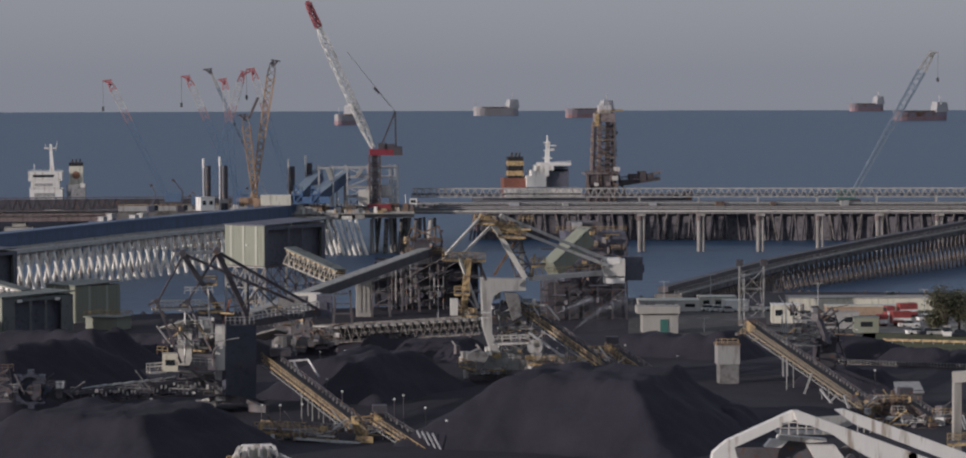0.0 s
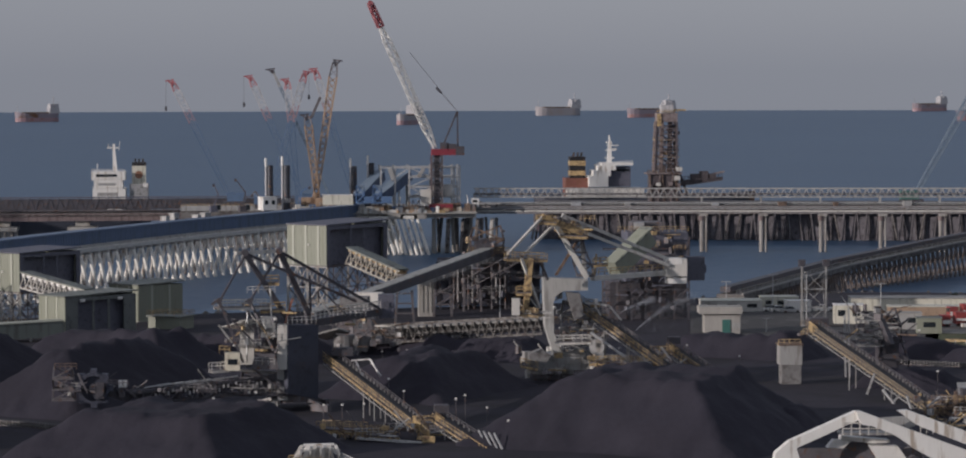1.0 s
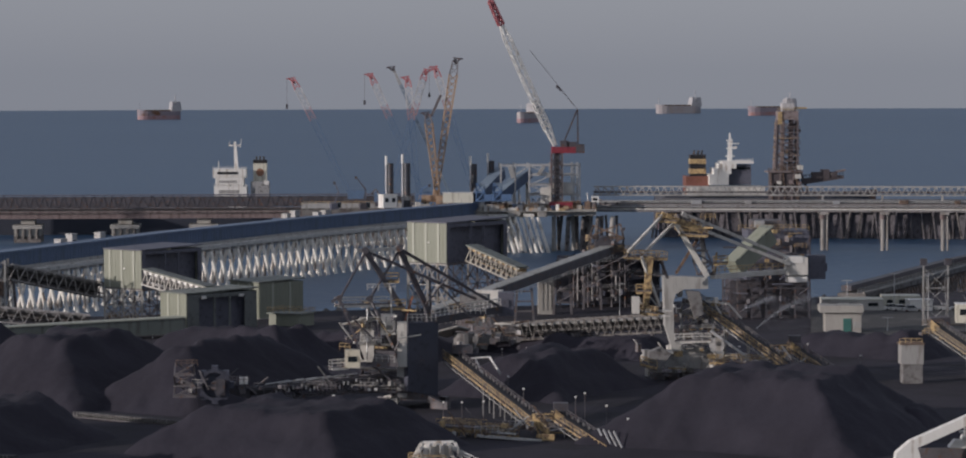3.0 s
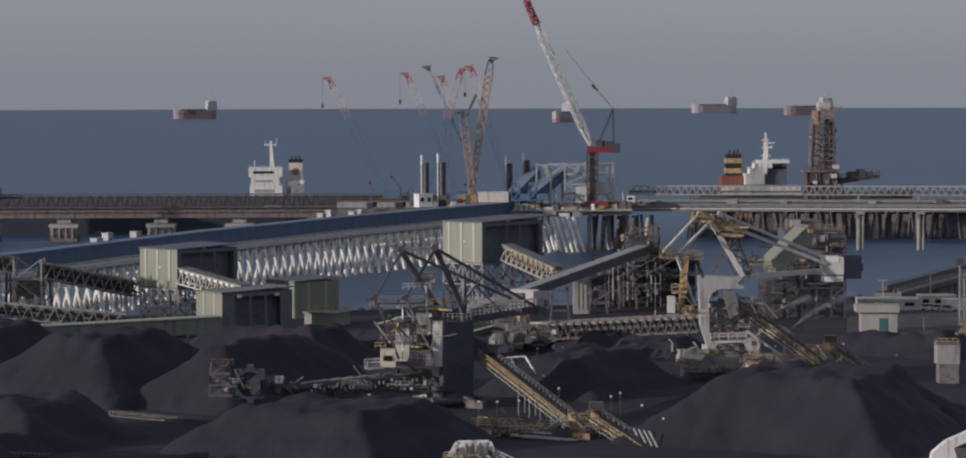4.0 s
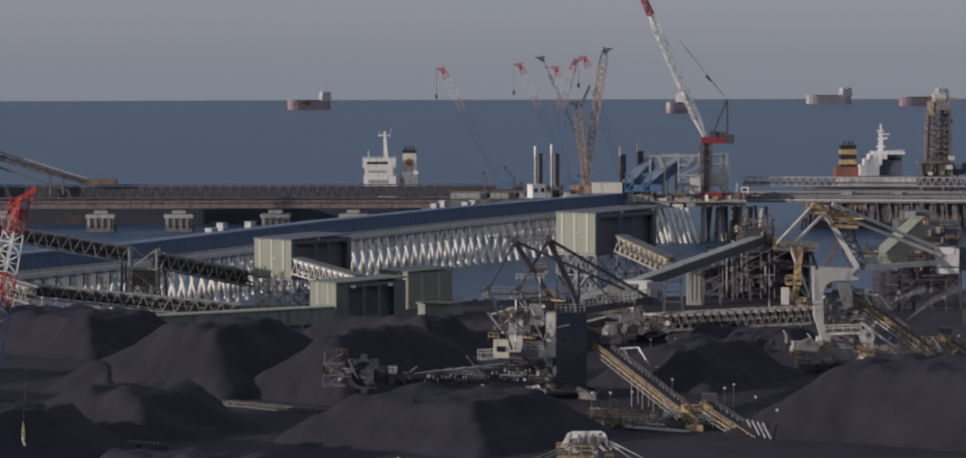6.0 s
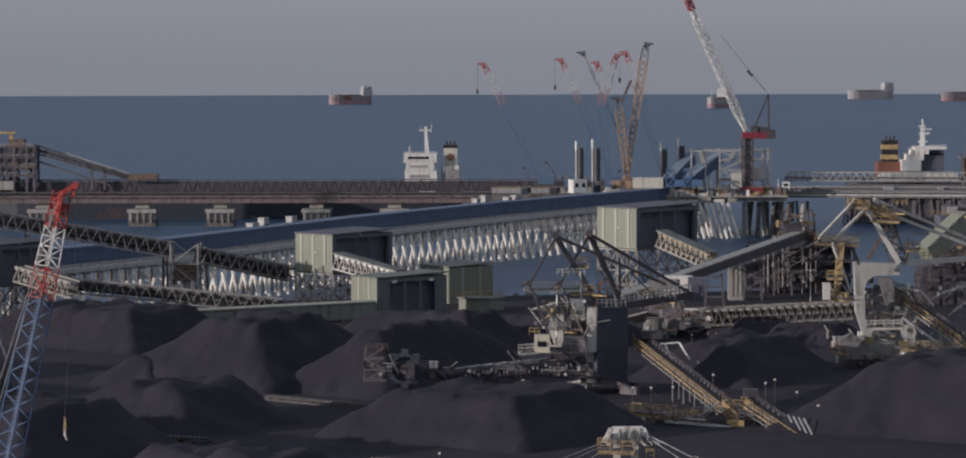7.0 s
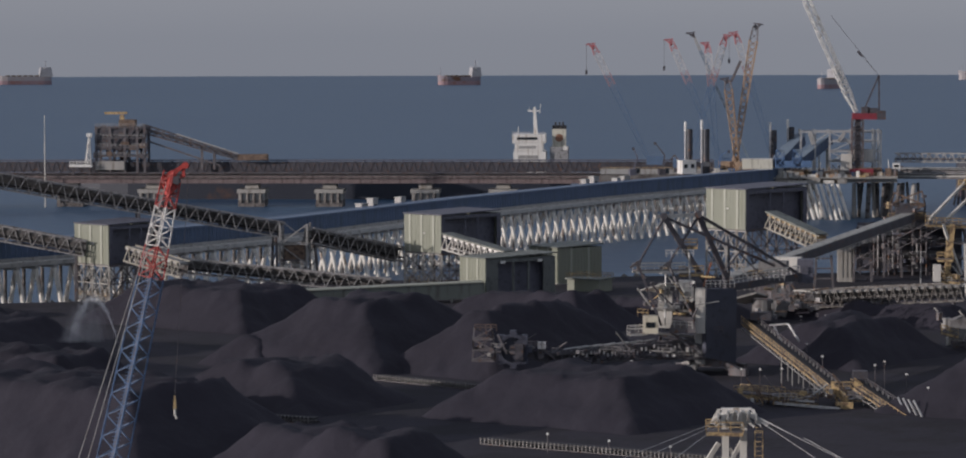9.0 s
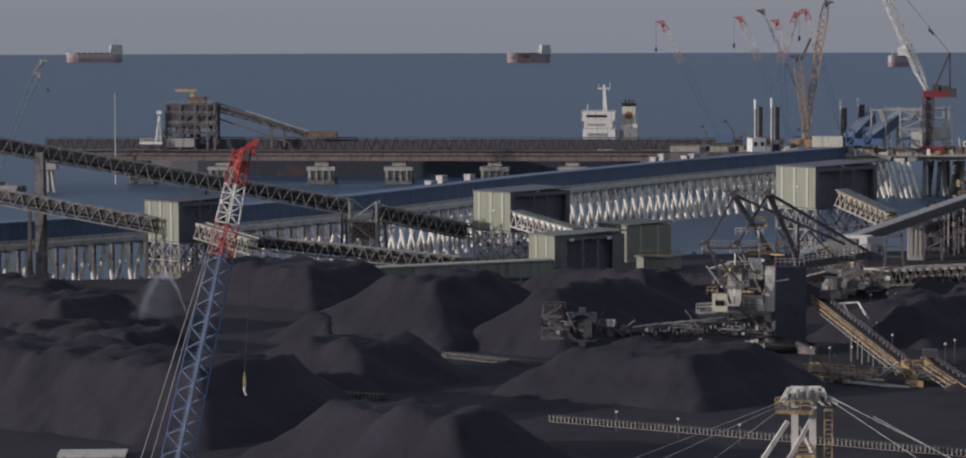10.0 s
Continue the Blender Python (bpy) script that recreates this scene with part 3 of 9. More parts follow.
def sheeted_box(owner, c, size, turn, height, strips, roof_over=0.3, roof=None, clad=None, open_faces=(0,), jamb=0.06, frame=None):
    """A clad box: four walls of sheeting, pale strips on the lit face, roof; an open doorway on some faces.
    size (along the face to the left, along the face to the right)."""
    q = Matrix.Rotation(radians(turn), 3, "Z")
    w, dpt = size
    c = Vector(c)
    cor = [c + q @ Vector((sx * w / 2, sy * dpt / 2, 0)) for sx, sy in ((-1, -1), (1, -1), (1, 1), (-1, 1))]
    names = []
    for i in range(4):
        p, r = cor[i], cor[(i + 1) % 4]
        e = (r - p).normalized()
        if i in open_faces:
            wall = Geo()
            ln = (r - p).length
            for s0, s1, z0, z1 in ((0, jamb, 0, 1), (1 - jamb, 1, 0, 1), (jamb, 1 - jamb, 0.9, 1), (0.38, 0.41, 0, 0.9), (0.6, 0.63, 0, 0.9)):
                wall.plate([p + e * ln * s0 + UP * height * z0, p + e * ln * s1 + UP * height * z0, p + e * ln * s1 + UP * height * z1, p + e * ln * s0 + UP * height * z1], 0.25)
            # jambs and the sheet behind are painted dark for the unlit face and interior
            part("wall", wall, frame or BLUE_DARK, owner, "dark framed opening")
            inn = e.cross(UP) * -1.6
            part("inner_shade", Geo().plate([p + e * 0.4 + inn, r - e * 0.4 + inn, r - e * 0.4 + inn + UP * (height - 0.4), p + e * 0.4 + inn + UP * (height - 0.4)], 0.2), BLUE_DARK, owner)
        else:
            wl_ = part("wall", Geo().plate([p, r, r + UP * height, p + UP * height], 0.3), clad or GREEN, owner)
            out = e.cross(UP)
            ln = (r - p).length
            n = max(4, int(ln / 0.9))
            ribs = Geo()
            for k in range(n + 1):
                ribs.beam(p + e * ln * k / n + out * 0.16, p + e * ln * k / n + out * 0.16 + UP * height, 0.05)
            part("sheeting_rib", ribs, clad or GREEN, wl_, kind="stuff")
            for k in strips:
                part("strip", Geo().plate([p + e * (ln * k - 0.3) + out * 0.24, p + e * (ln * k + 0.3) + out * 0.24, p + e * (ln * k + 0.3) + out * 0.24 + UP * height, p + e * (ln * k - 0.3) + out * 0.24 + UP * height], 0.06), GREEN_PALE, wl_, "pale translucent strip")
    ro = roof_over
    rc = [c + q @ Vector((sx * (w / 2 + ro), sy * (dpt / 2 + ro), height + (0.0 if sy < 0 else 0.5))) for sx, sy in ((-1, -1), (1, -1), (1, 1), (-1, 1))]
    part("roof", Geo().plate([p + UP * 0.2 for p in rc], 0.25), roof or GREEN_ROOF, owner)
    return cor


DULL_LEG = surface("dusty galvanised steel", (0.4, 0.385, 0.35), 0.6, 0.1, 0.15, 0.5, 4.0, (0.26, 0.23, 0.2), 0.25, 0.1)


def transfer_tower(c, turn, w, dpt, z0, z1, label):
    """A green sheeted transfer house on braced steel legs."""
    t = thing("transfer_tower", (c[0], c[1], YARD), label, "transfer tower", "green transfer towers")
    cor = sheeted_box(t, (c[0], c[1], z0), (w, dpt), turn, z1 - z0, (0.16, 0.48, 0.8), roof=BLUE_DARK, open_faces=(1,))
    q = Matrix.Rotation(radians(turn), 3, "Z")
    part("wall_lamp", Geo().box(Vector((c[0], c[1], (z0 + z1) / 2)) + q @ Vector((w * 0.06, -dpt / 2 - 0.3, 0)), (0.35, 0.3, 0.35), turn), WHITE, t)
    part("floor", Geo().plate([p - UP * 0.25 for p in cor], 0.4), STEEL_DARK, t)
    g = Geo()
    base = [Vector((p.x, p.y, 1.0)) for p in cor]
    for i in range(4):
        part("leg", Geo().beam(base[i], cor[i] - UP * 0.4, 0.45), DULL_LEG, t)
        p0, p1 = base[i].lerp(base[(i + 1) % 4], 0.5), cor[i].lerp(cor[(i + 1) % 4], 0.5)
        # only the sunlit face gets pale steel; the others have shade in their colour
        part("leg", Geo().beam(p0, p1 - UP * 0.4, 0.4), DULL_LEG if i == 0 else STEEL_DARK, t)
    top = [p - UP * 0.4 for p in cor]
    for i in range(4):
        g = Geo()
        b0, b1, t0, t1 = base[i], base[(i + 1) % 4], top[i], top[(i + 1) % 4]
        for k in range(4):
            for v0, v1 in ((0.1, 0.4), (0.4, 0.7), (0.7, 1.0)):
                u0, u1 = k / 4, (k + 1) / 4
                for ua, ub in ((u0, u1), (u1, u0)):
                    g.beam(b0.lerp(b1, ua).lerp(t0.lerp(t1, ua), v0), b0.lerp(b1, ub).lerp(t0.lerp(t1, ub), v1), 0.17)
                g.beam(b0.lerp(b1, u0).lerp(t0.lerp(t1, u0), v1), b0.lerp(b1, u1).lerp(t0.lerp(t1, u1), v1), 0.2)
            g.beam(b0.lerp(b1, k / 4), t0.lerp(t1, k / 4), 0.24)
        # bracing likewise: pale on the sunlit face, coloured as shaded elsewhere
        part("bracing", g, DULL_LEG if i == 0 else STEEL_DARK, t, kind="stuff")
    mid = [b.lerp(q, 0.45) for b, q in zip(base, top)]
    g = Geo()
    for i in range(4):
        rail(g, mid[i], mid[(i + 1) % 4], 1.1, 1.5, 0.08)
    part("handrail", g, YELLOW, t)
    return t


TOWER_LABEL = "pale green sheeted transfer house on braced steel legs"
c = Vector((-48.7, 680.0, 17.4))
transfer_tower((c.x + 1.8, c.y + 10.9), -42, 12.0, 18.6, 13.7, 22.1, TOWER_LABEL)
transfer_tower((-116.4, 650.0, 22.6), -42, 11.8, 14.0, 13.9, 22.2, TOWER_LABEL)
transfer_tower((22.9, 718.0, 27.0), -42, 12.0, 22.0, 17.4, 26.6, TOWER_LABEL)

# ---- conveyors of the yard ----


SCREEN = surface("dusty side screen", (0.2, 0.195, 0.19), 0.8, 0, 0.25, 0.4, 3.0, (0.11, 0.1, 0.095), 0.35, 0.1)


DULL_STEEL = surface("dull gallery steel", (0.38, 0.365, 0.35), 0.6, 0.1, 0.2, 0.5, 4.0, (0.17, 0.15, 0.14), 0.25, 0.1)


def truss_conveyor(a, b, w, h, label, steel=SCREEN, lace=DULL_STEEL, roof=None, bays=None, chord=0.28, web=0.19, feet=(), floor=YARD, name="truss_conveyor"):
    """An elevated belt conveyor inside a lattice gallery from a to b (centre line), with trestle feet at some fractions."""
    a, b = Vector(a), Vector(b)
    d = b - a
    t = thing(name, (a.x, a.y, a.z), label, "conveyor", "elevated conveyors")
    ca, cb = ring(a, d, w, h), ring(b, d, w, h)
    for i in range(4):
        # one chord and the far lacing are coloured darker, as if in shade
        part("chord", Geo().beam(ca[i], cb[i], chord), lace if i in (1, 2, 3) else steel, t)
    bays = bays or max(3, round(d.length / 2.75))
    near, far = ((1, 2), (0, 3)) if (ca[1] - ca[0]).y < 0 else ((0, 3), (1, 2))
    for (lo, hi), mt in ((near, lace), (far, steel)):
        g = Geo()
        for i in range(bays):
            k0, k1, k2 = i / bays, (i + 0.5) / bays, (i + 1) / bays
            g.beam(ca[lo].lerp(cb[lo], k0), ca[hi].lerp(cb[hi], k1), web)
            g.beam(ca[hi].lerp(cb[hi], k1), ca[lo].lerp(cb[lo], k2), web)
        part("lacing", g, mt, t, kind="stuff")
    part("cover", Geo().beam(a + UP * h * 0.36, b + UP * h * 0.36, w * 0.8, 0.5), steel, t)
    part("side_sheet", Geo().beam(ca[far[0]].lerp(ca[far[1]], 0.5).lerp(a, 0.2), cb[far[0]].lerp(cb[far[1]], 0.5).lerp(b, 0.2), 0.15, h * 0.7), SCREEN, t)
    part("belt", Geo().beam(a - UP * h * 0.18, b - UP * h * 0.18, w * 0.5, 0.3), RUBBER, t)
    part("walkway", Geo().beam(a - UP * h * 0.42 + (ca[1] - ca[0]).normalized() * w * 0.3, b - UP * h * 0.42 + (ca[1] - ca[0]).normalized() * w * 0.3, w * 0.3, 0.12), STEEL_DARK, t)
    if roof:
        part("roof", Geo().beam(a + UP * (h / 2 + 0.25), b + UP * (h / 2 + 0.25), w + 0.8, 0.3), roof, t, "sheet roof")
    s = d.cross(UP).normalized()
    for k in feet:
        p = a.lerp(b, k) - UP * h / 2
        for o in (-1, 1):
            part("trestle_leg", Geo().beam(p + s * o * w * 0.4, Vector((p.x, p.y, floor)) + s * o * w * 0.75, 0.45), STEEL_DARK, t)
        n = max(2, int((p.z - floor) / 3))
        for i in range(n):
            z0, z1 = floor + (p.z - floor) * i / n, floor + (p.z - floor) * (i + 1) / n
            part("cross_brace", Geo().beam(Vector((p.x, p.y, z0)) - s * w * 0.7, Vector((p.x, p.y, z1)) + s * w * 0.5, 0.2), lace, t)
    return t


TC = "elevated belt conveyor in a grey lattice gallery"
truss_conveyor((-163.0, 640.0, 35.8), (-83.6, 672.0, 19.5), 3.4, 3.4, TC, feet=(0.2, 0.62, 0.98))
truss_conveyor((-78.1, 674.0, 18.2), (-58.9, 694.0, 12.4), 3.2, 3.4, TC, feet=(0.04,))
truss_conveyor((-160.5, 640.0, 24.5), (-122.4, 644.0, 17.2), 3.2, 3.2, TC, feet=(0.3, 0.95))
truss_conveyor((-103.2, 640.0, 14.1), (-57.3, 646.0, 9.1), 3.0, 3.0, TC, feet=(0.3, 0.7))
truss_conveyor((-112.1, 640.0, 16.5), (-99.3, 632.0, 13.7), 3.2, 3.2, "short sloping conveyor in a dusty cream lattice gallery", STEEL_GREY, surface("dusty cream steel", (0.32, 0.3, 0.25), 0.6, 0, 0.15, 0.5, 4.0, (0.28, 0.25, 0.2), 0.25, 0.1), bays=9)
truss_conveyor((-46.9, 672.0, 16.9), (-32.5, 662.0, 13.6), 3.2, 3.2, "short sloping conveyor in a white lattice gallery", GALV, DIRTY_WHITE, GREEN_ROOF, bays=11)
truss_conveyor((25.6, 700.0, 20.1), (36.7, 690.0, 15.5), 3.4, 3.4, "short sloping conveyor in a cream lattice gallery", YELLOW, surface("dull cream steel", (0.44, 0.41, 0.34), 0.6, 0, 0.15, 0.5, 4.0, (0.28, 0.25, 0.2), 0.25, 0.1), GREEN_ROOF, bays=10)
truss_conveyor((21.8, 606.0, 9.7), (59.4, 598.0, 12.2), 3.4, 3.4, "level belt conveyor in a dusty lattice gallery", STEEL_GREY, surface("dusty gallery steel", (0.24, 0.225, 0.205), 0.7, 0.1, 0.3, 0.5, 4.0, (0.12, 0.1, 0.085), 0.35, 0.1), bays=24, chord=0.24, web=0.14, feet=(0.05, 0.5, 0.95))


def joint_tower():
    """The open frame where the two upper conveyors meet."""
    c = Vector((-80.7, 672.0, 10.8))
    t = thing("drive_frame", (c.x, c.y, YARD), "open steel drive frame between two conveyors", "steel frame")
    lo = [Vector((c.x + sx * 3, c.y + sy * 3, YARD - 3)) for sx, sy in ((-1, -1), (1, -1), (1, 1), (-1, 1))]
    hi = [Vector((p.x, p.y, 20.9)) for p in lo]
    for p, q in zip(lo, hi):
        part("leg", Geo().beam(p, q, 0.4), STEEL_GREY, t)
    part("bracing", Geo().lacing(lo, hi, 4, 0.22), STEEL_GREY, t, kind="stuff")
    m = [p.lerp(q, 0.55) for p, q in zip(lo, hi)]
    part("floor", Geo().plate(m, 0.3), STEEL_DARK, t)
    part("drive_house", Geo().box((c.x, c.y, m[0].z + 0.2), (4.5, 4.5, 3.2)), RUSTY, t, "rust-brown drive housing")
    part("chute", Geo().beam((c.x, c.y, m[0].z), (c.x + 1, c.y - 1, YARD), 1.4, 1.4, w2=0.9, h2=0.9), DIRTY_WHITE, t)
    return t


joint_tower()


def big_column():
    b = Vector((-147.6, 645.0, 4.3))
    g = Geo().box((b.x, b.y, YARD - 0.2), (1.9, 1.9, 33.0 - YARD))
    g.box((b.x, b.y, YARD - 0.2), (3.2, 3.2, 0.8))
    return single("support_column", g, SCREEN, (b.x, b.y, YARD), "tall square grey column carrying a conveyor", "column")


big_column()


def low_gallery():
    """The long low covered conveyor that runs into the green shed."""
    a, b = Vector((-75.4, 632.0, 7.6)), Vector((-37.5, 645.0, 8.5))
    t = thing("covered_conveyor", a, "long low conveyor under a grey-green sheeted cover", "conveyor", "elevated conveyors")
    part("cover", Geo().beam(a, b, 3.6, 3.2), surface("dull green sheeting", (0.12, 0.14, 0.13), 0.6, 0, 0.12, 0.3, 3.0, (0.07, 0.075, 0.07), 0.3, 0.1, True), t)
    part("ridge_sheet", Geo().beam(a + UP * 1.75, b + UP * 1.75, 4.0, 0.25), GREEN_PALE, t, "pale roof edge")
    g = Geo()
    for i in range(7):
        p = a.lerp(b, i / 6)
        part("post", Geo().beam((p.x, p.y - 1, YARD), (p.x, p.y - 1, p.z), 0.35), GALV, t)
    return t


low_gallery()


def green_shed(c, size, turn, h, label, opening, strips=(0.3, 0.7)):
    t = thing("shed", c, label, "shed", "green sheds")
    # front jambs: the green sheeting with its shade put into the colour
    sheeted_box(t, c, size, turn, h, strips, open_faces=opening, roof_over=0.4, jamb=0.17, frame=surface("shaded green sheeting", (0.15, 0.16, 0.15), 0.6, 0, 0.1, 0.4, 3.0, (0.1, 0.105, 0.1), 0.2, 0.1))
    if opening:
        q = Matrix.Rotation(radians(turn), 3, "Z")
        for k in (-0.27, 0.27):
            part("door_lamp", Geo().box(Vector(c) + q @ Vector((size[0] / 2 + 0.3, size[1] * k, h * 0.88)), (0.4, 1.1, 0.6), turn), WHITE, t, "white lamp over the doorway")
    part("slab", Geo().box((c[0], c[1], c[2] - 0.1), (size[0] + 1, size[1] + 1, 0.25), turn), CONCRETE, t)
    return t


SHED = "pale green sheeted shed with a dark open front"
c = Vector((-36.9, 647.6, 6.0)) + Vector((4.2, 9.5, 0))
green_shed(c, (9.2, 18.6), -50, 14.7 - YARD, SHED, (1,))
c = Vector((-23.0, 690.0, 7.0)) + Vector((1.5, 8.0, 0))
green_shed((c.x, c.y, YARD), (10.4, 12.6), -50, 14.1 - YARD, "plain pale green sheeted shed", ())


def low_office():
    c = Vector((-15.3, 672.9, 6.0))
    t = thing("amenities_hut", c, "low flat-roofed pale hut with a roof handrail", "hut")
    part("wall", Geo().box(c, (8, 6, 2.6), -30), GREEN, t)
    part("roof", Geo().box((c.x, c.y, c.z + 2.6), (8.8, 6.8, 0.3), -30), GREEN_ROOF, t)
    g = Geo()
    q = Matrix.Rotation(radians(-30), 3, "Z")
    cs = [c + q @ Vector((sx * 4.2, sy * 3.2, 2.9)) for sx, sy in ((-1, -1), (1, -1), (1, 1), (-1, 1))]
    for i in range(4):
        rail(g, cs[i], cs[(i + 1) % 4], 1.0, 1.3, 0.08)
    part("handrail", g, YELLOW, t)
    return t


low_office()


def incline():
    """The covered conveyor that climbs to the surge bin."""
    a, b = Vector((14.5, 640.0, 11.0)), Vector((58.7, 720.0, 19.7))
    t = thing("incline_conveyor", a, "covered conveyor climbing to a surge bin under grey sheeting", "conveyor", "elevated conveyors")
    part("body", Geo().beam(a - UP * 0.3, b - UP * 0.3, 2.7, 1.9), STEEL_BLACK, t)
    part("roof", Geo().beam(a + UP * 0.8, b + UP * 0.8, 2.9, 0.25), surface("pale grey roof sheet", (0.36, 0.36, 0.335), 0.6, 0, 0.1, 0.3, 3.0, (0.24, 0.23, 0.2), 0.3, 0.1), t, "pale grey roof sheeting")
    part("roof_edge", Geo().beam(a + Vector((0.7, -1.3, 0.6)), b + Vector((0.7, -1.3, 0.6)), 0.2, 0.3), surface("grey side sheet", (0.3, 0.31, 0.29), 0.6, 0, 0.1, 0.3, 3.0, (0.18, 0.17, 0.16), 0.3, 0.1), t)
    part("handrail", rail(Geo(), a + Vector((1, -2.4, -2.4)), b + Vector((1, -2.4, -2.4)), 1.1, 2, 0.09), DIRTY_WHITE, t)
    for k in (0.25, 0.5, 0.72, 0.9):
        p = a.lerp(b, k) - UP * 1.9
        g = Geo()
        for o in (-1.6, 1.6):
            g.beam(p + Vector((o, 0, 0)), (p.x + o * 1.3, p.y, YARD), 0.5)
        for z in (0.3, 0.6, 0.9):
            zz = YARD + (p.z - YARD) * z
            g.beam((p.x - 2, p.y, zz), (p.x + 2, p.y, zz), 0.3)
        part("trestle_leg", g, STEEL_DARK, t)
    ch = part("chute_house", Geo().box((27.3, 650.0, 12.6), (6.0, 2.6, 2.6), -12), DIRTY_WHITE, t, "dusty white chute house")
    part("support_leg", Geo().box((27.3, 650.0, YARD), (2.4, 1.6, 6.6), -12), STEEL_DARK, ch)
    return t


incline()


def surge_bin():
    """The dark open building with pipes at the head of the incline."""
    x0, x1, y, z1 = 47.2, 71.7, 725.0, 20.3
    t = thing("surge_bin_house", ((x0 + x1) / 2, y, YARD), "dark open-framed surge bin house with pipes and columns", "bin house")
    n = 6
    for i in range(n + 1):
        for yy in (y - 5, y + 5):
            x = x0 + (x1 - x0) * i / n
            part("column", Geo().beam((x, yy, YARD), (x, yy, z1 - abs(i - 3) * 1.2), 0.5), STEEL_BLACK, t)
    for k in (0.25, 0.5, 0.75):
        z = YARD + (z1 - YARD) * k
        part("floor", Geo().box(((x0 + x1) / 2, y, z), (x1 - x0, 10.4, 0.35)), STEEL_DARK, t)
        part("handrail", rail(Geo(), (x0, y - 5.3, z + 0.3), (x1, y - 5.3, z + 0.3), 1.1, 2, 0.08), STEEL_GREY, t)
    xm = 58.7
    hop = Geo().box((xm, y, z1 - 6), (8, 7, 6.5))
    part("bin", hop, STEEL_BLACK, t)
    part("backing_wall", Geo().box(((x0 + x1) / 2, y + 5.4, YARD), (x1 - x0, 0.3, (z1 - YARD) * 0.82)), BLUE_DARK, t)
    part("head_frame", Geo().lacing(ring((xm, y - 1, z1 - 1), (0, 0, 1), 8, 8), ring((xm, y - 1, z1 + 5.0), (0, 0, 1), 7, 7), 2, 0.35), RUSTY, t, "rust-stained head frame")
    part("head_rail", rail(Geo(), (xm - 5, y - 5, z1 - 1.0), (xm + 5, y - 5, z1 - 1.0), 1.2, 1.2, 0.12), YELLOW, t)
    part("head_pulley", Geo().tube((xm - 1, y - 5.5, z1 + 0.3), (xm - 1, y - 2, z1 + 0.3), 2.2, 16), STEEL_BLACK, t)
    for i, u in enumerate((0.13, 0.17, 0.22, 0.27, 0.31, 0.36, 0.5, 0.54, 0.58, 0.63)):
        x = x0 + (x1 - x0) * u
        part("pipe", Geo().tube((x, y - 6.2, YARD + (i % 3) * 1.5), (x, y - 6.2, z1 - 2.0 - (i % 4) * 1.3), 0.2), DULL_STEEL if i % 3 == 1 else STEEL_DARK, t)
    xc = 42.6
    w = part("wall_panel", Geo().box((xc, 700, YARD), (3.6, 3.0, 15.2 - YARD)), CONCRETE, t, "pale concrete stair shaft")
    part("ladder", rail(Geo(), (xc - 1, 698.3, YARD + 1), (xc + 1, 698.3, YARD + 1), 8, 1.0, 0.12), STEEL_GREY, t)
    clutter(t, (x0, y - 8, YARD + 1), (x1, y - 5.5, z1 - 3), 70, 3, (SCREEN, STEEL_DARK, STEEL_BLACK, BLUE_DARK, STEEL_BLACK), (0.3, 1.2))
    clutter(t, (xm - 6, y - 7, z1 - 4), (xm + 6, y - 5, z1 + 4), 16, 4, (RUSTY, STEEL_DARK, YELLOW))
    return t


surge_bin()


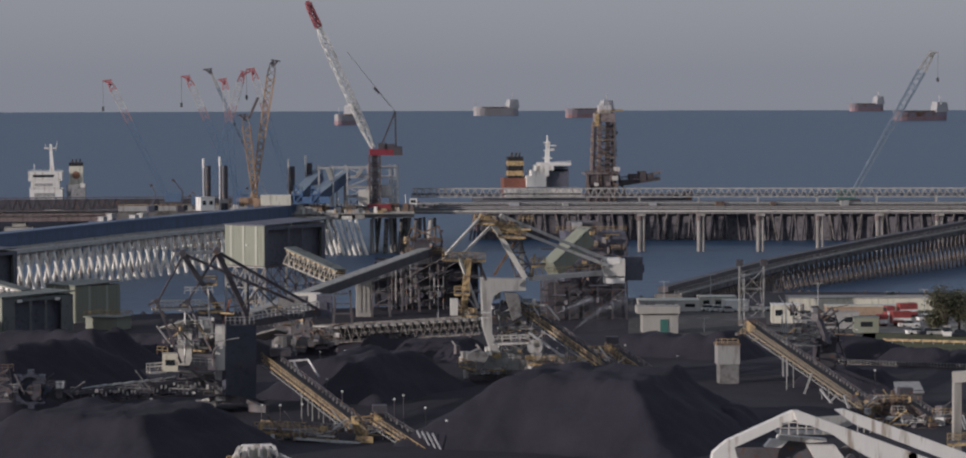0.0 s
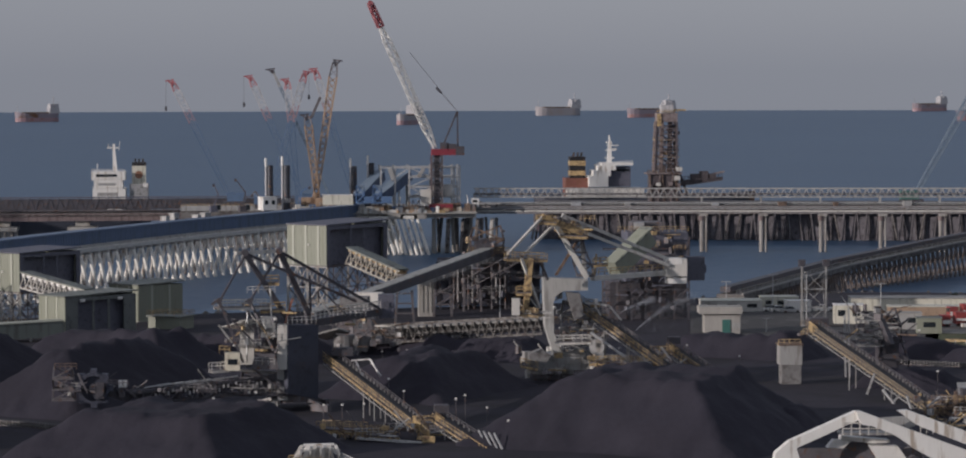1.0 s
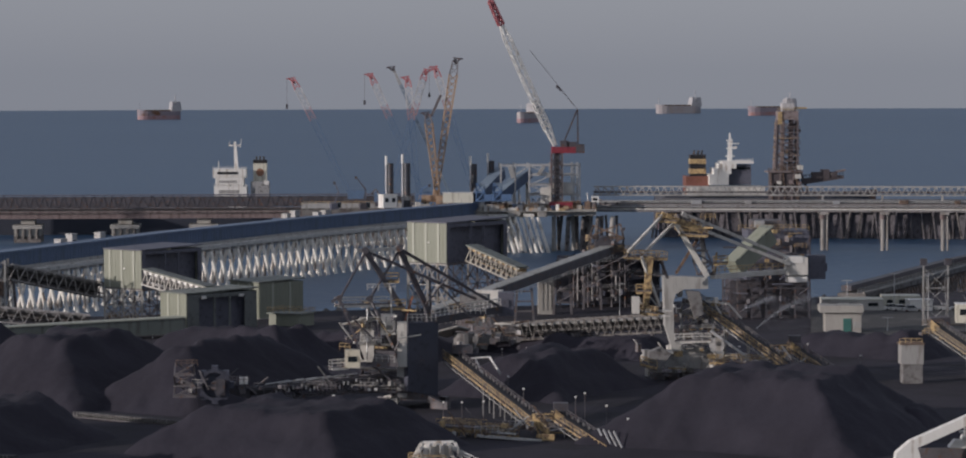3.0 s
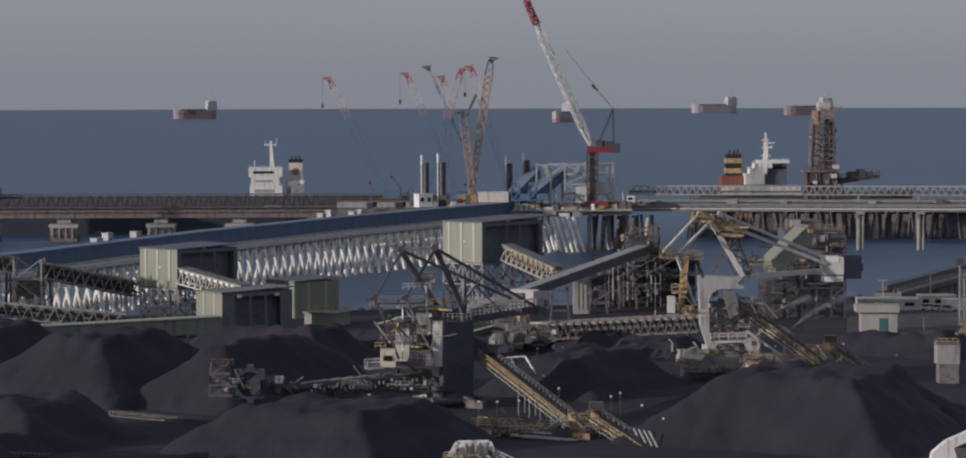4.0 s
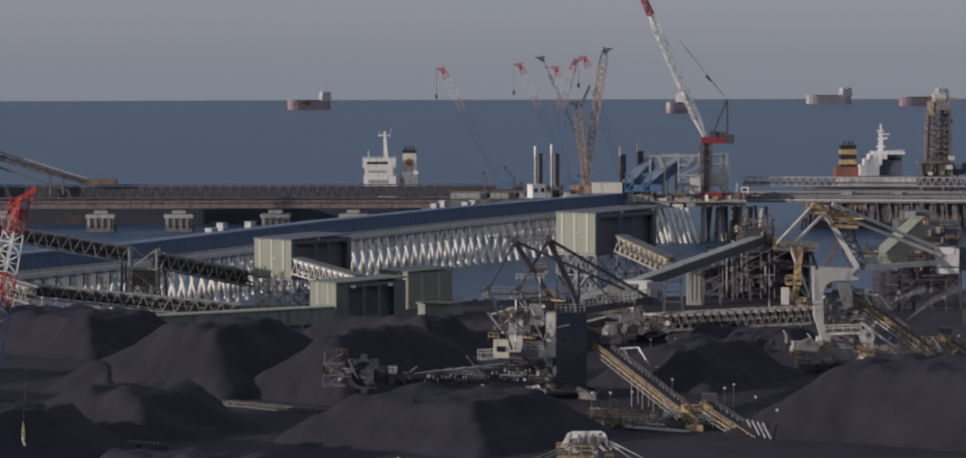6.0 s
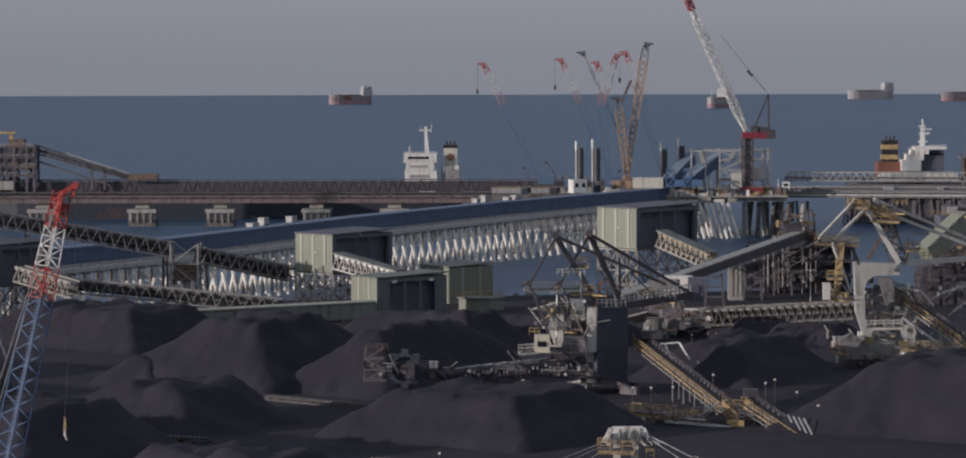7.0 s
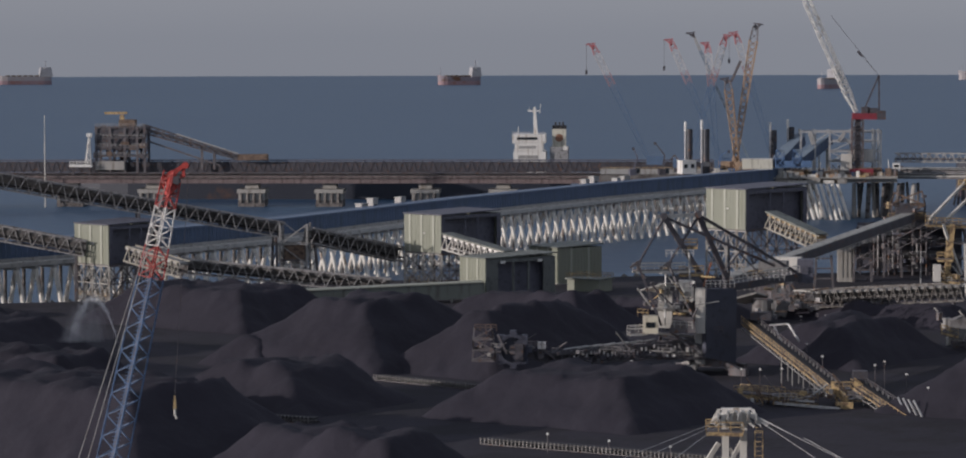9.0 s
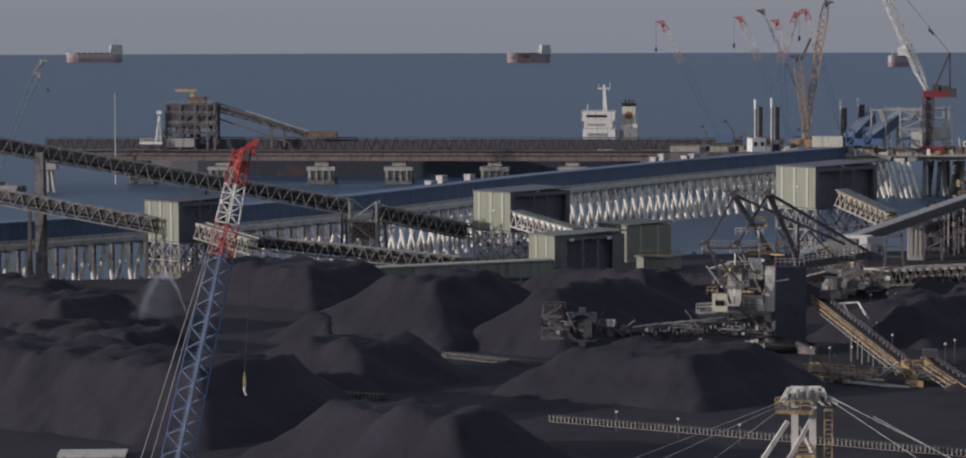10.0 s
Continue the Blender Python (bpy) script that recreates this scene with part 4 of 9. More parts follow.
def dark_hall():
    """The tall dark screening house with the pale green sloping gallery."""
    x0, x1, y = 81.6, 101.2, 690.0
    z1 = 26.2
    t = thing("screening_house", ((x0 + x1) / 2, y, YARD), "tall dark sheeted screening house with an open steel base", "screening house")
    part("upper_wall", Geo().box(((x0 * 0.35 + x1 * 0.65), y, YARD + (z1 - YARD) * 0.42), ((x1 - x0) * 0.7, 12, (z1 - YARD) * 0.56)), BLUE_DARK, t, "dark sheeted upper storeys")
    part("lower_wall", Geo().box(((x0 * 0.45 + x1 * 0.55), y + 1, YARD), ((x1 - x0) * 0.9, 10, (z1 - YARD) * 0.42)), STEEL_BLACK, t)
    for i in range(7):
        x = x0 + (x1 - x0) * i / 6
        part("column", Geo().beam((x, y - 7, YARD), (x, y - 7, YARD + (z1 - YARD) * (0.45 + 0.08 * i)), 0.4), STEEL_DARK if i < 2 else STEEL_BLACK, t)
    for k in (0.2, 0.34, 0.48, 0.62, 0.8):
        z = YARD + (z1 - YARD) * k
        part("floor_beam", Geo().beam((x0, y - 7, z), (x1, y - 7, z), 0.35), STEEL_BLACK, t)
        if k < 0.6:
            for i in range(6):
                xa, xb = x0 + (x1 - x0) * i / 6, x0 + (x1 - x0) * (i + 1) / 6
                part("cross_brace", Geo().beam((xa if i % 2 else xb, y - 7, z), (xb if i % 2 else xa, y - 7, z - (z1 - YARD) * 0.14), 0.14), STEEL_BLACK, t)
        part("handrail", rail(Geo(), (x0 + 4, y - 7.3, z + 0.2), (x1, y - 7.3, z + 0.2), 1.1, 2.0, 0.06), STEEL_DARK, t)
    a, b = Vector((81.8, 666.5, 18.6)), Vector((90.2, 672.0, 25.6))
    gal = part("gallery", Geo().beam(a, b, 4.0, 3.8), GREEN, t, "pale green sloping conveyor gallery")
    part("roof", Geo().beam(a + UP * 2.0, b + UP * 2.0, 4.4, 0.25), GREEN_ROOF, gal)
    part("roof_box", Geo().box((x1 - 9, y, z1 - 0.4), (7, 7, 2.2)), STEEL_DARK, t)
    part("roof_rail", rail(Geo(), (x1 - 16, y - 6, z1 - 0.3), (x1, y - 6, z1 - 0.3), 1.2, 1.5, 0.1), YELLOW, t)
    part("vent", Geo().box((x1 - 11, y - 4, z1 + 0.2), (2.2, 2.2, 1.6)), GALV, t)
    clutter(t, (x0, y - 9, YARD + 1), (x1 - 2, y - 7, YARD + (z1 - YARD) * 0.5), 46, 5, (STEEL_BLACK, BLUE_DARK, STEEL_BLACK, BLACK), (0.3, 1.1))
    clutter(t, (x0 + 8, y - 8, YARD + (z1 - YARD) * 0.5), (x1 - 2, y - 6.6, z1), 22, 6, (STEEL_DARK, STEEL_BLACK, YELLOW))
    return t


dark_hall()


IDLER = surface("dusty idler steel", (0.23, 0.222, 0.21), 0.6, 0.1, 0.3, 0.6, 4.0, (0.1, 0.095, 0.09), 0.3, 0.1)


def ground_conveyor(a, b, label="low yard conveyor with pale idler frames"):
    """A belt at ground level: stringers, belt and a row of idler frames."""
    a, b = Vector(a), Vector(b)
    d = (b - a).normalized()
    s = d.cross(UP).normalized()
    t = thing("yard_conveyor", a, label, "conveyor", "yard conveyors")
    part("belt", Geo().beam(a + UP * 0.75, b + UP * 0.75, 1.8, 0.2), RUBBER, t)
    for o in (-1.25, 1.25):
        part("stringer", Geo().beam(a + s * o + UP * 0.1, b + s * o + UP * 0.1, 0.1, 0.11), STEEL_DARK, t)
    g = Geo()
    g.beam((0, -1.1, 0.3), (0, 1.1, 0.3), 0.1)
    g.beam((0, -1.25, 0.1), (0, -1.25, 1.0), 0.16, 0.1)
    g.beam((0, 1.25, 0.0), (0, 1.25, 0.6), 0.1)
    me = mesh_of("idler_frame", g, IDLER)
    n = int((b - a).length / 0.62)
    turn = math.atan2(d.y, d.x)
    for i in range(n):
        q = new("idler_frame", me)
        q.parent = t
        q.matrix_local = Matrix.Translation((b - a) * (i / n)) @ Matrix.Rotation(turn, 4, "Z")
    return t


ground_conveyor((-23.9, 417.7, 6.0), (35.5, 385.1, 6.0))
ground_conveyor((-45.8, 495.7, 6.0), (-27.5, 481.0, 6.0))
ground_conveyor((-61.1, 444.3, 6.0), (-49.8, 439.2, 6.0))
ground_conveyor((124.4, 575.0, 6.0), (155.0, 556.4, 6.0))


def belt_incline(owner, a, b, w=1.8, legs=(), side=YELLOW, guard=0.0, posts=1.6, floor=YARD, idlers=True):
    """An open inclined belt with stringers, idlers, handrails on both sides and legs, under owner."""
    a, b = Vector(a), Vector(b)
    d = (b - a).normalized()
    s = d.cross(UP).normalized()
    near = s if s.y < 0 else -s
    f = part("belt_frame", Geo().beam(a, b, w, 0.5), RUBBER, owner)
    for o in (-1, 1):
        part("stringer", Geo().beam(a + s * o * w * 0.62 - UP * 0.3, b + s * o * w * 0.62 - UP * 0.3, 0.25, 0.7), STEEL_DARK, f)
    part("walkway", Geo().beam(a + near * (w * 0.62 + 0.32) - UP * 0.6, b + near * (w * 0.62 + 0.32) - UP * 0.6, 0.5, 0.12), STEEL_DARK, f)
    edge = near * (w * 0.62 + 0.58)
    part("edge_beam", Geo().beam(a + edge - UP * 0.72, b + edge - UP * 0.72, 0.12, 0.22), side, f)
    part("lower_chord", Geo().beam(a + edge - UP * 1.5, b + edge - UP * 1.5, 0.12), STEEL_GREY, f)
    n = max(3, round((b - a).length / 2.6))
    web = Geo()
    for i in range(n):
        web.beam(a.lerp(b, i / n) + edge - UP * 1.5, a.lerp(b, (i + 0.5) / n) + edge - UP * 0.7, 0.07)
        web.beam(a.lerp(b, (i + 0.5) / n) + edge - UP * 0.7, a.lerp(b, (i + 1) / n) + edge - UP * 1.5, 0.07)
    part("web", web, STEEL_GREY, f, kind="stuff")
    part("handrail", rail(Geo(), a + near * (w * 0.62 + 0.56) - UP * 0.6, b + near * (w * 0.62 + 0.56) - UP * 0.6, 1.15, posts * 0.7, 0.1), side, f, "faded handrail")
    part("far_handrail", rail(Geo(), a - near * (w * 0.62 + 0.2) + UP * 0.1, b - near * (w * 0.62 + 0.2) + UP * 0.1, 0.8, posts * 1.5, 0.1), STEEL_DARK, f)
    if idlers:
        me = mesh_of("idler", Geo().beam((0, 0, 0.2), (0, 0, 0.7), 0.26, 0.22), IDLER)
        n = int((b - a).length / 1.5)
        for i in range(1, n):
            q = new("idler", me)
            q.parent = f
            q.matrix_local = Matrix.Translation(a.lerp(b, i / n) - near * w * 0.55 - place_of(owner))
    for k in legs:
        p = a.lerp(b, k)
        for o in (-1, 1):
            part("leg", Geo().beam(p + s * o * w * 0.5, Vector((p.x, p.y, floor)) + s * o * w * 0.8 + d * 0.8 * o, 0.16), STEEL_GREY, f)
    return f


def walkway(owner, a, b, w=1.6, mat=YELLOW, depth=0.7, legs=0):
    """A level footway of grating with handrails and a truss edge."""
    a, b = Vector(a), Vector(b)
    s = (b - a).cross(UP).normalized()
    f = part("platform", Geo().beam(a, b, w, 0.25), STEEL_DARK, owner)
    for o in (-1, 1):
        part("edge_beam", Geo().beam(a + s * o * w / 2 - UP * depth * 0.4, b + s * o * w / 2 - UP * depth * 0.4, 0.22, 0.4), mat, f)
        part("handrail", rail(Geo(), a + s * o * w / 2, b + s * o * w / 2, 1.15, 1.5, 0.1), mat, f)
    for i in range(legs):
        p = a.lerp(b, (i + 0.5) / legs)
        for o in (-1, 1):
            part("leg", Geo().beam(p + s * o * w / 2, Vector((p.x, p.y, YARD)) + s * o * w / 2, 0.3), mat, f)
    return f


# ---- bucket wheel reclaimer ----


HOUSE_DARK = surface("dark blue plating", (0.055, 0.06, 0.085), 0.6, 0, 0.12, 0.4, 3.0, (0.04, 0.043, 0.06), 0.2, 0.1)


def reclaimer():
    y = 508.0
    t = thing("bucket_wheel_reclaimer", (6.1, y, YARD), "bucket wheel reclaimer with black masts and pale cabins", "reclaimer")
    # twin black masts and stays
    m0, m1 = Vector((0.8, 506.0, 32.2)), Vector((6.5, 510.0, 32.3))
    f0, f1 = Vector((8.4, 508.0, 20.1)), Vector((12.2, 512.0, 19.8))
    part("mast", Geo().beam(m0, f0, 0.8, 0.8), STEEL_BLACK, t, "black box-section mast")
    part("mast", Geo().beam(m1, f1, 0.8, 0.8), STEEL_BLACK, t, "black box-section mast")
    part("mast_head", Geo().beam(m0 - Vector((1.5, 0, 0)), m1, 0.5, 0.6), DIRTY_WHITE, t)
    for p in (m0, m1):
        part("sheave_block", Geo().tube(p + Vector((0, -0.9, 0.1)), p + Vector((0, 0.9, 0.1)), 0.6, 12), STEEL_BLACK, t)
    part("rear_stay", Geo().beam(m1, (23.7, 520.0, 21.7), 0.45, 0.45), STEEL_BLACK, t)
    part("rear_stay", Geo().beam(m0, (19.4, 512.0, 23.6), 0.45, 0.45), STEEL_BLACK, t)
    part("front_stay", Geo().beam(m0 - UP * 0.3, (-3.5, 500.0, 24.6), 0.28), STEEL_BLACK, t)
    part("front_stay", Geo().beam(m1 - UP * 0.3, (1.5, 504.0, 24.4), 0.28), STEEL_BLACK, t)
    part("post", Geo().beam((11.6, 512.0, 27.9), (11.8, 512.0, 20.1), 0.35), STEEL_BLACK, t)
    j0, j1 = Vector((-3.5, 500.0, 24.8)), Vector((1.5, 504.0, 24.4))
    for p, q in ((j0, (0.4, 500.0, 14.6)), (j1, (5.4, 502.0, 16.4))):
        part("jib_leg", Geo().beam(p, q, 0.4, 0.4), STEEL_BLACK, t)
        part("sheave_block", Geo().tube(p + Vector((0, -0.6, 0)), p + Vector((0, 0.6, 0)), 0.5, 10), STEEL_BLACK, t)
        part("bracket", Geo().beam(p - Vector((1.3, 0, 0.6)), p + Vector((0.6, 0, 0.5)), 0.4), STEEL_BLACK, t)
    walkway(t, (-4.0, 502.0, 23.6), (4.6, 506.0, 23.4), 1.6, DIRTY_WHITE)
    walkway(t, (3.3, 506.0, 22.7), (7.4, 506.0, 22.9), 1.6, YELLOW)
    walkway(t, (3.7, 508.0, 27.2), (6.4, 508.0, 27.2), 1.4, YELLOW)
    part("red_strut", Geo().beam((8.6, 506.0, 24.6), (7.3, 506.0, 20.3), 0.3), surface("dulled red paint", (0.36, 0.15, 0.09), 0.6, 0, 0.2, 0.6, 4.0, RUST, 0.2, 0.1), t)
    # body
    part("tower_wall", Geo().plate([(7.5, 503.0, 20.5), (12.6, 507.0, 20.2), (12.5, 507.0, 7.8), (7.4, 503.0, 9.1)], 1.0), HOUSE_DARK, t, "dark blue machinery house wall")
    part("machinery_house", Geo().box((10.5, 511.5, YARD + 1.5), (4.6, 5.5, 19.7 - YARD - 1.5)), HOUSE_DARK, t)
    part("house", Geo().box((1.0, 505.0, 13.9), (2.3, 2.6, 6.2)), DIRTY_WHITE, t)
    part("cabin", Geo().box((4.5, 505.0, 18.4), (2.4, 2.6, 3.3)), WHITE, t)
    part("house", Geo().box((5.6, 507.0, 15.8), (3.4, 2.6, 2.5)), STEEL_DARK, t)
    part("house", Geo().box((6.8, 504.0, 13.1), (1.6, 2.6, 7.4)), DIRTY_WHITE, t)
    part("house", Geo().box((6.8, 505.0, 7.9), (1.7, 2.6, 5.5)), STEEL_GREY, t)
    part("canopy", Geo().plate([(-3.2, 503.0, 20.2), (1.1, 503.0, 21.4), (2.9, 507.0, 20.9), (0.0, 507.0, 19.7)], 0.2), DIRTY_WHITE, t)
    part("floor_beam", Geo().beam((-1.2, 503.0, 17.2), (5.9, 505.0, 16.5), 0.6, 0.35), DIRTY_WHITE, t)
    part("floor_beam", Geo().beam((-0.8, 503.0, 13.1), (5.6, 505.0, 12.4), 0.6, 0.35), STEEL_GREY, t)
    part("brace", Geo().beam((4.6, 503.0, 18.8), (7.3, 504.0, 12.6), 0.4), STEEL_BLACK, t)
    part("chute", Geo().plate([(2.4, 502.0, 15.9), (5.6, 502.0, 15.9), (6.2, 502.0, 13.3), (1.6, 502.0, 13.4)], 2.0), STEEL_DARK, t)
    # operator's cab on the boom foot
    cab = part("operator_cab", Geo().box((-1.4, 500, 13.4), (2.5, 2.6, 2.9)), surface("cream paint", (0.62, 0.58, 0.46), 0.5, 0, 0.08, 0.5, 4.0, (0.4, 0.35, 0.25), 0.2, 0.1), t, "cream operator's cab")
    part("window", Geo().box((-1.4, 498.65, 14.4), (1.5, 0.1, 0.9)), GLASS_DARK, cab)
    part("cab_rail", rail(Geo(), (-3.5, 500.0, 16.2), (-1.8, 500.0, 16.1), 1.2, 0.9, 0.12), YELLOW, t)
    walkway(t, (-5.0, 499.0, 13.5), (-2.2, 500.0, 13.6), 1.4, DIRTY_WHITE)
    # boom with belt and bucket wheel
    a, b = Vector((6.3, 506.0, 10.7)), Vector((-18.3, 497.0, 9.3))
    ca, cb = ring(a, b - a, 3.0, 2.6), ring(b, b - a, 2.4, 2.0)
    for i in range(4):
        part("boom_chord", Geo().beam(ca[i], cb[i], 0.35), STEEL_BLACK, t)
    part("boom_lacing", Geo().lacing(ca, cb, 12, 0.2), STEEL_BLACK, t, kind="stuff")
    part("boom_belt", Geo().beam(a + UP * 0.3, b + UP * 0.3, 1.7, 0.6), RUBBER, t)
    for i in range(6):
        p, q = a.lerp(b, 0.28 + i * 0.09), a.lerp(b, 0.44 + i * 0.09)
        part("pipe", Geo().tube(p + UP * (1.9 - 0.02 * i) - Vector((0, 1.4, 0)), q + UP * 1.55 - Vector((0, 1.4, 0)), 0.12), GALV, t)
    rng = random.Random(9)
    me = mesh_of("idler", Geo().beam((0, 0, 0), (0, 0, 0.55), 0.3, 0.25), GALV)
    for i in range(26):
        q = new("idler", me)
        q.parent = t
        p = a.lerp(b, 0.12 + i * 0.028)
        q.matrix_local = Matrix.Translation(p + Vector((0, -1.6, rng.uniform(-0.4, 0.6))) - t.location)
    hub = Vector((-23.7, 494.0, 11.3))
    wheel = Geo()
    n = 16
    for i in range(n):
        s0, s1 = 2 * math.pi * i / n, 2 * math.pi * (i + 1) / n
        for yy in (-0.8, 0.8):
            wheel.beam(hub + Vector((math.cos(s0) * 2.3, yy, math.sin(s0) * 2.3)), hub + Vector((math.cos(s1) * 2.3, yy, math.sin(s1) * 2.3)), 0.5)
        if i % 2 == 0:
            wheel.beam(hub, hub + Vector((math.cos(s0) * 2.3, 0, math.sin(s0) * 2.3)), 0.35)
            wheel.box(hub + Vector((math.cos(s0) * 2.6, 0, math.sin(s0) * 2.6 - 0.5)), (1.0, 1.9, 1.0))
    part("bucket_wheel", wheel, HOUSE_DARK, t, "black bucket wheel at the boom's tip")
    part("wheel_disc", Geo().tube(hub - Vector((0, 0.25, 0)), hub + Vector((0, 0.25, 0)), 2.35, 20), HOUSE_DARK, t)
    part("wheel_chute", Geo().box(hub + Vector((1.0, -1.3, -1.6)), (1.4, 0.9, 2.6)), STEEL_BLACK, t)
    part("wheel_shaft", Geo().tube(hub - Vector((0, 1.6, 0)), hub + Vector((0, 1.6, 0)), 0.7, 12), STEEL_DARK, t)
    part("boom_tip", Geo().beam(b, hub, 1.2, 1.4), STEEL_BLACK, t)
    part("wheel_cab", Geo().box((-19.1, 495.0, 11.3), (1.3, 1.3, 1.1)), WHITE, t, "small white cab")
    part("cab_post", Geo().beam((-19.4, 495.0, 11.3), (-19.2, 495.0, 9.7), 0.5, 0.9), STEEL_DARK, t)
    part("cab_brace", Geo().beam((-18.9, 495.0, 11.3), (-17.1, 496.0, 9.6), 0.3), STEEL_DARK, t)
    fr = Geo().lacing(ring((-28.5, 494.0, 9.5), (0, 0, 1), 3.6, 3), ring((-28.6, 494.0, 14.7), (0, 0, 1), 3.0, 2.4), 3, 0.25)
    part("tip_frame", fr, STEEL_DARK, t)
    part("tip_rail", rail(Geo(), (-29.9, 493.0, 14.4), (-26.4, 493.0, 14.4), 1.0, 0.9, 0.1), RUSTY, t)
    part("tip_post", Geo().beam((-26.2, 493.0, 13.8), (-24.7, 493.0, 10.6), 0.3), STEEL_DARK, t)
    # rear boom with counterweight
    a, b = Vector((11.3, 510.0, 20.2)), Vector((23.4, 522.0, 21.1))
    part("rear_boom", Geo().beam(a, b, 2.4, 1.2), STEEL_BLACK, t)
    part("rear_rail", rail(Geo(), a + Vector((0.5, -1.3, 0.6)), b + Vector((0.5, -1.3, 0.6)), 1.3, 1.1, 0.16), DIRTY_WHITE, t)
    part("counterweight", Geo().box((25.0, 523, 20.0), (2.7, 3.0, 4.0)), BLUE_DARK, t, "dark blue counterweight block")
    # portal and undercarriage
    part("slew_ring", Geo().tube((8.6, 508.0, 7.4), (8.6, 508.0, 8.6), 3.6, 20), STEEL_DARK, t)
    for sx in (-1, 1):
        for sy in (-1, 1):
            # legs on the sun's side pale, the others dark: side shade by colour
            part("portal_leg", Geo().beam((8.6 + sx * 2.5, y + sy * 2.5, 7.6), (8.6 + sx * 4.5, y + sy * 4, YARD + 0.8), 1.0), DIRTY_WHITE if sx < 0 else STEEL_DARK, t)
            part("bogie", Geo().box((8.6 + sx * 4.5, y + sy * 4, YARD), (3.4, 1.2, 1.2), -32), STEEL_DARK, t)
    part("portal_plate", Geo().plate([(-0.9, 502.0, 7.1), (6.0, 502.0, 8.0), (6.0, 502.0, 6.4), (-0.9, 502.0, 6.1)], 0.6), DIRTY_WHITE, t)
    # ladders, pipes, lamps and rails on the body
    for p, q, r, mt in (((1.1, 503.0, 22.7), (1.0, 503.0, 14.3), 0.14, GALV), ((2.9, 503.0, 22.9), (3.2, 503.0, 13.3), 0.12, STEEL_BLACK), ((5.0, 505.0, 26.3), (5.1, 505.0, 21.2), 0.2, STEEL_GREY), ((-1.5, 502.0, 21.5), (4.0, 503.0, 15.8), 0.2, STEEL_BLACK), ((6.3, 502.0, 17.4), (4.5, 502.0, 13.3), 0.2, STEEL_BLACK), ((2.0, 502.0, 13.4), (7.2, 503.0, 9.1), 0.22, STEEL_DARK), ((13.4, 510.0, 25.9), (18.6, 512.0, 20.5), 0.15, STEEL_DARK), ((14.5, 510.0, 27.4), (10.8, 508.0, 23.0), 0.15, STEEL_DARK)):
        part("pipe", Geo().tube(p, q, r, 6), mt, t)
    for p, q in (((-0.2, 502.0, 20.3), (5.6, 502.0, 20.4)), ((3.3, 502.0, 18.2), (7.3, 502.0, 18.1)), ((1.5, 501.0, 14.3), (5.5, 501.0, 14.0)), ((7.7, 502.0, 20.8), (12.5, 506.0, 20.5)), ((1.1, 505.0, 25.6), (5.7, 505.0, 25.7))):
        part("body_rail", rail(Geo(), p, q, 1.1, 1.0, 0.08), DIRTY_WHITE, t)
    for p in ((1.3, 501.0, 9.4), (2.4, 501.0, 9.4), (-4.5, 498.0, 8.7), (5.6, 501.0, 21.5), (1.0, 501.0, 17.5)):
        part("flood_lamp", Geo().box(p, (0.5, 0.4, 0.4)), WHITE, t)
    part("under_frame", Geo().lacing(ring((4.0, 506.0, 8.9), (0, 0, 1), 9, 5), ring((4.1, 506.0, 12.6), (0, 0, 1), 7.5, 4), 2, 0.4), STEEL_BLACK, t, kind="stuff")
    # trailing belt
    belt_incline(t, (14.9, 510.0, 14.8), (30.5, 466.0, 5.7), 1.1, (0.35, 0.45, 0.55, 0.65, 0.8))
    part("loading_hood", Geo().box((16.9, 508.0, 14.9), (3.4, 2.4, 1.3)), STEEL_BLACK, t)
    part("drive_plate", Geo().plate([(26.5, 466.0, 9.3), (28.5, 462.0, 7.5), (28.5, 462.0, 6.4), (26.5, 466.0, 7.8)], 0.3), YELLOW, t)
    part("hood_arm", Geo().beam((18.3, 506.0, 14.2), (21.4, 505.0, 14.5), 0.25), GALV, t)
    part("hood_arm", Geo().beam((21.4, 505.0, 14.5), (23.1, 504.0, 11.7), 0.25), GALV, t)
    part("hood_arm", Geo().beam((19.0, 506.0, 14.2), (20.5, 500.0, 11.1), 0.25), GALV, t)
    walkway(t, (12.0, 468.0, 7.4), (18.8, 464.0, 7.4), 2.0, YELLOW, 1.2, 4)
    walkway(t, (18.8, 464.0, 6.8), (23.7, 462.0, 6.6), 2.0, YELLOW, 1.0, 3)
    part("bright_panel", Geo().beam((27.3, 459.0, 6.6), (29.2, 459.0, 6.5), 0.3, 1.0), YELLOW, t, "yellow guard panel")
    part("white_ledge", Geo().beam((17.6, 462.0, 6.5), (27.3, 459.0, 6.0), 1.2, 0.3), GALV, t)
    clutter(t, (-2.8, 501.0, 12.9), (7.4, 507.0, 23.1), 56, 12, (STEEL_GREY, STEEL_DARK, STEEL_BLACK, YELLOW, SCREEN), (0.25, 1.0))
    clutter(t, (-17.8, 494.0, 9.2), (5.5, 502.0, 10.5), 30, 33, (STEEL_BLACK, STEEL_DARK, IDLER, STEEL_BLACK), (0.3, 0.9))
    clutter(t, (-29.9, 490.0, 10.0), (-20.9, 497.0, 12.3), 22, 14, (STEEL_BLACK, STEEL_DARK, STEEL_BLACK, IDLER), (0.3, 0.9))
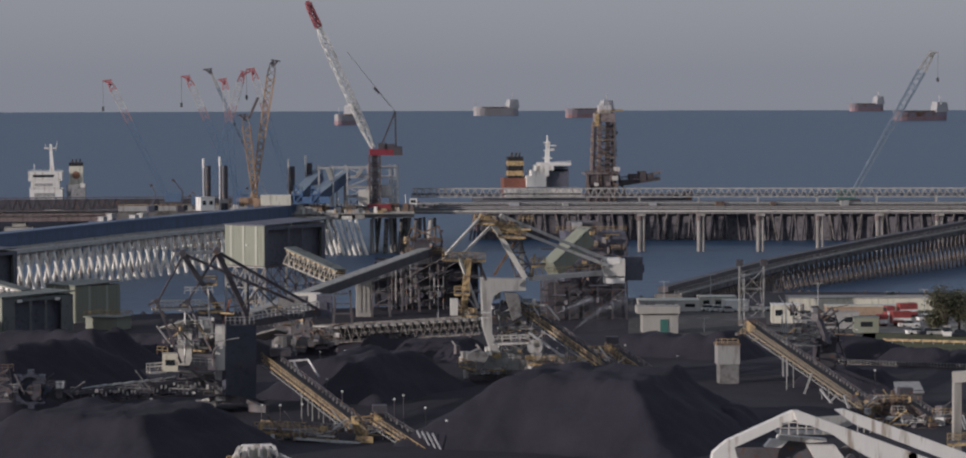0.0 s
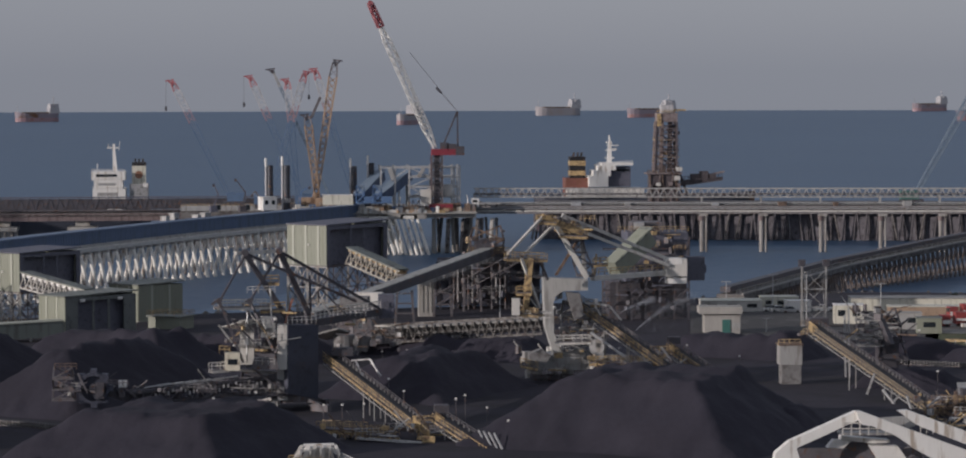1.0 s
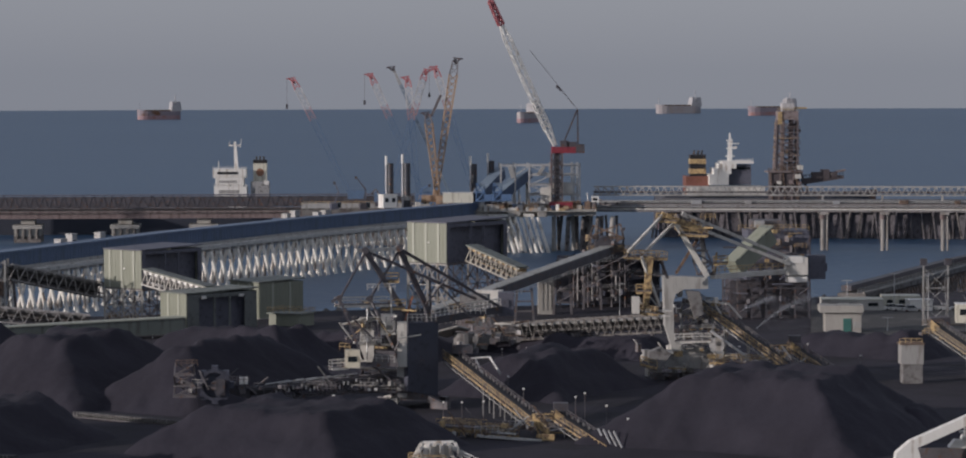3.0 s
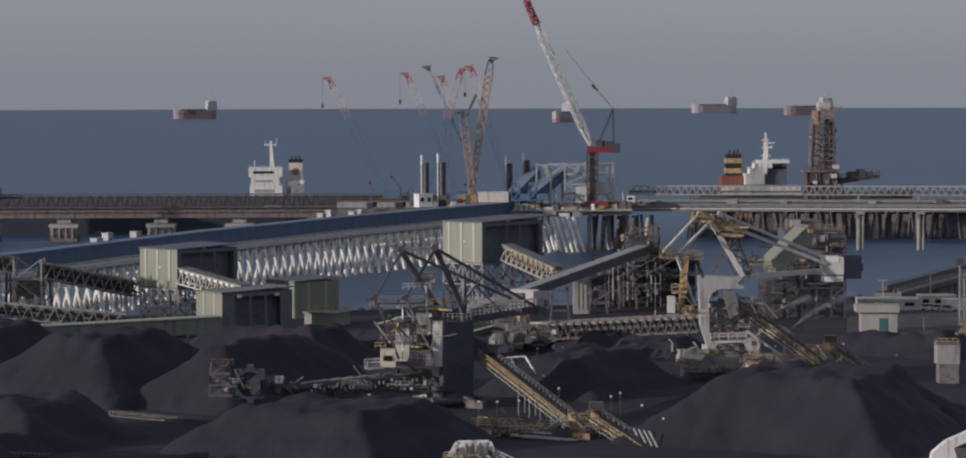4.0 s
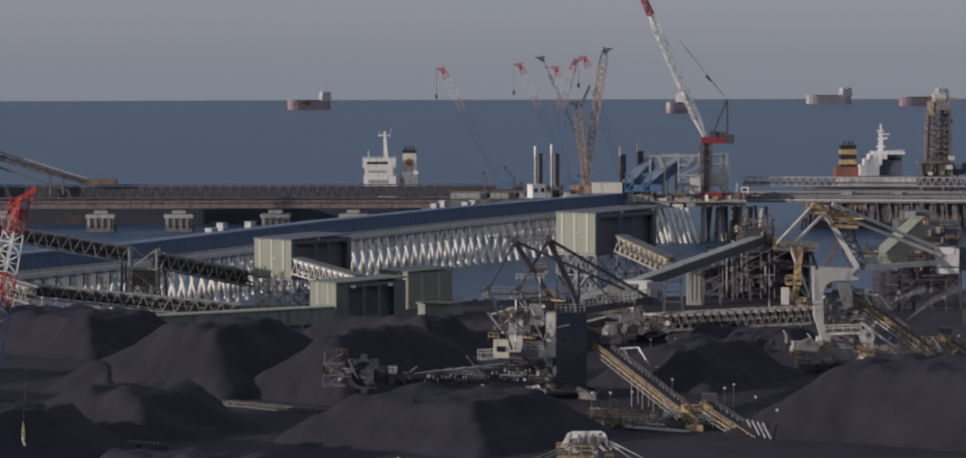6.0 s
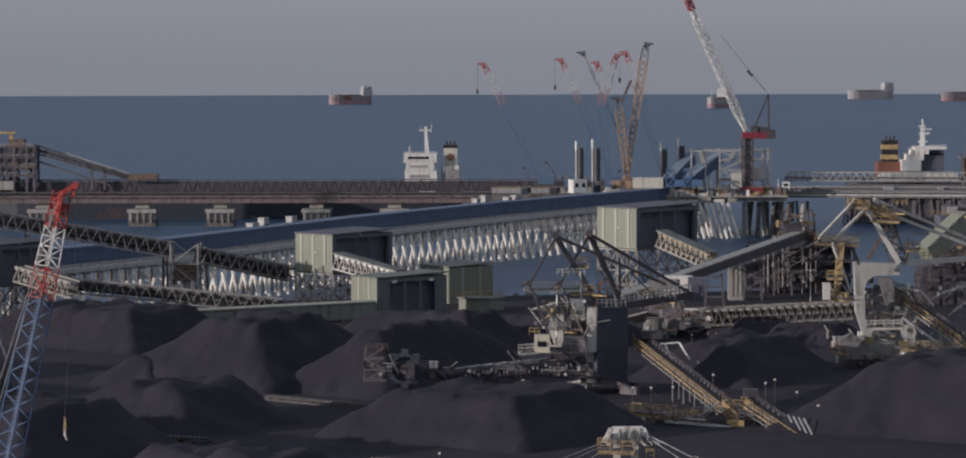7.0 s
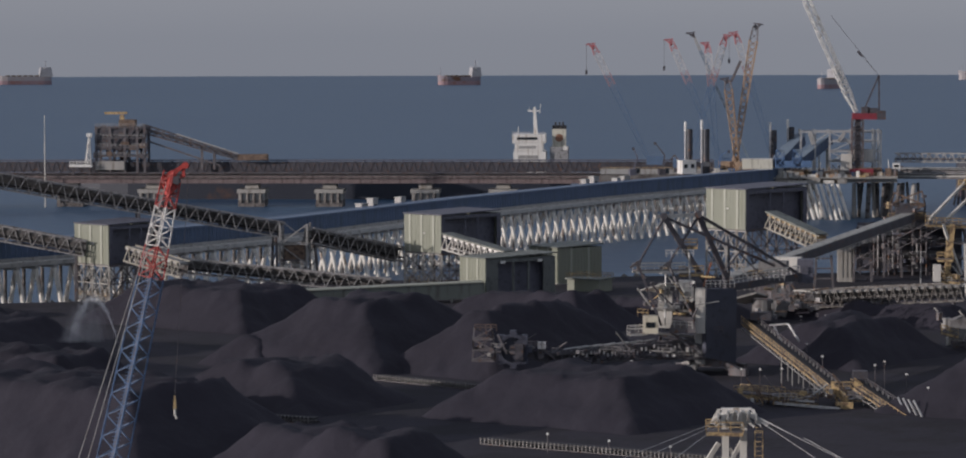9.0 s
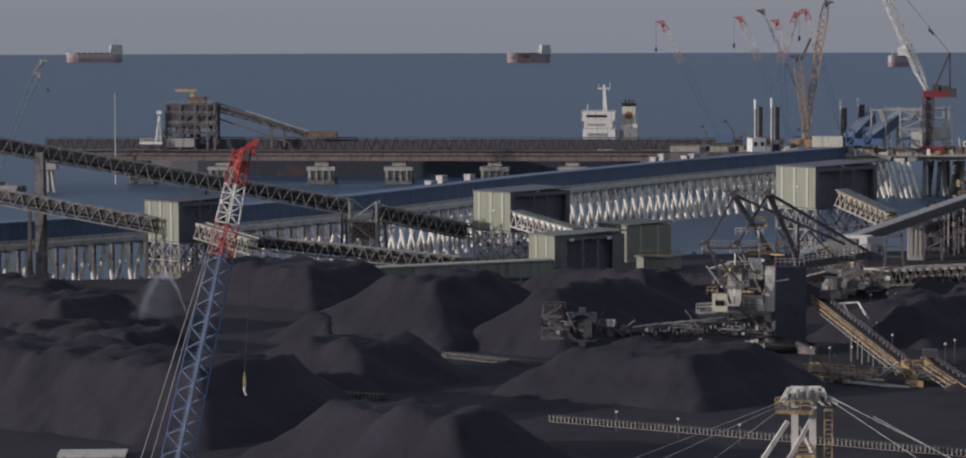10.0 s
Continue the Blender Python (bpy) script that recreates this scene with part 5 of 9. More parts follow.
    clutter(t, (12.0, 460.0, 6.1), (29.1, 466.0, 8.0), 40, 15, (YELLOW, STEEL_DARK, RUSTY, GALV), (0.3, 1.0))
    clutter(t, (13.4, 512.0, 18.0), (24.1, 530.0, 21.7), 26, 16, (DIRTY_WHITE, STEEL_DARK, STEEL_GREY, YELLOW), (0.3, 1.2))
    return t


reclaimer()


def tripper(pts, label, rail_mat=YELLOW):
    """A short tripper car whose belt dips to the yard conveyor; pts are top and foot."""
    a, b = Vector(pts[0]), Vector(pts[1])
    t = thing("tripper", (a.x, a.y, YARD), label, "tripper", "trippers")
    belt_incline(t, a, b, 1.1, (0.15, 0.4, 0.7), rail_mat)
    part("hood", Geo().box(a + Vector((0.4, 0.4, 0.5)), (2.2, 2.0, 1.2)), STEEL_BLACK, t)
    part("guard", Geo().plate([a + Vector((-0.6, -1.8, -0.4)), a + Vector((1.9, -1.8, -2.3)), a + Vector((1.9, -1.8, -1.0)), a + Vector((-0.6, -1.8, 0.9))], 0.15), rail_mat, t)
    d = (b - a).normalized()
    for i in range(4):
        p = Vector((b.x, b.y, YARD)) + Vector((d.x, d.y, 0)) * (-3.0 + i * 1.5)
        part("stay", Geo().beam(p + UP * 2.2 - Vector((d.x, d.y, 0)) * 1.4, p + Vector((d.x, d.y, 0)) * 1.0, 0.22), GALV, t)
    walkway(t, a + Vector((-4.0, 0, -1.2)), a + Vector((-0.6, 0, -1.2)), 1.4, rail_mat, 0.8, 2)
    return t


TRIP = "yellow-railed tripper car with an open sloping belt"
tripper(((30.3, 466.0, 9.3), (37.6, 452.0, 5.5)), TRIP)
tripper(((78.7, 552.0, 11.9), (85.7, 540.0, 7.1)), TRIP)


# ---- stacker ----


def stacker():
    y = 552.0
    t = thing("stacker", (57.1, y, YARD), "luffing stacker with a pale C-shaped frame and yellow walkways", "stacker")
    out = [(54.6, 549.0, 24.9), (62.7, 549.0, 24.6), (62.7, 549.0, 22.6), (58.2, 549.0, 22.5), (56.8, 549.0, 21.6), (56.4, 549.0, 20.3), (56.5, 549.0, 14.9), (58.1, 549.0, 10.6), (56.6, 549.0, 10.6), (54.9, 549.0, 16.0)]
    part("c_frame", Geo().plate(out, 3.4), surface("pale grey paint", (0.42, 0.415, 0.39), 0.6, 0, 0.1, 0.4, 4.0, (0.28, 0.27, 0.25), 0.25, 0.1, True), t, "pale grey box-section C frame")
    # mast
    ap0, ap1 = Vector((54.3, 548.0, 36.0)), Vector((58.6, 553.0, 36.0))
    part("mast_leg", Geo().beam((56.5, 549.0, 35.3), (62.7, 549.0, 24.7), 1.1, 0.9), DIRTY_WHITE, t)
    part("mast_leg", Geo().beam((61.9, 552.0, 32.4), (62.8, 552.0, 24.7), 0.7, 0.7), STEEL_GREY, t)
    part("mast_leg", Geo().beam((61.1, 551.0, 31.3), (57.2, 551.0, 25.1), 0.5, 0.5), RUSTY, t)
    part("mast_bracing", Geo().lacing(ring((62.7, 551.0, 25.0), (0, 0, 1), 3.2, 3.0), ring((60.2, 551.0, 33.6), (0, 0, 1), 2.4, 2.6), 4, 0.22), STEEL_DARK, t, kind="stuff")
    part("head_beam", Geo().beam(ap0, (62.1, 550.0, 32.9), 0.8, 1.1), YELLOW, t, "yellow mast head beam")
    part("head_beam", Geo().beam(ap1, (63.0, 554.0, 33.4), 0.6, 0.8), STEEL_GREY, t)
    walkway(t, (53.4, 548.0, 35.1), (57.0, 548.0, 34.9), 1.6, YELLOW)
    walkway(t, (57.7, 549.0, 32.6), (62.7, 549.0, 32.3), 2.2, YELLOW)
    walkway(t, (56.9, 550.0, 33.6), (61.7, 550.0, 33.2), 1.2, YELLOW)
    for p, q in (((54.7, 548.0, 36.0), (78.8, 556.0, 26.4)), ((58.6, 553.0, 36.0), (80.0, 560.0, 27.0))):
        part("tie_beam", Geo().beam(p, q, 0.5, 0.55), DIRTY_WHITE, t, "pale tie beam")
    a, b = Vector((63.8, 550.0, 24.6)), Vector((78.9, 558.0, 25.0))
    part("rear_boom", Geo().beam(a, b, 1.5, 0.8), DIRTY_WHITE, t)
    part("rear_rail", rail(Geo(), a + Vector((0, -0.8, 0.5)), b + Vector((0, -0.8, 0.5)), 1.2, 1.3, 0.13), YELLOW, t)
    walkway(t, (64.3, 553.0, 26.9), (66.9, 553.0, 27.1), 1.6, YELLOW)
    part("post", Geo().beam((64.9, 553.0, 28.9), (64.5, 553.0, 24.1), 0.3), YELLOW, t)
    cw = part("counterweight", Geo().box((80.1, 558, 24.4), (4.0, 3.6, 3.2)), DIRTY_WHITE, t, "pale counterweight box")
    part("cap", Geo().box((80.0, 557.6, 27.8 - 1.2), (2.4, 3.0, 1.2)), WHITE, cw)
    part("lower_tray", Geo().box((80.2, 557.6, 23.1), (3.6, 3.2, 1.0)), WHITE, cw)
    part("winch_house", Geo().box((84.1, 561, 23.4), (3.5, 3.2, 4.4)), BLUE_DARK, t, "dark winch house")
    part("winch_shelf", Geo().box((85.1, 561, 24.8), (2.2, 2.6, 1.5)), BLUE_DARK, t)
    # forward pylon
    for p, q in (((54.5, 548.0, 35.9), (47.5, 540.0, 29.7)), ((57.0, 551.0, 34.5), (50.8, 542.0, 29.7))):
        part("fore_stay", Geo().beam(p, q, 0.42), DIRTY_WHITE, t)
    walkway(t, (47.1, 540.0, 29.0), (54.5, 542.0, 28.6), 1.4, YELLOW)
    part("pylon", Geo().beam((51.5, 541.0, 28.9), (50.7, 541.0, 18.3), 1.3, 1.3, w2=0.9, h2=0.9), YELLOW, t, "yellow forward pylon")
    part("pylon_brace", Geo().beam((49.9, 540.0, 28.9), (53.4, 542.0, 19.9), 0.45), DIRTY_WHITE, t)
    part("pylon_brace", Geo().beam((53.4, 542.0, 28.6), (55.0, 544.0, 24.8), 0.4), STEEL_DARK, t)
    walkway(t, (49.0, 540.0, 22.8), (51.7, 540.0, 22.8), 1.2, YELLOW)
    walkway(t, (48.7, 540.0, 19.3), (52.8, 540.0, 18.8), 1.6, YELLOW)
    part("control_box", Geo().box((48.8, 539.0, 18.9), (1.3, 1.2, 3.0)), DIRTY_WHITE, t)
    part("head_cable", Geo().tube((47.3, 540.0, 29.2), (35.1, 560.0, 20.8), 0.06), STEEL_DARK, t)
    part("head_cable", Geo().tube((50.6, 540.0, 28.9), (35.1, 560.0, 18.8), 0.06), STEEL_DARK, t)
    # body and portal
    part("turntable", Geo().tube((58.4, 552.0, 9.4), (58.5, 552.0, 10.6), 4.6, 24), STEEL_GREY, t)
    part("portal_beam", Geo().beam((53.2, 549.0, 9.3), (64.9, 549.0, 8.7), 2.0, 1.6), STEEL_GREY, t)
    for x in (54.1, 56.9, 59.8, 63.9):
        part("portal_leg", Geo().beam((x, 550, 9.0), (x, 550, YARD + 0.5), 0.9), STEEL_GREY, t)
        part("bogie", Geo().box((x, 550, YARD), (2.6, 1.3, 1.2), -32), STEEL_DARK, t)
    part("drive_house", Geo().plate([(51.8, 546.0, 11.4), (54.0, 546.0, 12.3), (55.6, 546.0, 11.1), (53.8, 546.0, 7.8), (51.5, 546.0, 8.5)], 3.0), SCREEN, t, "tilted grey drive house")
    walkway(t, (50.2, 545.0, 9.5), (53.2, 545.0, 8.8), 1.4, YELLOW)
    walkway(t, (56.6, 547.0, 13.3), (63.1, 547.0, 13.4), 1.6, DIRTY_WHITE)
    part("hopper", Geo().plate([(58.7, 548.0, 22.3), (61.2, 548.0, 22.1), (61.9, 548.0, 18.1), (60.3, 548.0, 17.2)], 2.2), SCREEN, t)
    part("cable_drum", Geo().tube((64.1, 546.0, 12.4), (64.6, 548.0, 12.3), 1.4, 18), STEEL_GREY, t)
    part("frame_bracing", Geo().lacing(ring((61.4, 552.0, 10.5), (0, 0, 1), 7, 4), ring((61.0, 552.0, 20.2), (0, 0, 1), 5, 3), 4, 0.28), STEEL_GREY, t, kind="stuff")
    # trailing belt
    belt_incline(t, (61.4, 552.0, 20.4), (76.6, 540.0, 9.4), 1.2, (0.3, 0.55, 0.75))
    part("hood_arm", Geo().beam((64.2, 549.0, 19.7), (66.3, 549.0, 15.9), 0.3), DIRTY_WHITE, t)
    part("hood_arm", Geo().beam((62.4, 549.0, 20.2), (66.5, 549.0, 19.7), 0.3), DIRTY_WHITE, t)
    part("hood_arm", Geo().beam((66.5, 549.0, 19.9), (69.0, 549.0, 17.0), 0.3), DIRTY_WHITE, t)
    part("water_main", Geo().tube((63.0, 546.0, 15.1), (69.1, 544.0, 10.7), 0.25), GALV, t)
    walkway(t, (63.0, 546.0, 9.7), (75.6, 542.0, 9.7), 2.0, YELLOW, 1.2, 5)
    part("skirt", Geo().beam((63.9, 544.0, 8.8), (73.7, 541.0, 8.7), 0.4, 1.0), RUSTY, t)
    clutter(t, (50.3, 546.0, 6.5), (64.9, 556.0, 11.4), 60, 7, (STEEL_GREY, DIRTY_WHITE, YELLOW, STEEL_DARK, GALV))
    clutter(t, (56.9, 548.0, 11.1), (64.5, 555.0, 21.1), 46, 8, (STEEL_GREY, STEEL_DARK, YELLOW, RUSTY, GALV))
    clutter(t, (62.7, 542.0, 8.1), (78.1, 548.0, 10.2), 34, 9, (YELLOW, STEEL_GREY, RUSTY, DIRTY_WHITE))
    clutter(t, (56.8, 549.0, 31.5), (63.1, 553.0, 35.0), 16, 10, (YELLOW, STEEL_DARK), (0.3, 0.9))
    clutter(t, (48.3, 539.0, 18.0), (53.4, 543.0, 19.9), 12, 11, (YELLOW, STEEL_GREY, DIRTY_WHITE), (0.3, 1.0))
    return t


stacker()


def right_stacker():
    """The second stacker's trailing belt, lattice mast and portal."""
    t = thing("stacker", (111.7, 540, YARD), "stacker's long sloping trailing belt with a lattice mast", "stacker")
    belt_incline(t, (104.0, 548.0, 16.0), (115.6, 484.0, 5.1), 1.2, (0.3, 0.55, 0.8), surface("coal-dusted yellow paint", (0.34, 0.27, 0.17), 0.7, 0, 0.2, 0.6, 4.0, (0.17, 0.14, 0.1), 0.35, 0.1))
    part("hood", Geo().box((105.1, 549.0, 15.5), (3.6, 2.6, 1.6)), STEEL_BLACK, t)
    part("guard", Geo().plate([(102.7, 545.0, 17.0), (105.5, 544.0, 14.8), (105.5, 544.0, 13.0), (102.8, 545.0, 15.2)], 0.2), YELLOW, t)
    for x in (102.7, 107.2):
        part("mast_post", Geo().beam((x, 552, 15.3), (x, 552, 26.4), 0.3), STEEL_GREY, t)
        part("mast_lamp", Geo().box((x, 552, 26.4), (1.2, 0.8, 1.2)), STEEL_BLACK, t)
    part("mast_lacing", Geo().lacing(ring((104.9, 552.0, 15.5), (0, 0, 1), 3.9, 2.0), ring((105.0, 552.0, 25.5), (0, 0, 1), 3.4, 1.6), 3, 0.11), STEEL_GREY, t, kind="stuff")
    part("stair_tower", Geo().lacing(ring((115.4, 552.0, 11.7), (0, 0, 1), 4.5, 3), ring((114.9, 552.0, 17.9), (0, 0, 1), 4.0, 2.6), 4, 0.22), STEEL_GREY, t, kind="stuff")
    for a, b in (((110.5, 551.0, 17.5), (110.8, 551.0, 1.0)), ((111.2, 551.0, 18.7), (111.5, 551.0, 2.7))):
        part("mast_post", Geo().beam(a, b, 0.3), GALV, t)
    for a, b in (((107.2, 515.0, 6.6), (108.5, 515.0, 10.2)), ((109.0, 506.0, 5.2), (111.5, 506.0, 8.1)), ((108.5, 508.0, 8.1), (110.7, 504.0, 4.8)), ((111.4, 496.0, 4.2), (110.4, 498.0, 8.1))):
        part("brace", Geo().beam(a, b, 0.32), GALV, t)
    part("dark_drive", Geo().box((119.5, 556, YARD), (3.6, 4, 7.0)), STEEL_BLACK, t)
    part("drive_frame", Geo().lacing(ring((120.4, 553, YARD), (0, 0, 1), 5.5, 3.5), ring((119.0, 553.0, 18.4), (0, 0, 1), 3.0, 2.6), 4, 0.24), STEEL_BLACK, t, kind="stuff")
    part("drive_arm", Geo().beam((117.2, 550.0, 16.4), (118.5, 548.0, 12.0), 1.0), STEEL_BLACK, t)
    part("drive_plate", Geo().plate([(112.7, 492.0, 8.3), (115.3, 486.0, 6.3), (115.3, 486.0, 4.5), (112.7, 492.0, 6.5)], 0.3), RUSTY, t)
    part("red_post", Geo().beam((115.3, 484.0, 10.3), (115.3, 484.0, 4.5), 0.5), RUSTY, t)
    walkway(t, (113.2, 490.0, 7.9), (115.9, 486.0, 8.1), 1.4, RUSTY)
    clutter(t, (112.2, 548.0, 12.1), (122.0, 556.0, 18.2), 34, 17, (STEEL_GREY, STEEL_BLACK, STEEL_DARK, RUSTY))
    clutter(t, (108.9, 480.0, 5.4), (119.7, 490.0, 9.0), 44, 18, (RUSTY, YELLOW, STEEL_DARK, RUSTY, GALV), (0.3, 1.1))
    clutter(t, (100.8, 545.0, 12.5), (109.6, 552.0, 15.8), 16, 19, (RUSTY, YELLOW, STEEL_DARK), (0.3, 1.0))
    return t


right_stacker()
tripper(((118.5, 490.0, 8.4), (122.2, 466.0, 4.7)), TRIP, RUSTY)


def yard_bits():
    c = Vector((98.1, 540.7, 6.0))
    t = thing("sump_tower", c, "plain grey concrete block with a railed top", "concrete block")
    h = 13.0 - YARD
    # lower half in a darker grey, which paints the shade lying on it
    part("base", Geo().box((c.x + 0.4, c.y, YARD), (3.5, 3.2, h * 0.5)), SCREEN, t, "lower half darkened for its shade")
    part("block", Geo().box((c.x + 0.3, c.y, YARD + h * 0.5), (4.0, 3.4, h * 0.5)), STEEL_GREY, t)
    part("cap", Geo().box((c.x + 0.3, c.y, YARD + h), (4.4, 3.8, 0.25)), RUSTY, t)
    part("roof_rail", rail(Geo(), (c.x - 2, c.y - 1.7, YARD + h), (c.x + 2, c.y - 1.7, YARD + h), 1.1, 1.0, 0.12), YELLOW, t)
    c = Vector((121.7, 500.0, 8.8))
    t = thing("pump_house", (c.x, c.y, YARD), "low pale-roofed pump house among pipes", "pump house")
    part("wall", Geo().box((c.x, c.y, YARD), (4.0, 4, c.z - YARD)), STEEL_DARK, t)
    part("roof", Geo().plate([c + Vector((-2.6, -2.6, -0.4)), c + Vector((2.2, -2.6, -0.4)), c + Vector((2.6, 2.6, 0.9)), c + Vector((-1.8, 2.6, 0.9))], 0.25), STEEL_GREY, t)
    part("pipe_frame", Geo().lacing(ring((115.8, 472.0, 4.3), (0, 0, 1), 4, 2.5), ring((115.7, 472.0, 7.8), (0, 0, 1), 3.6, 2.2), 3, 0.13), DIRTY_WHITE, t, kind="stuff")
    clutter(t, (110.6, 468.0, 5.2), (121.5, 476.0, 8.1), 40, 20, (RUSTY, STEEL_DARK, STEEL_GREY, GALV, YELLOW), (0.4, 1.6))
    c = Vector((25.0, 619.5, 6.0))
    t = thing("slurry_tank", (c.x, c.y, YARD), "pale rounded tanks and pipes under a pitched roof", "tank")
    part("shed_roof", Geo().plate([(13.3, 575.0, 12.5), (18.3, 575.0, 13.8), (21.1, 582.0, 12.5), (16.4, 582.0, 11.1)], 0.3), CONCRETE, t)
    part("tank", Geo().tube((19.6, 578.0, 9.1), (19.6, 578.0, 12.3), 2.0, 16), SCREEN, t)
    part("tank", Geo().tube((23.0, 580.0, 9.1), (23.9, 580.0, 11.9), 1.1, 14), SCREEN, t)
    part("house", Geo().box((22.4, 590.0, 11.2), (6.5, 5, 3.2), -10), STEEL_DARK, t)
    part("house", Geo().box((22.5, 600.0, 15.8), (5.5, 4, 2.2), -10), SCREEN, t)
    part("column", Geo().beam((22.5, 600.0, 15.8), (22.5, 600.0, 7.3), 1.0), STEEL_GREY, t)
    clutter(t, (17.3, 572.0, 9.3), (30.3, 588.0, 14.3), 50, 22, (SCREEN, STEEL_DARK, RUSTY, STEEL_DARK, DULL_STEEL), (0.3, 1.2))


yard_bits()


def near_portal():
    """White portal post with a yellow-railed landing at the yard's edge."""
    b = Vector((111.9, 430.0, 6.1))
    t = thing("portal_frame", (b.x, b.y, YARD), "white portal frame with a yellow-railed landing", "portal frame")
    part("post", Geo().box((b.x, b.y, YARD), (1.1, 1.2, 17.9 - YARD)), CONCRETE, t)
    part("beam", Geo().beam((111.3, 430.0, 17.9), (125.3, 424.0, 19.4), 1.3, 1.6), CONCRETE, t)
    part("post", Geo().box((b.x + 14, b.y - 6, YARD), (1.1, 1.2, 17.9 - YARD)), CONCRETE, t)
    walkway(t, (110.0, 428.0, 8.7), (123.6, 424.0, 9.5), 2.0, YELLOW)
    return t


near_portal()


def white_machine():
    """The large white box-girder boom machine close to the camera."""
    t = thing("shiploader_boom_machine", (82.1, 385, YARD), "white box-girder yard machine with sloping arms and railed landing", "yard machine")
    y = 383.0
    def arm(name, outline, depth, yy, mat=WHITE, label=""):
        k = yy / y
        part(name, Geo().plate([Vector((p[0] * k, yy, EYE + (p[2] - EYE) * k)) for p in outline], depth), mat, t, label)
    arm("left_arm", [(69.6, 383.0, 15.0), (78.1, 383.0, 18.7), (79.0, 383.0, 18.6), (78.5, 383.0, 17.6), (70.5, 383.0, 14.1)], 1.5, 383.0, WHITE, "white bent box arm")
    arm("left_foot", [(67.6, 383.0, 12.4), (67.8, 383.0, 13.5), (69.6, 383.0, 15.0), (70.5, 383.0, 14.1), (71.1, 383.0, 12.2)], 1.6, 383.0, WHITE)
    arm("front_arm", [(78.2, 383.0, 18.7), (78.9, 383.0, 18.7), (85.2, 383.0, 16.3), (96.2, 383.0, 12.2), (96.2, 383.0, 11.3), (89.2, 383.0, 11.9), (86.0, 383.0, 13.7), (83.3, 383.0, 15.6), (80.3, 383.0, 16.8), (79.0, 383.0, 17.0), (78.5, 383.0, 17.8)], 1.6, 382.0, WHITE, "white sloping box girder")
    arm("rear_arm", [(83.7, 383.0, 18.7), (84.9, 383.0, 18.8), (101.1, 383.0, 12.8), (101.1, 383.0, 11.6), (98.4, 383.0, 12.0), (88.7, 383.0, 15.8), (86.1, 383.0, 16.9)], 1.4, 382.9, WHITE, "white sloping box girder")
    arm("bulkhead", [(81.4, 383.0, 17.8), (84.9, 383.0, 18.0), (86.2, 383.0, 16.9), (84.9, 383.0, 16.3), (83.6, 383.0, 16.6)], 0.4, 388.0, STEEL_GREY)
    arm("inner_arm", [(74.5, 383.0, 14.1), (75.3, 383.0, 15.1), (77.5, 383.0, 14.9), (76.6, 383.0, 14.0)], 1.4, 385.0, WHITE)
    arm("leg", [(80.0, 383.0, 14.3), (83.6, 383.0, 14.2), (85.2, 383.0, 12.0), (81.4, 383.0, 12.0)], 1.4, 384.0, WHITE)
    arm("cross_beam", [(76.2, 383.0, 15.1), (76.3, 383.0, 15.6), (82.5, 383.0, 15.0), (82.5, 383.0, 14.7), (80.4, 383.0, 14.6)], 1.8, 386.0, WHITE)
    arm("web", [(70.5, 383.0, 14.0), (76.6, 383.0, 14.0), (77.2, 383.0, 12.1), (71.3, 383.0, 12.2)], 0.3, 388.5, STEEL_DARK)
    part("cable_wheel", Geo().tube((79.3, 386.0, 12.2), (79.8, 388.0, 12.1), 2.4, 24), STEEL_BLACK, t)
    part("winch", Geo().tube((86.1, 386.0, 12.2), (86.9, 389.0, 11.9), 1.5, 20), STEEL_DARK, t)
    part("deck", Geo().beam((76.4, 384.0, 15.8), (83.7, 384.0, 15.7), 3.2, 0.25), STEEL_GREY, t)
    part("handrail", rail(Geo(), (76.4, 382.0, 15.7), (83.1, 382.0, 15.6), 1.6, 1.2, 0.13), DIRTY_WHITE, t)
    part("handrail", rail(Geo(), (88.5, 391.0, 14.8), (91.0, 391.0, 14.6), 1.3, 1.0, 0.12), DIRTY_WHITE, t)
    for k in range(4):
        part("lightening_rim", Geo().tube(Vector((69.5, 381.0, 12.9)) + Vector((k * 8.0 - 0, 0.2, -1.0 + 0.3 * k)), Vector((69.5, 381.0, 12.9)) + Vector((k * 8.0, 1.2, -1.0 + 0.3 * k)), 0.6, 16), STEEL_BLACK, t)
    for sx in (-8, 14):
        part("support_leg", Geo().beam((t.location.x + sx, 385, 10.2), (t.location.x + sx * 1.1, 385, YARD), 2.2), WHITE, t)
    return t


white_machine()


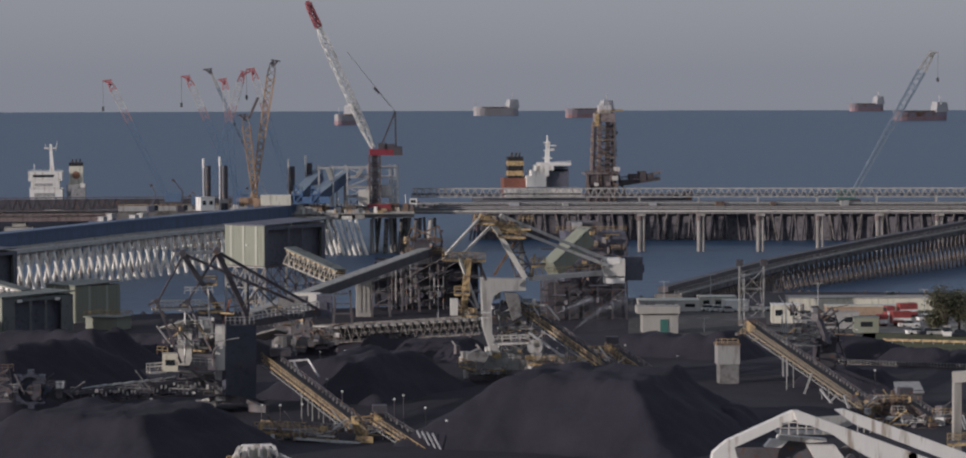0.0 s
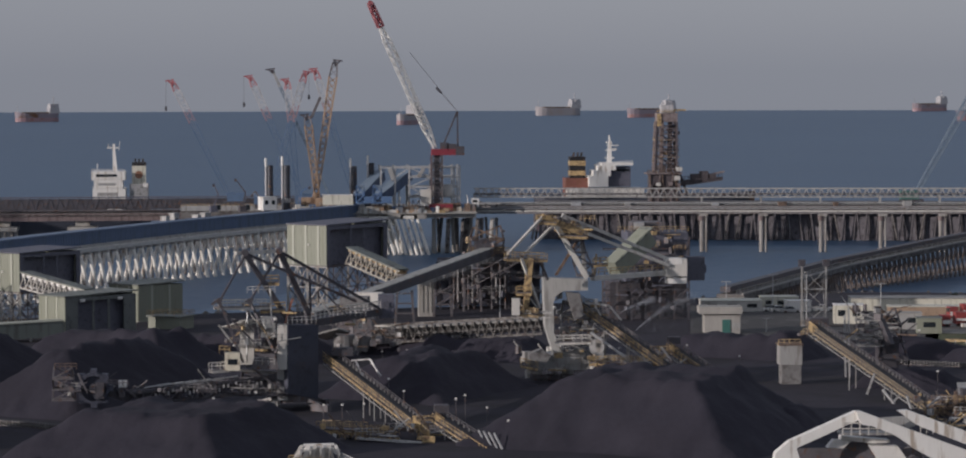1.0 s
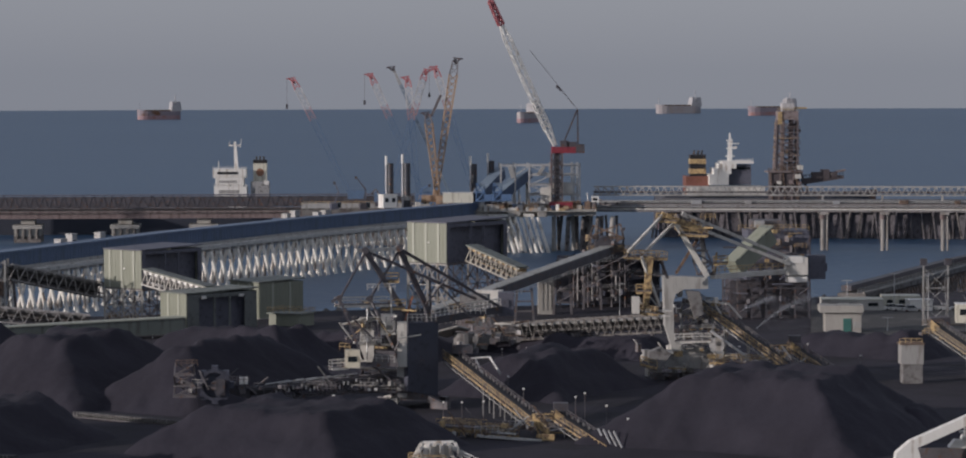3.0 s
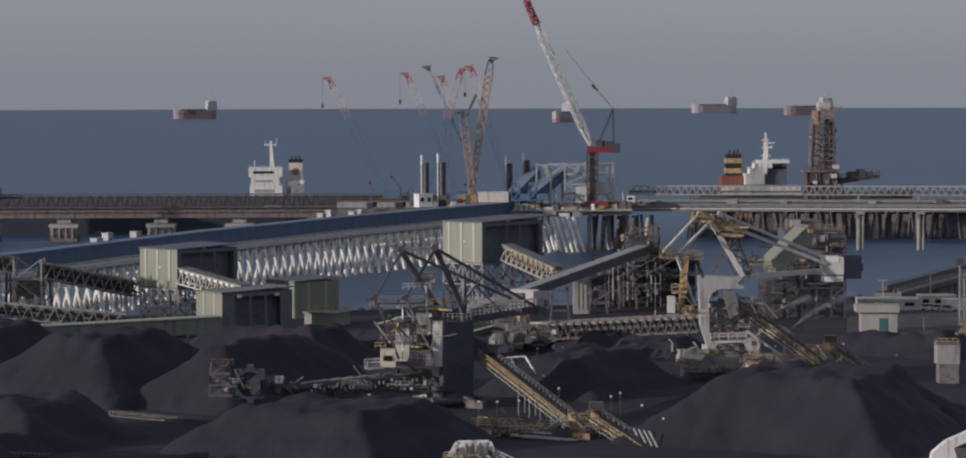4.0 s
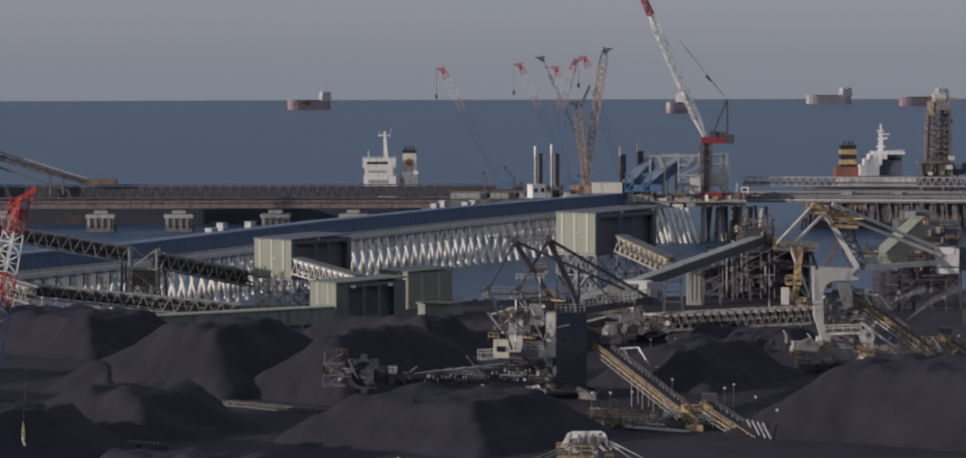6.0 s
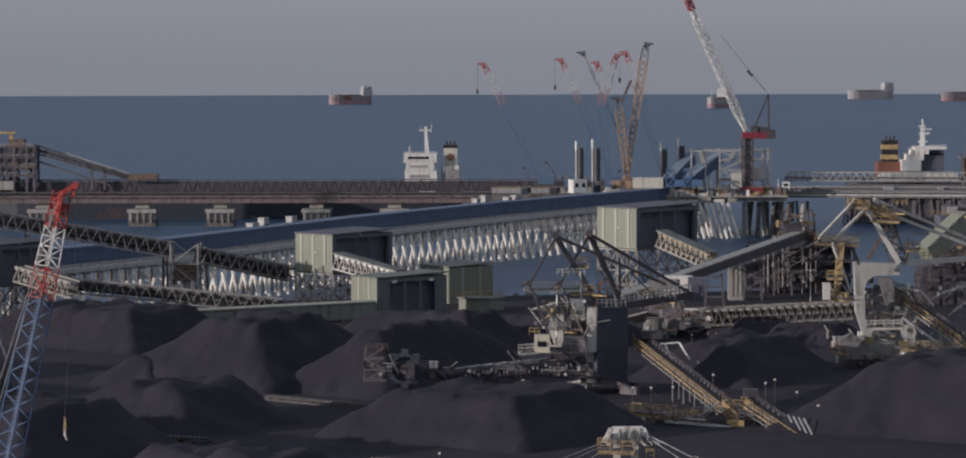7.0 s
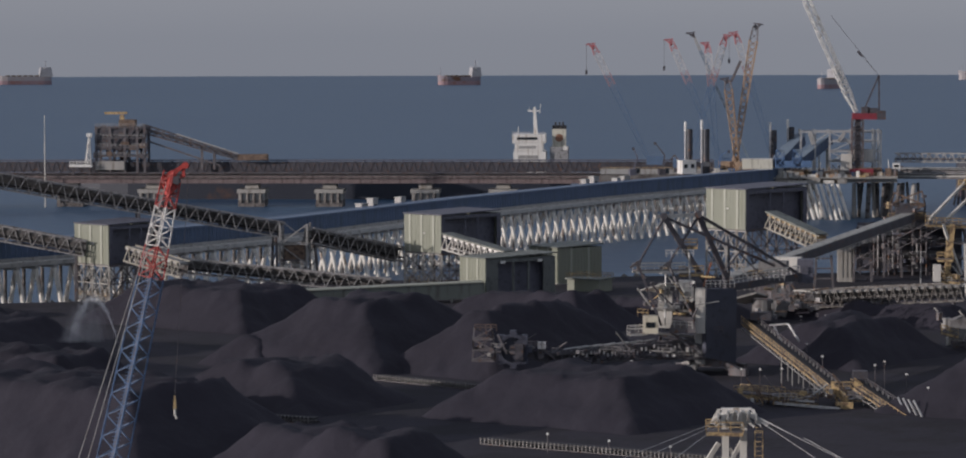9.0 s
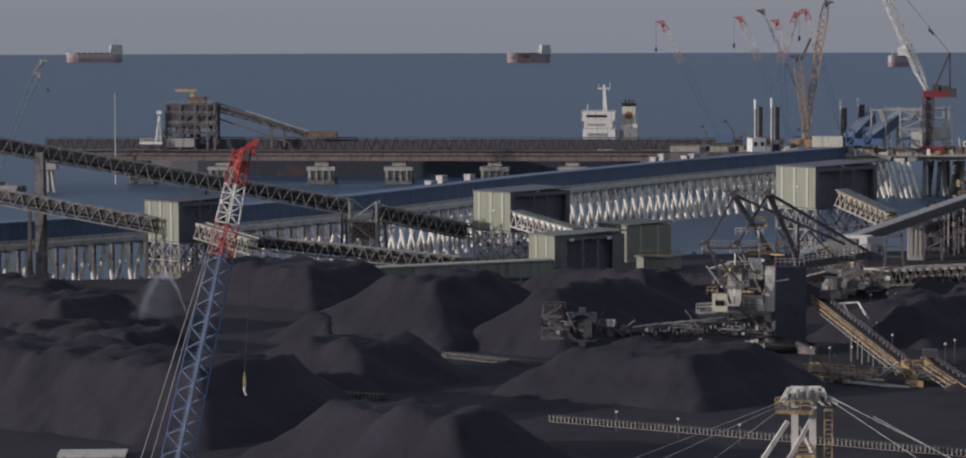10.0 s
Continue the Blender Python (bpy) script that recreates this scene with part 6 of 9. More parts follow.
def stay_mast():
    """The white stay mast with a railed head and cables."""
    b = Vector((8.9, 356.0, 9.0))
    top = 18.1
    t = thing("stay_mast", (b.x, b.y, YARD), "white stay mast with a yellow-railed head and cables", "mast")
    for dx in (-1.15, 1.0):
        part("post", Geo().beam((b.x + dx * 0.9, b.y, YARD), (b.x + dx, b.y, top), 0.85, 0.8), DIRTY_WHITE, t)
    part("diagonal", Geo().beam((b.x - 6.2, b.y - 1, YARD + 2), (b.x - 1.9, b.y, top - 3.6), 0.5), DIRTY_WHITE, t)
    part("diagonal", Geo().beam((b.x - 3.0, b.y - 1, YARD + 2), (b.x + 0.9, b.y, top - 3.2), 0.45), DIRTY_WHITE, t)
    part("diagonal", Geo().beam((b.x + 1.9, b.y - 1, YARD + 3), (b.x - 0.6, b.y, top - 4.2), 0.3), DIRTY_WHITE, t)
    part("head", Geo().box((b.x, b.y - 0.2, top - 1.3), (2.6, 1.6, 1.5)), DIRTY_WHITE, t, "white sheave head")
    part("head_cap", Geo().beam((b.x - 1.7, b.y - 1.2, top + 0.55), (b.x + 1.9, b.y - 1.2, top + 0.6), 0.5, 0.22), WHITE, t)
    for i in range(6):
        x = b.x - 1.9 + i * 0.78
        part("gusset", Geo().plate([(x - 0.2, b.y - 1.2, top + 0.5), (x + 0.2, b.y - 1.2, top + 0.55), (x + 0.75 * (i - 2.5) * 0.4 + 0.3, b.y - 1.2, top - 1.3 - 0.25 * (i % 2)), (x + 0.75 * (i - 2.5) * 0.4 - 0.3, b.y - 1.2, top - 1.1)], 0.3), WHITE if i % 2 else DIRTY_WHITE, t)
    for dx in (-2.1, -1.0, 0.2, 1.3, 2.3):
        part("sheave", Geo().tube((b.x + dx, b.y - 1.9, top - 0.2 - 0.12 * abs(dx)), (b.x + dx + 0.18, b.y - 1.9, top - 0.2 - 0.12 * abs(dx)), 0.6, 14), STEEL_GREY, t)
    for sx in (-1, 1):
        part("side_arm", Geo().beam((b.x + sx * 1.3, b.y - 1, top + 0.3), (b.x + sx * 2.7, b.y - 1.4, top - 0.8), 0.35, 0.4, w2=0.2, h2=0.2), WHITE, t)
        part("side_arm", Geo().beam((b.x + sx * 0.9, b.y - 1, top - 0.5), (b.x + sx * 2.2, b.y - 1.4, top - 1.5), 0.25), DIRTY_WHITE, t)
    part("arm", Geo().beam((b.x + 1.2, b.y - 1, top + 0.1), (b.x + 3.8, b.y - 1.5, top - 1.3), 0.35), DIRTY_WHITE, t)
    walkway(t, (5.5, 355.0, 16.1), (9.8, 355.0, 16.0), 2.4, YELLOW, 0.6)
    lad = Geo()
    rail(lad, (b.x + 2.3, b.y - 1, YARD), (b.x + 3.2, b.y - 1, YARD), top - YARD - 2, 0.9, 0.12)
    for i in range(20):
        lad.beam((b.x + 2.3, b.y - 1, YARD + i * 0.55), (b.x + 3.2, b.y - 1, YARD + i * 0.55), 0.08)
    part("ladder", lad, YELLOW, t)
    walkway(t, (7.9, 355.0, 10.7), (10.1, 355.0, 10.8), 1.6, YELLOW, 0.4)
    for p, q in (((6.7, 355.0, 17.1), (-11.9, 341.0, 11.6)), ((6.5, 355.0, 16.7), (-8.3, 339.0, 11.9)), ((7.0, 355.0, 16.7), (-2.2, 345.0, 11.1)), ((11.0, 355.0, 17.7), (21.9, 341.0, 11.9)), ((11.2, 355.0, 17.8), (25.7, 338.0, 12.4)), ((11.6, 354.0, 17.8), (14.9, 351.0, 16.4)), ((16.7, 351.0, 15.8), (28.0, 341.0, 10.7))):
        part("stay_cable", Geo().tube(p, q, 0.036, 6), GALV, t)
    return t


stay_mast()


def low_roof():
    c = Vector((-80.6, 380.0, 6.3))
    t = thing("site_cabin", (c.x, c.y, YARD), "flat white-roofed site cabin", "cabin")
    part("wall", Geo().box((c.x, c.y, YARD), (8, 5, c.z - YARD), 8), STEEL_GREY, t)
    part("roof", Geo().box((c.x, c.y, c.z), (8.6, 5.6, 0.3), 8), DIRTY_WHITE, t)


low_roof()


def crawler_crane():
    """The tall lattice crane nearest the camera: blue boom with red and white head."""
    y = 345.0
    a, b = Vector((-64.0, 345.0, 7.8)), Vector((-56.2, 350.0, 46.5))
    d = b - a
    foot = a - d * ((a.z - YARD - 2.5) / d.z)
    t = thing("crawler_crane", (foot.x, foot.y, YARD), "lattice boom crane, blue with a red and white head", "crane", "lattice cranes")
    stops = [(0.0, BLUE, "blue lattice boom"), (None, RED, ""), (None, WHITE, ""), (None, RED, "")]
    zs = [foot.z, 34.4, 38.0, 42.5, b.z]
    w = 3.4
    names = ("boom", "red_section", "white_section", "head_section")
    for i, (nm, mt) in enumerate(zip(names, (BLUE, RED, WHITE, RED))):
        k0, k1 = (zs[i] - foot.z) / (b.z - foot.z), (zs[i + 1] - foot.z) / (b.z - foot.z)
        p, q = foot.lerp(b, k0), foot.lerp(b, k1)
        wa, wb = (w * (1.0 if k < 0.45 else 1.0 - (k - 0.45) * 0.8) for k in (k0, k1))
        spin = Matrix.Rotation(radians(27), 4, d)
        ca = [p + spin @ (v - p) for v in ring(p, d, wa * 0.76, wa * 0.76)]
        cb = [q + spin @ (v - q) for v in ring(q, d, wb * 0.76, wb * 0.76)]
        section = part(nm, Geo().beam(ca[0], cb[0], 0.15), mt, t)
        for j in range(1, 4):
            part("chord", Geo().beam(ca[j], cb[j], 0.15), mt, section)
        bays = max(2, round((q - p).length / 1.25))
        part("lacing", Geo().lacing(ca, cb, bays, 0.085, rungs=i > 0), mt, section, kind="stuff")
        if i == 0:
            part("catwalk", Geo().beam(p, q, 0.75, 0.1), BLUE_DARK, section)
            step = mesh_of("rung", Geo().beam(Vector((-0.5, 0, 0)), Vector((0.5, 0, 0)), 0.07), BLUE)
            for j in range(1, 60):
                o = new("rung", step)
                o.parent = section
                o.matrix_local = Matrix.Translation(p.lerp(q, j / 60) - Vector((0, 0.3, 0)) - place_of(section))
    s = d.normalized().cross(UP).normalized()
    X, up = Vector((1, 0, 0)), d.normalized()
    head = part("head", Geo().beam(b - up * 2.6, b - up * 0.2, 1.2, 0.9, w2=0.9, h2=0.7), RED, t, "red sheave head")
    part("jib", Geo().beam(b - up * 0.4 - X * 0.3, b + X * 1.5 + UP * 0.9, 0.75, 0.6, w2=0.5, h2=0.45), RED, head)
    part("jib_sheave", Geo().tube(b + X * 1.5 + UP * 0.8 + Vector((0, -0.35, 0)), b + X * 1.5 + UP * 0.8 + Vector((0, 0.35, 0)), 0.4, 12), RED, head)
    part("stop", Geo().beam(b + X * 1.2 + UP * 0.6, b + X * 1.3 - UP * 0.6, 0.3, 0.35), RED, head)
    part("back_strut", Geo().beam(b - X * 1.1 - UP * 0.6, b + UP * 0.1, 0.35, 0.35), RED, head)
    part("back_strut", Geo().beam(b - X * 1.15 - UP * 0.4, b - X * 0.9 - UP * 2.6, 0.25, 0.3), RED, head)
    for k in (0.9, 1.7, 2.5):
        part("cross_tie", Geo().beam(b - up * k - X * 0.9, b - up * k + X * 0.9, 0.22, 0.3), RED, head)
    part("head_sheaves", Geo().tube(b + X * 0.5 - UP * 0.9 + Vector((0, -0.7, 0)), b + X * 0.5 - UP * 0.9 + Vector((0, -0.4, 0)), 0.5, 14), STEEL_BLACK, t)
    part("back_stay", Geo().tube((-56.8, 349.0, 45.2), (-67.4, 340.0, 9.2), 0.05, 6), STEEL_GREY, t)
    part("back_stay", Geo().tube((-56.8, 349.0, 45.2), (-66.1, 340.0, 9.3), 0.05, 6), STEEL_GREY, t)
    part("hoist_rope", Geo().tube(b + X * 1.9 + UP * 0.8, Vector((-56.2, 350.0, 20.0)) + UP * 0.6, 0.025, 5), STEEL_DARK, t)
    hb = Vector((-56.2, 350.0, 19.3))
    hk = part("hook_block", Geo().beam(hb + UP * 1.2, hb - UP * 0.3, 0.15, 0.15, w2=0.4, h2=0.35), YELLOW, t, "dull yellow hook block")
    hook = Geo().tube(hb - UP * 0.3, hb - UP * 1.0, 0.15, 8)
    hook.beam(hb - UP * 1.0, hb - UP * 1.5 + Vector((0.2, 0, 0)), 0.2)
    part("hook", hook, DIRTY_WHITE, hk)
    part("house", Geo().box((foot.x - 2, foot.y - 4, YARD + 1.4), (4, 8, 3)), RED, t)
    for sx in (-2.6, 2.6):
        part("crawler", Geo().box((foot.x + sx, foot.y - 2, YARD), (1.2, 9, 1.4)), STEEL_BLACK, t)
    return t


crawler_crane()


def yard_lamp(foot, h):
    f = Vector(foot)
    t = thing("yard_lamp", f, "small white-headed lamp beside a conveyor", "lamp", "yard lamps")
    part("post", Geo().tube(f, f + UP * h, 0.05, 6), STEEL_DARK, t)
    part("lamp_head", Geo().box(f + UP * h, (0.34, 0.3, 0.26)), WHITE, t)


for f, h in (((13.1, 485.1, 6.0), 3.0), ((16.0, 483.0, 6.0), 3.2), ((19.5, 484.3, 6.0), 3.2), ((25.2, 520.5, 6.0), 3.5), ((26.9, 503.0, 6.0), 3.2), ((34.1, 482.5, 6.0), 4.0), ((35.7, 484.1, 6.0), 4.4), ((38.0, 469.5, 6.0), 4.0), ((40.1, 455.8, 6.0), 3.5), ((83.8, 567.8, 6.0), 4.5), ((91.7, 555.0, 6.0), 3.5), ((120.4, 518.7, 6.0), 4.0), ((138.5, 613.3, 6.0), 3.0), ((110.9, 519.9, 6.0), 4.0), ((69.7, 557.8, 6.0), 5.0), ((66.6, 555.9, 6.0), 5.0), ((-15.0, 408.3, 6.0), 2.5), ((-6.6, 401.6, 6.0), 2.5), ((1.5, 396.3, 6.0), 2.5), ((31.6, 579.3, 6.0), 3), ((26.8, 577.5, 6.0), 3), ((36.4, 581.2, 6.0), 3)):
    yard_lamp(f, h)

# ---- berth head under construction ----


def berth_head():
    y = 1056.0
    x0, x1 = 17.8, 80.9
    z = 14.5
    t = thing("berth_platform", ((x0 + x1) / 2, y, 0), "concrete berth platform crowded with construction gear", "platform")
    part("deck", Geo().box(((x0 + x1) / 2, y + 18, z - 2.2), (x1 - x0, 62, 2.2)), CONCRETE, t)
    part("edge_beam", Geo().box(((x0 + x1) / 2 - 8, y - 13.3, z - 2.6), (x1 - x0 - 18, 0.6, 1.8)), CONCRETE, t)
    rng = random.Random(12)
    for i in range(7):
        x = 48.9 + i * 1.95
        part("support_post", Geo().tube((x, 1040, z - 2.6), (x + 4.2, 1037, -2), 0.55, 10), PILE_WHITE, t, "pale raking pile")
    for i in range(14):
        x = 66.5 + i * 1.7
        part("support_post", Geo().tube((x, 1046 + (i % 3) * 5, z - 2.6), (x + rng.uniform(-1.5, 1.5), 1046 + (i % 3) * 5, -2), rng.uniform(0.45, 0.9), 10), PILE_DARK if i % 4 else CONCRETE, t)
    for i in range(26):
        x = x0 + (x1 - x0) * (i + rng.random()) / 26
        w, h = rng.uniform(1.2, 4.5), rng.uniform(0.6, 2.0)
        part("precast_block", Geo().box((x, y - rng.uniform(6, 12), z), (w, 2.0, h), rng.uniform(-20, 20)), rng.choice((CONCRETE, DIRTY_WHITE, STEEL_GREY, DECK)), t)
    part("handrail", rail(Geo(), (x0, y - 12.8, z), (x1, y - 12.8, z), 1.1, 2.5, 0.1), YELLOW, t)
    for i in range(18):
        x = x0 + (x1 - x0) * rng.random()
        h = rng.uniform(1.5, 5.0)
        yy = y - rng.uniform(2, 11)
        part("formwork_frame", Geo().lacing(ring((x, yy, z), (0, 0, 1), 2.4, 2), ring((x, yy, z + h), (0, 0, 1), 2.2, 1.8), max(1, int(h / 2)), 0.2), rng.choice((GALV, STEEL_GREY, YELLOW, RUSTY, STEEL_DARK)), t, kind="stuff")
    for i in range(40):
        x = x0 + (x1 - x0) * rng.random()
        part("site_gear", Geo().box((x, y - rng.uniform(9, 12.5), z), (rng.uniform(0.6, 2.4), 1.2, rng.uniform(0.6, 2.8)), rng.uniform(-30, 30)), rng.choice((DIRTY_WHITE, GALV, YELLOW, STEEL_DARK, RUSTY, BLUE, STEEL_GREY, WHITE)), t)
    for i in range(16):
        x = x0 + 10 + (x1 - x0 - 12) * rng.random()
        h = rng.uniform(2.0, 5.5)
        yy = y - rng.uniform(4, 12)
        part("scaffold_pole", Geo().tube((x, yy, z), (x + rng.uniform(-0.6, 0.6), yy, z + h), 0.16, 6), rng.choice((GALV, YELLOW, DIRTY_WHITE, RUSTY)), t)
    for x, w, h, mt in ((31.5, 3.4, 1.5, DIRTY_WHITE), (36.0, 5.0, 1.0, CONCRETE), (41.5, 4.2, 1.2, CONCRETE), (47.0, 6.5, 1.0, DIRTY_WHITE), (52.6, 4.4, 1.6, CONCRETE), (57.6, 3.6, 1.1, DIRTY_WHITE), (62.0, 3.0, 1.5, CONCRETE)):
        part("deck_slab", Geo().box((x, y - 14.6, z - 2.4), (w, 2.6, h), rng.uniform(-8, 8)), mt, t, "pale precast deck slab")
    for i in range(20):
        x = 28 + 36 * rng.random()
        part("prop", Geo().beam((x, y - 13.6, z - 1.6), (x + rng.uniform(-1.6, 1.6), y - 12.6, z + rng.uniform(1.2, 3.4)), 0.32), rng.choice((RUSTY, YELLOW, DIRTY_WHITE, STEEL_DARK, TAN)), t)
    for i in range(44):
        x = 20 + 52 * rng.random()
        yy = y - rng.uniform(12.8, 15.5)
        w, h = rng.uniform(0.5, 2.2), rng.uniform(0.4, 2.2)
        if i % 3:
            part("site_gear", Geo().box((x, yy, z - 0.4), (w, 1.0, h), rng.uniform(-30, 30)), rng.choice((DIRTY_WHITE, CONCRETE, TAN, STEEL_GREY, GALV, YELLOW)), t)
        else:
            part("formwork_panel", Geo().plate([(x, yy, z - 0.4), (x + w * 1.6, yy, z - 0.4), (x + w * 1.6, yy + 0.8, z + h), (x, yy + 0.8, z + h)], 0.15), rng.choice((TAN, CONCRETE, DIRTY_WHITE)), t)
    part("site_walkway", Geo().box(((x0 + x1) / 2, y - 14.4, z - 0.7), (x1 - x0, 3.4, 0.3)), CONCRETE, t)
    part("container", Geo().box((68.8, y - 11.0, z), (8.0, 2.6, 2.4)), CRIMSON, t, "crimson container")
    for i in range(7):
        x = x0 + (x1 - x0) * (0.05 + 0.9 * rng.random())
        part("waler", Geo().beam((x, y - 13.8, z - 1.2 - rng.random()), (x + rng.uniform(4, 9), y - 13.8, z - 1.2 - rng.random()), 0.5, 0.6), rng.choice((CONCRETE, STEEL_DARK, RUSTY)), t)
    return z


HEAD_Z = berth_head()


def boxy(name, c, size, turn, mat, label, category, roof=None, windows=0, group=""):
    """A small cabin or container with ribs, a roof lip and windows."""
    c = Vector(c)
    t = thing(name, c, label, category, group)
    part("body", Geo().box(c, size, turn), mat, t)
    part("roof", Geo().box((c.x, c.y, c.z + size[2]), (size[0] + 0.3, size[1] + 0.3, 0.18), turn), roof or mat, t)
    q = Matrix.Rotation(radians(turn), 3, "Z")
    for i in range(windows):
        p = c + q @ Vector((size[0] * ((i + 0.5) / windows - 0.5), -size[1] / 2 - 0.03, size[2] * 0.45))
        part("window", Geo().box(p, (size[0] / windows * 0.5, 0.08, size[2] * 0.32), turn), GLASS_DARK, t)
    return t


def knuckle_crane(base, elbow, tip, mat, label):
    """A small deck crane: slewing house, arm and jib with a hanging hook."""
    b, e, q = Vector(base), Vector(elbow), Vector(tip)
    t = thing("deck_crane", (b.x, b.y, HEAD_Z), label, "crane", "deck cranes")
    part("house", Geo().box((b.x, b.y, HEAD_Z), (2.6, 2.4, max(1.2, b.z - HEAD_Z + 0.6)), 15), mat, t)
    part("cab", Geo().box((b.x + 1.7, b.y - 0.4, HEAD_Z + 0.6), (1.2, 1.4, 1.8), 15), GLASS_DARK, t)
    part("arm", Geo().beam(b, e, 0.7, 0.7, w2=0.45, h2=0.45), mat, t)
    part("jib", Geo().beam(e, q, 0.5, 0.5, w2=0.3, h2=0.3), mat, t)
    part("hook", Geo().box(q - UP * 0.9, (0.9, 0.7, 1.0)), STEEL_BLACK, t)
    return t


for base, elbow, tip, mat in (((1.0, 1050.0, 16.0), (1.9, 1050.0, 21.2), (-1.4, 1050.0, 25.8), STEEL_BLACK), ((9.2, 1048.0, 15.6), (5.3, 1048.0, 21.6), (4.2, 1048.0, 20.4), STEEL_DARK), ((-9.0, 1050.0, 16.0), (-7.4, 1050.0, 20.6), (-8.9, 1050.0, 24.0), BLUE_DARK), ((20.4, 1048.0, 16.0), (21.0, 1048.0, 21.4), (23.8, 1048.0, 23.0), BLUE)):
    knuckle_crane(base, elbow, tip, mat, "small dark deck crane with a folded jib")

CREAM = surface("cream sheet", (0.62, 0.6, 0.5), 0.6, 0, 0.06, 0.5, 4.0, (0.4, 0.38, 0.3), 0.2, 0.1, True)
p = Vector((33.4, 1043.0, 17.0))
boxy("site_office", p, (10.2, 4, 3.3), 0, CREAM, "long cream site office block on the berth", "site office", WHITE, 0)
p = Vector((9.4, 1046.0, 15.2))
boxy("barge_house", p, (5.0, 5, 4.4), 20, WHITE, "white deckhouse of a jack-up barge", "deckhouse", WHITE, 2)


LEG_DARK = surface("dark leg", (0.045, 0.05, 0.062), 0.5, 0.1, 0.3, 0.5, 3.0, RUST, 0.1, 0.1)


def spud_leg(at, dark_top, white_top, r=1.1):
    """A dark jack-up leg with a slim white pole standing beside it."""
    x, y = at
    t = thing("jack_up_leg", (x, y, HEAD_Z), "dark jack-up leg with a slim white pole beside it", "barge leg", "jack-up legs")
    part("leg", Geo().tube((x, y, HEAD_Z - 6), (x, y, dark_top), r, 16), LEG_DARK, t)
    part("collar", Geo().tube((x, y, HEAD_Z + 3.0), (x, y, HEAD_Z + 4.4), r * 1.25, 16), STEEL_GREY, t)
    part("guide_pole", Geo().tube((x - r - 0.3, y - 0.6, HEAD_Z), (x - r - 0.3, y - 0.6, white_top - 3.2), 0.33, 10), PALE_GREY, t, "slim white pole")
    part("pole_top", Geo().tube((x - r - 0.3, y - 0.6, white_top - 3.2), (x - r - 0.3, y - 0.6, white_top), 0.42, 10), WHITE, t)
    return t


spud_leg((10.4, 1052.0), 30.3, 32.8)
spud_leg((16.1, 1052.0), 30.3, 33.4, 1.2)
spud_leg((39.5, 1056.0), 29.8, 32.5, 1.0)
spud_leg((45.7, 1060.0), 30.8, 33.4, 1.0)


def steel_frame():
    y0, y1 = 1050.0, 1062.0
    xs = [48.5, 53.4, 58.3, 66.1, 73.8, 75.7]
    za, zb = HEAD_Z, 30.1
    t = thing("steel_frame", ((xs[0] + xs[-1]) / 2, 1056, za), "unfinished pale steel frame of a transfer station", "steel frame")
    for x in xs:
        for yy in (y0, y1):
            part("column", Geo().beam((x, yy, za), (x, yy, zb), 0.6), GALV, t)
    for k in (0.3, 0.52, 0.74, 0.95):
        z = za + (zb - za) * k
        for yy in (y0, y1):
            part("beam", Geo().beam((xs[0] if k > 0.9 else xs[2], yy, z), (xs[-1], yy, z), 0.4, 0.5), GALV, t)
    for a, b, k0, k1 in ((2, 3, 0.3, 0.52), (3, 2, 0.3, 0.52), (2, 3, 0.52, 0.74), (3, 2, 0.74, 0.95), (1, 2, 0.74, 0.95)):
        part("brace", Geo().beam((xs[a], y0 - 0.3, za + (zb - za) * k0), (xs[b], y0 - 0.3, za + (zb - za) * k1), 0.35), GALV, t)
    part("floor", Geo().box(((xs[2] + xs[4]) / 2, 1056, za + (zb - za) * 0.52), (xs[4] - xs[2], 12, 0.3)), STEEL_GREY, t)
    part("chute", Geo().beam((xs[0] + 3, y0, zb - 1), (xs[0] + 4.4, y0, zb - 5), 1.6, 1.5), STEEL_GREY, t)
    part("chute", Geo().beam((xs[2] + 5, y0 - 0.5, zb - 1), (xs[2] + 3, y0 - 0.5, zb - 4), 1.3, 1.2), STEEL_GREY, t)
    part("wall_panel", Geo().box(((xs[3] + xs[2]) / 2 + 2, y0 - 0.5, za + 2), (4.2, 0.3, 5.4)), DIRTY_WHITE, t)
    part("wall_panel", Geo().box((xs[4] - 4, y0 - 0.5, za + 5), (7, 0.3, 4.0)), DIRTY_WHITE, t)
    part("container", Geo().box((xs[4] - 3, y0 - 3, za), (10, 2.6, 2.7)), RUSTY, t, "rust-brown container")
    return t


steel_frame()


def blue_gallery(a, b, label="blue-clad sloping conveyor gallery on the berth"):
    a, b = Vector(a), Vector(b)
    t = thing("conveyor_gallery", a, label, "conveyor", "blue galleries")
    part("body", Geo().beam(a, b, 3.6, 3.4), BLUE_CLAD, t)
    part("roof", Geo().beam(a + UP * 1.9, b + UP * 1.9, 4.0, 0.3), BLUE_PALE, t, "bleached roof sheeting")
    part("side_rail", rail(Geo(), a + Vector((0, -2.2, -1.6)), b + Vector((0, -2.2, -1.6)), 1.1, 1.6, 0.1), GALV, t)
    for k in (0.3, 0.7, 0.95):
        p = a.lerp(b, k)
        part("leg", Geo().beam((p.x, p.y, HEAD_Z), p, 0.5), GALV, t)
    return t


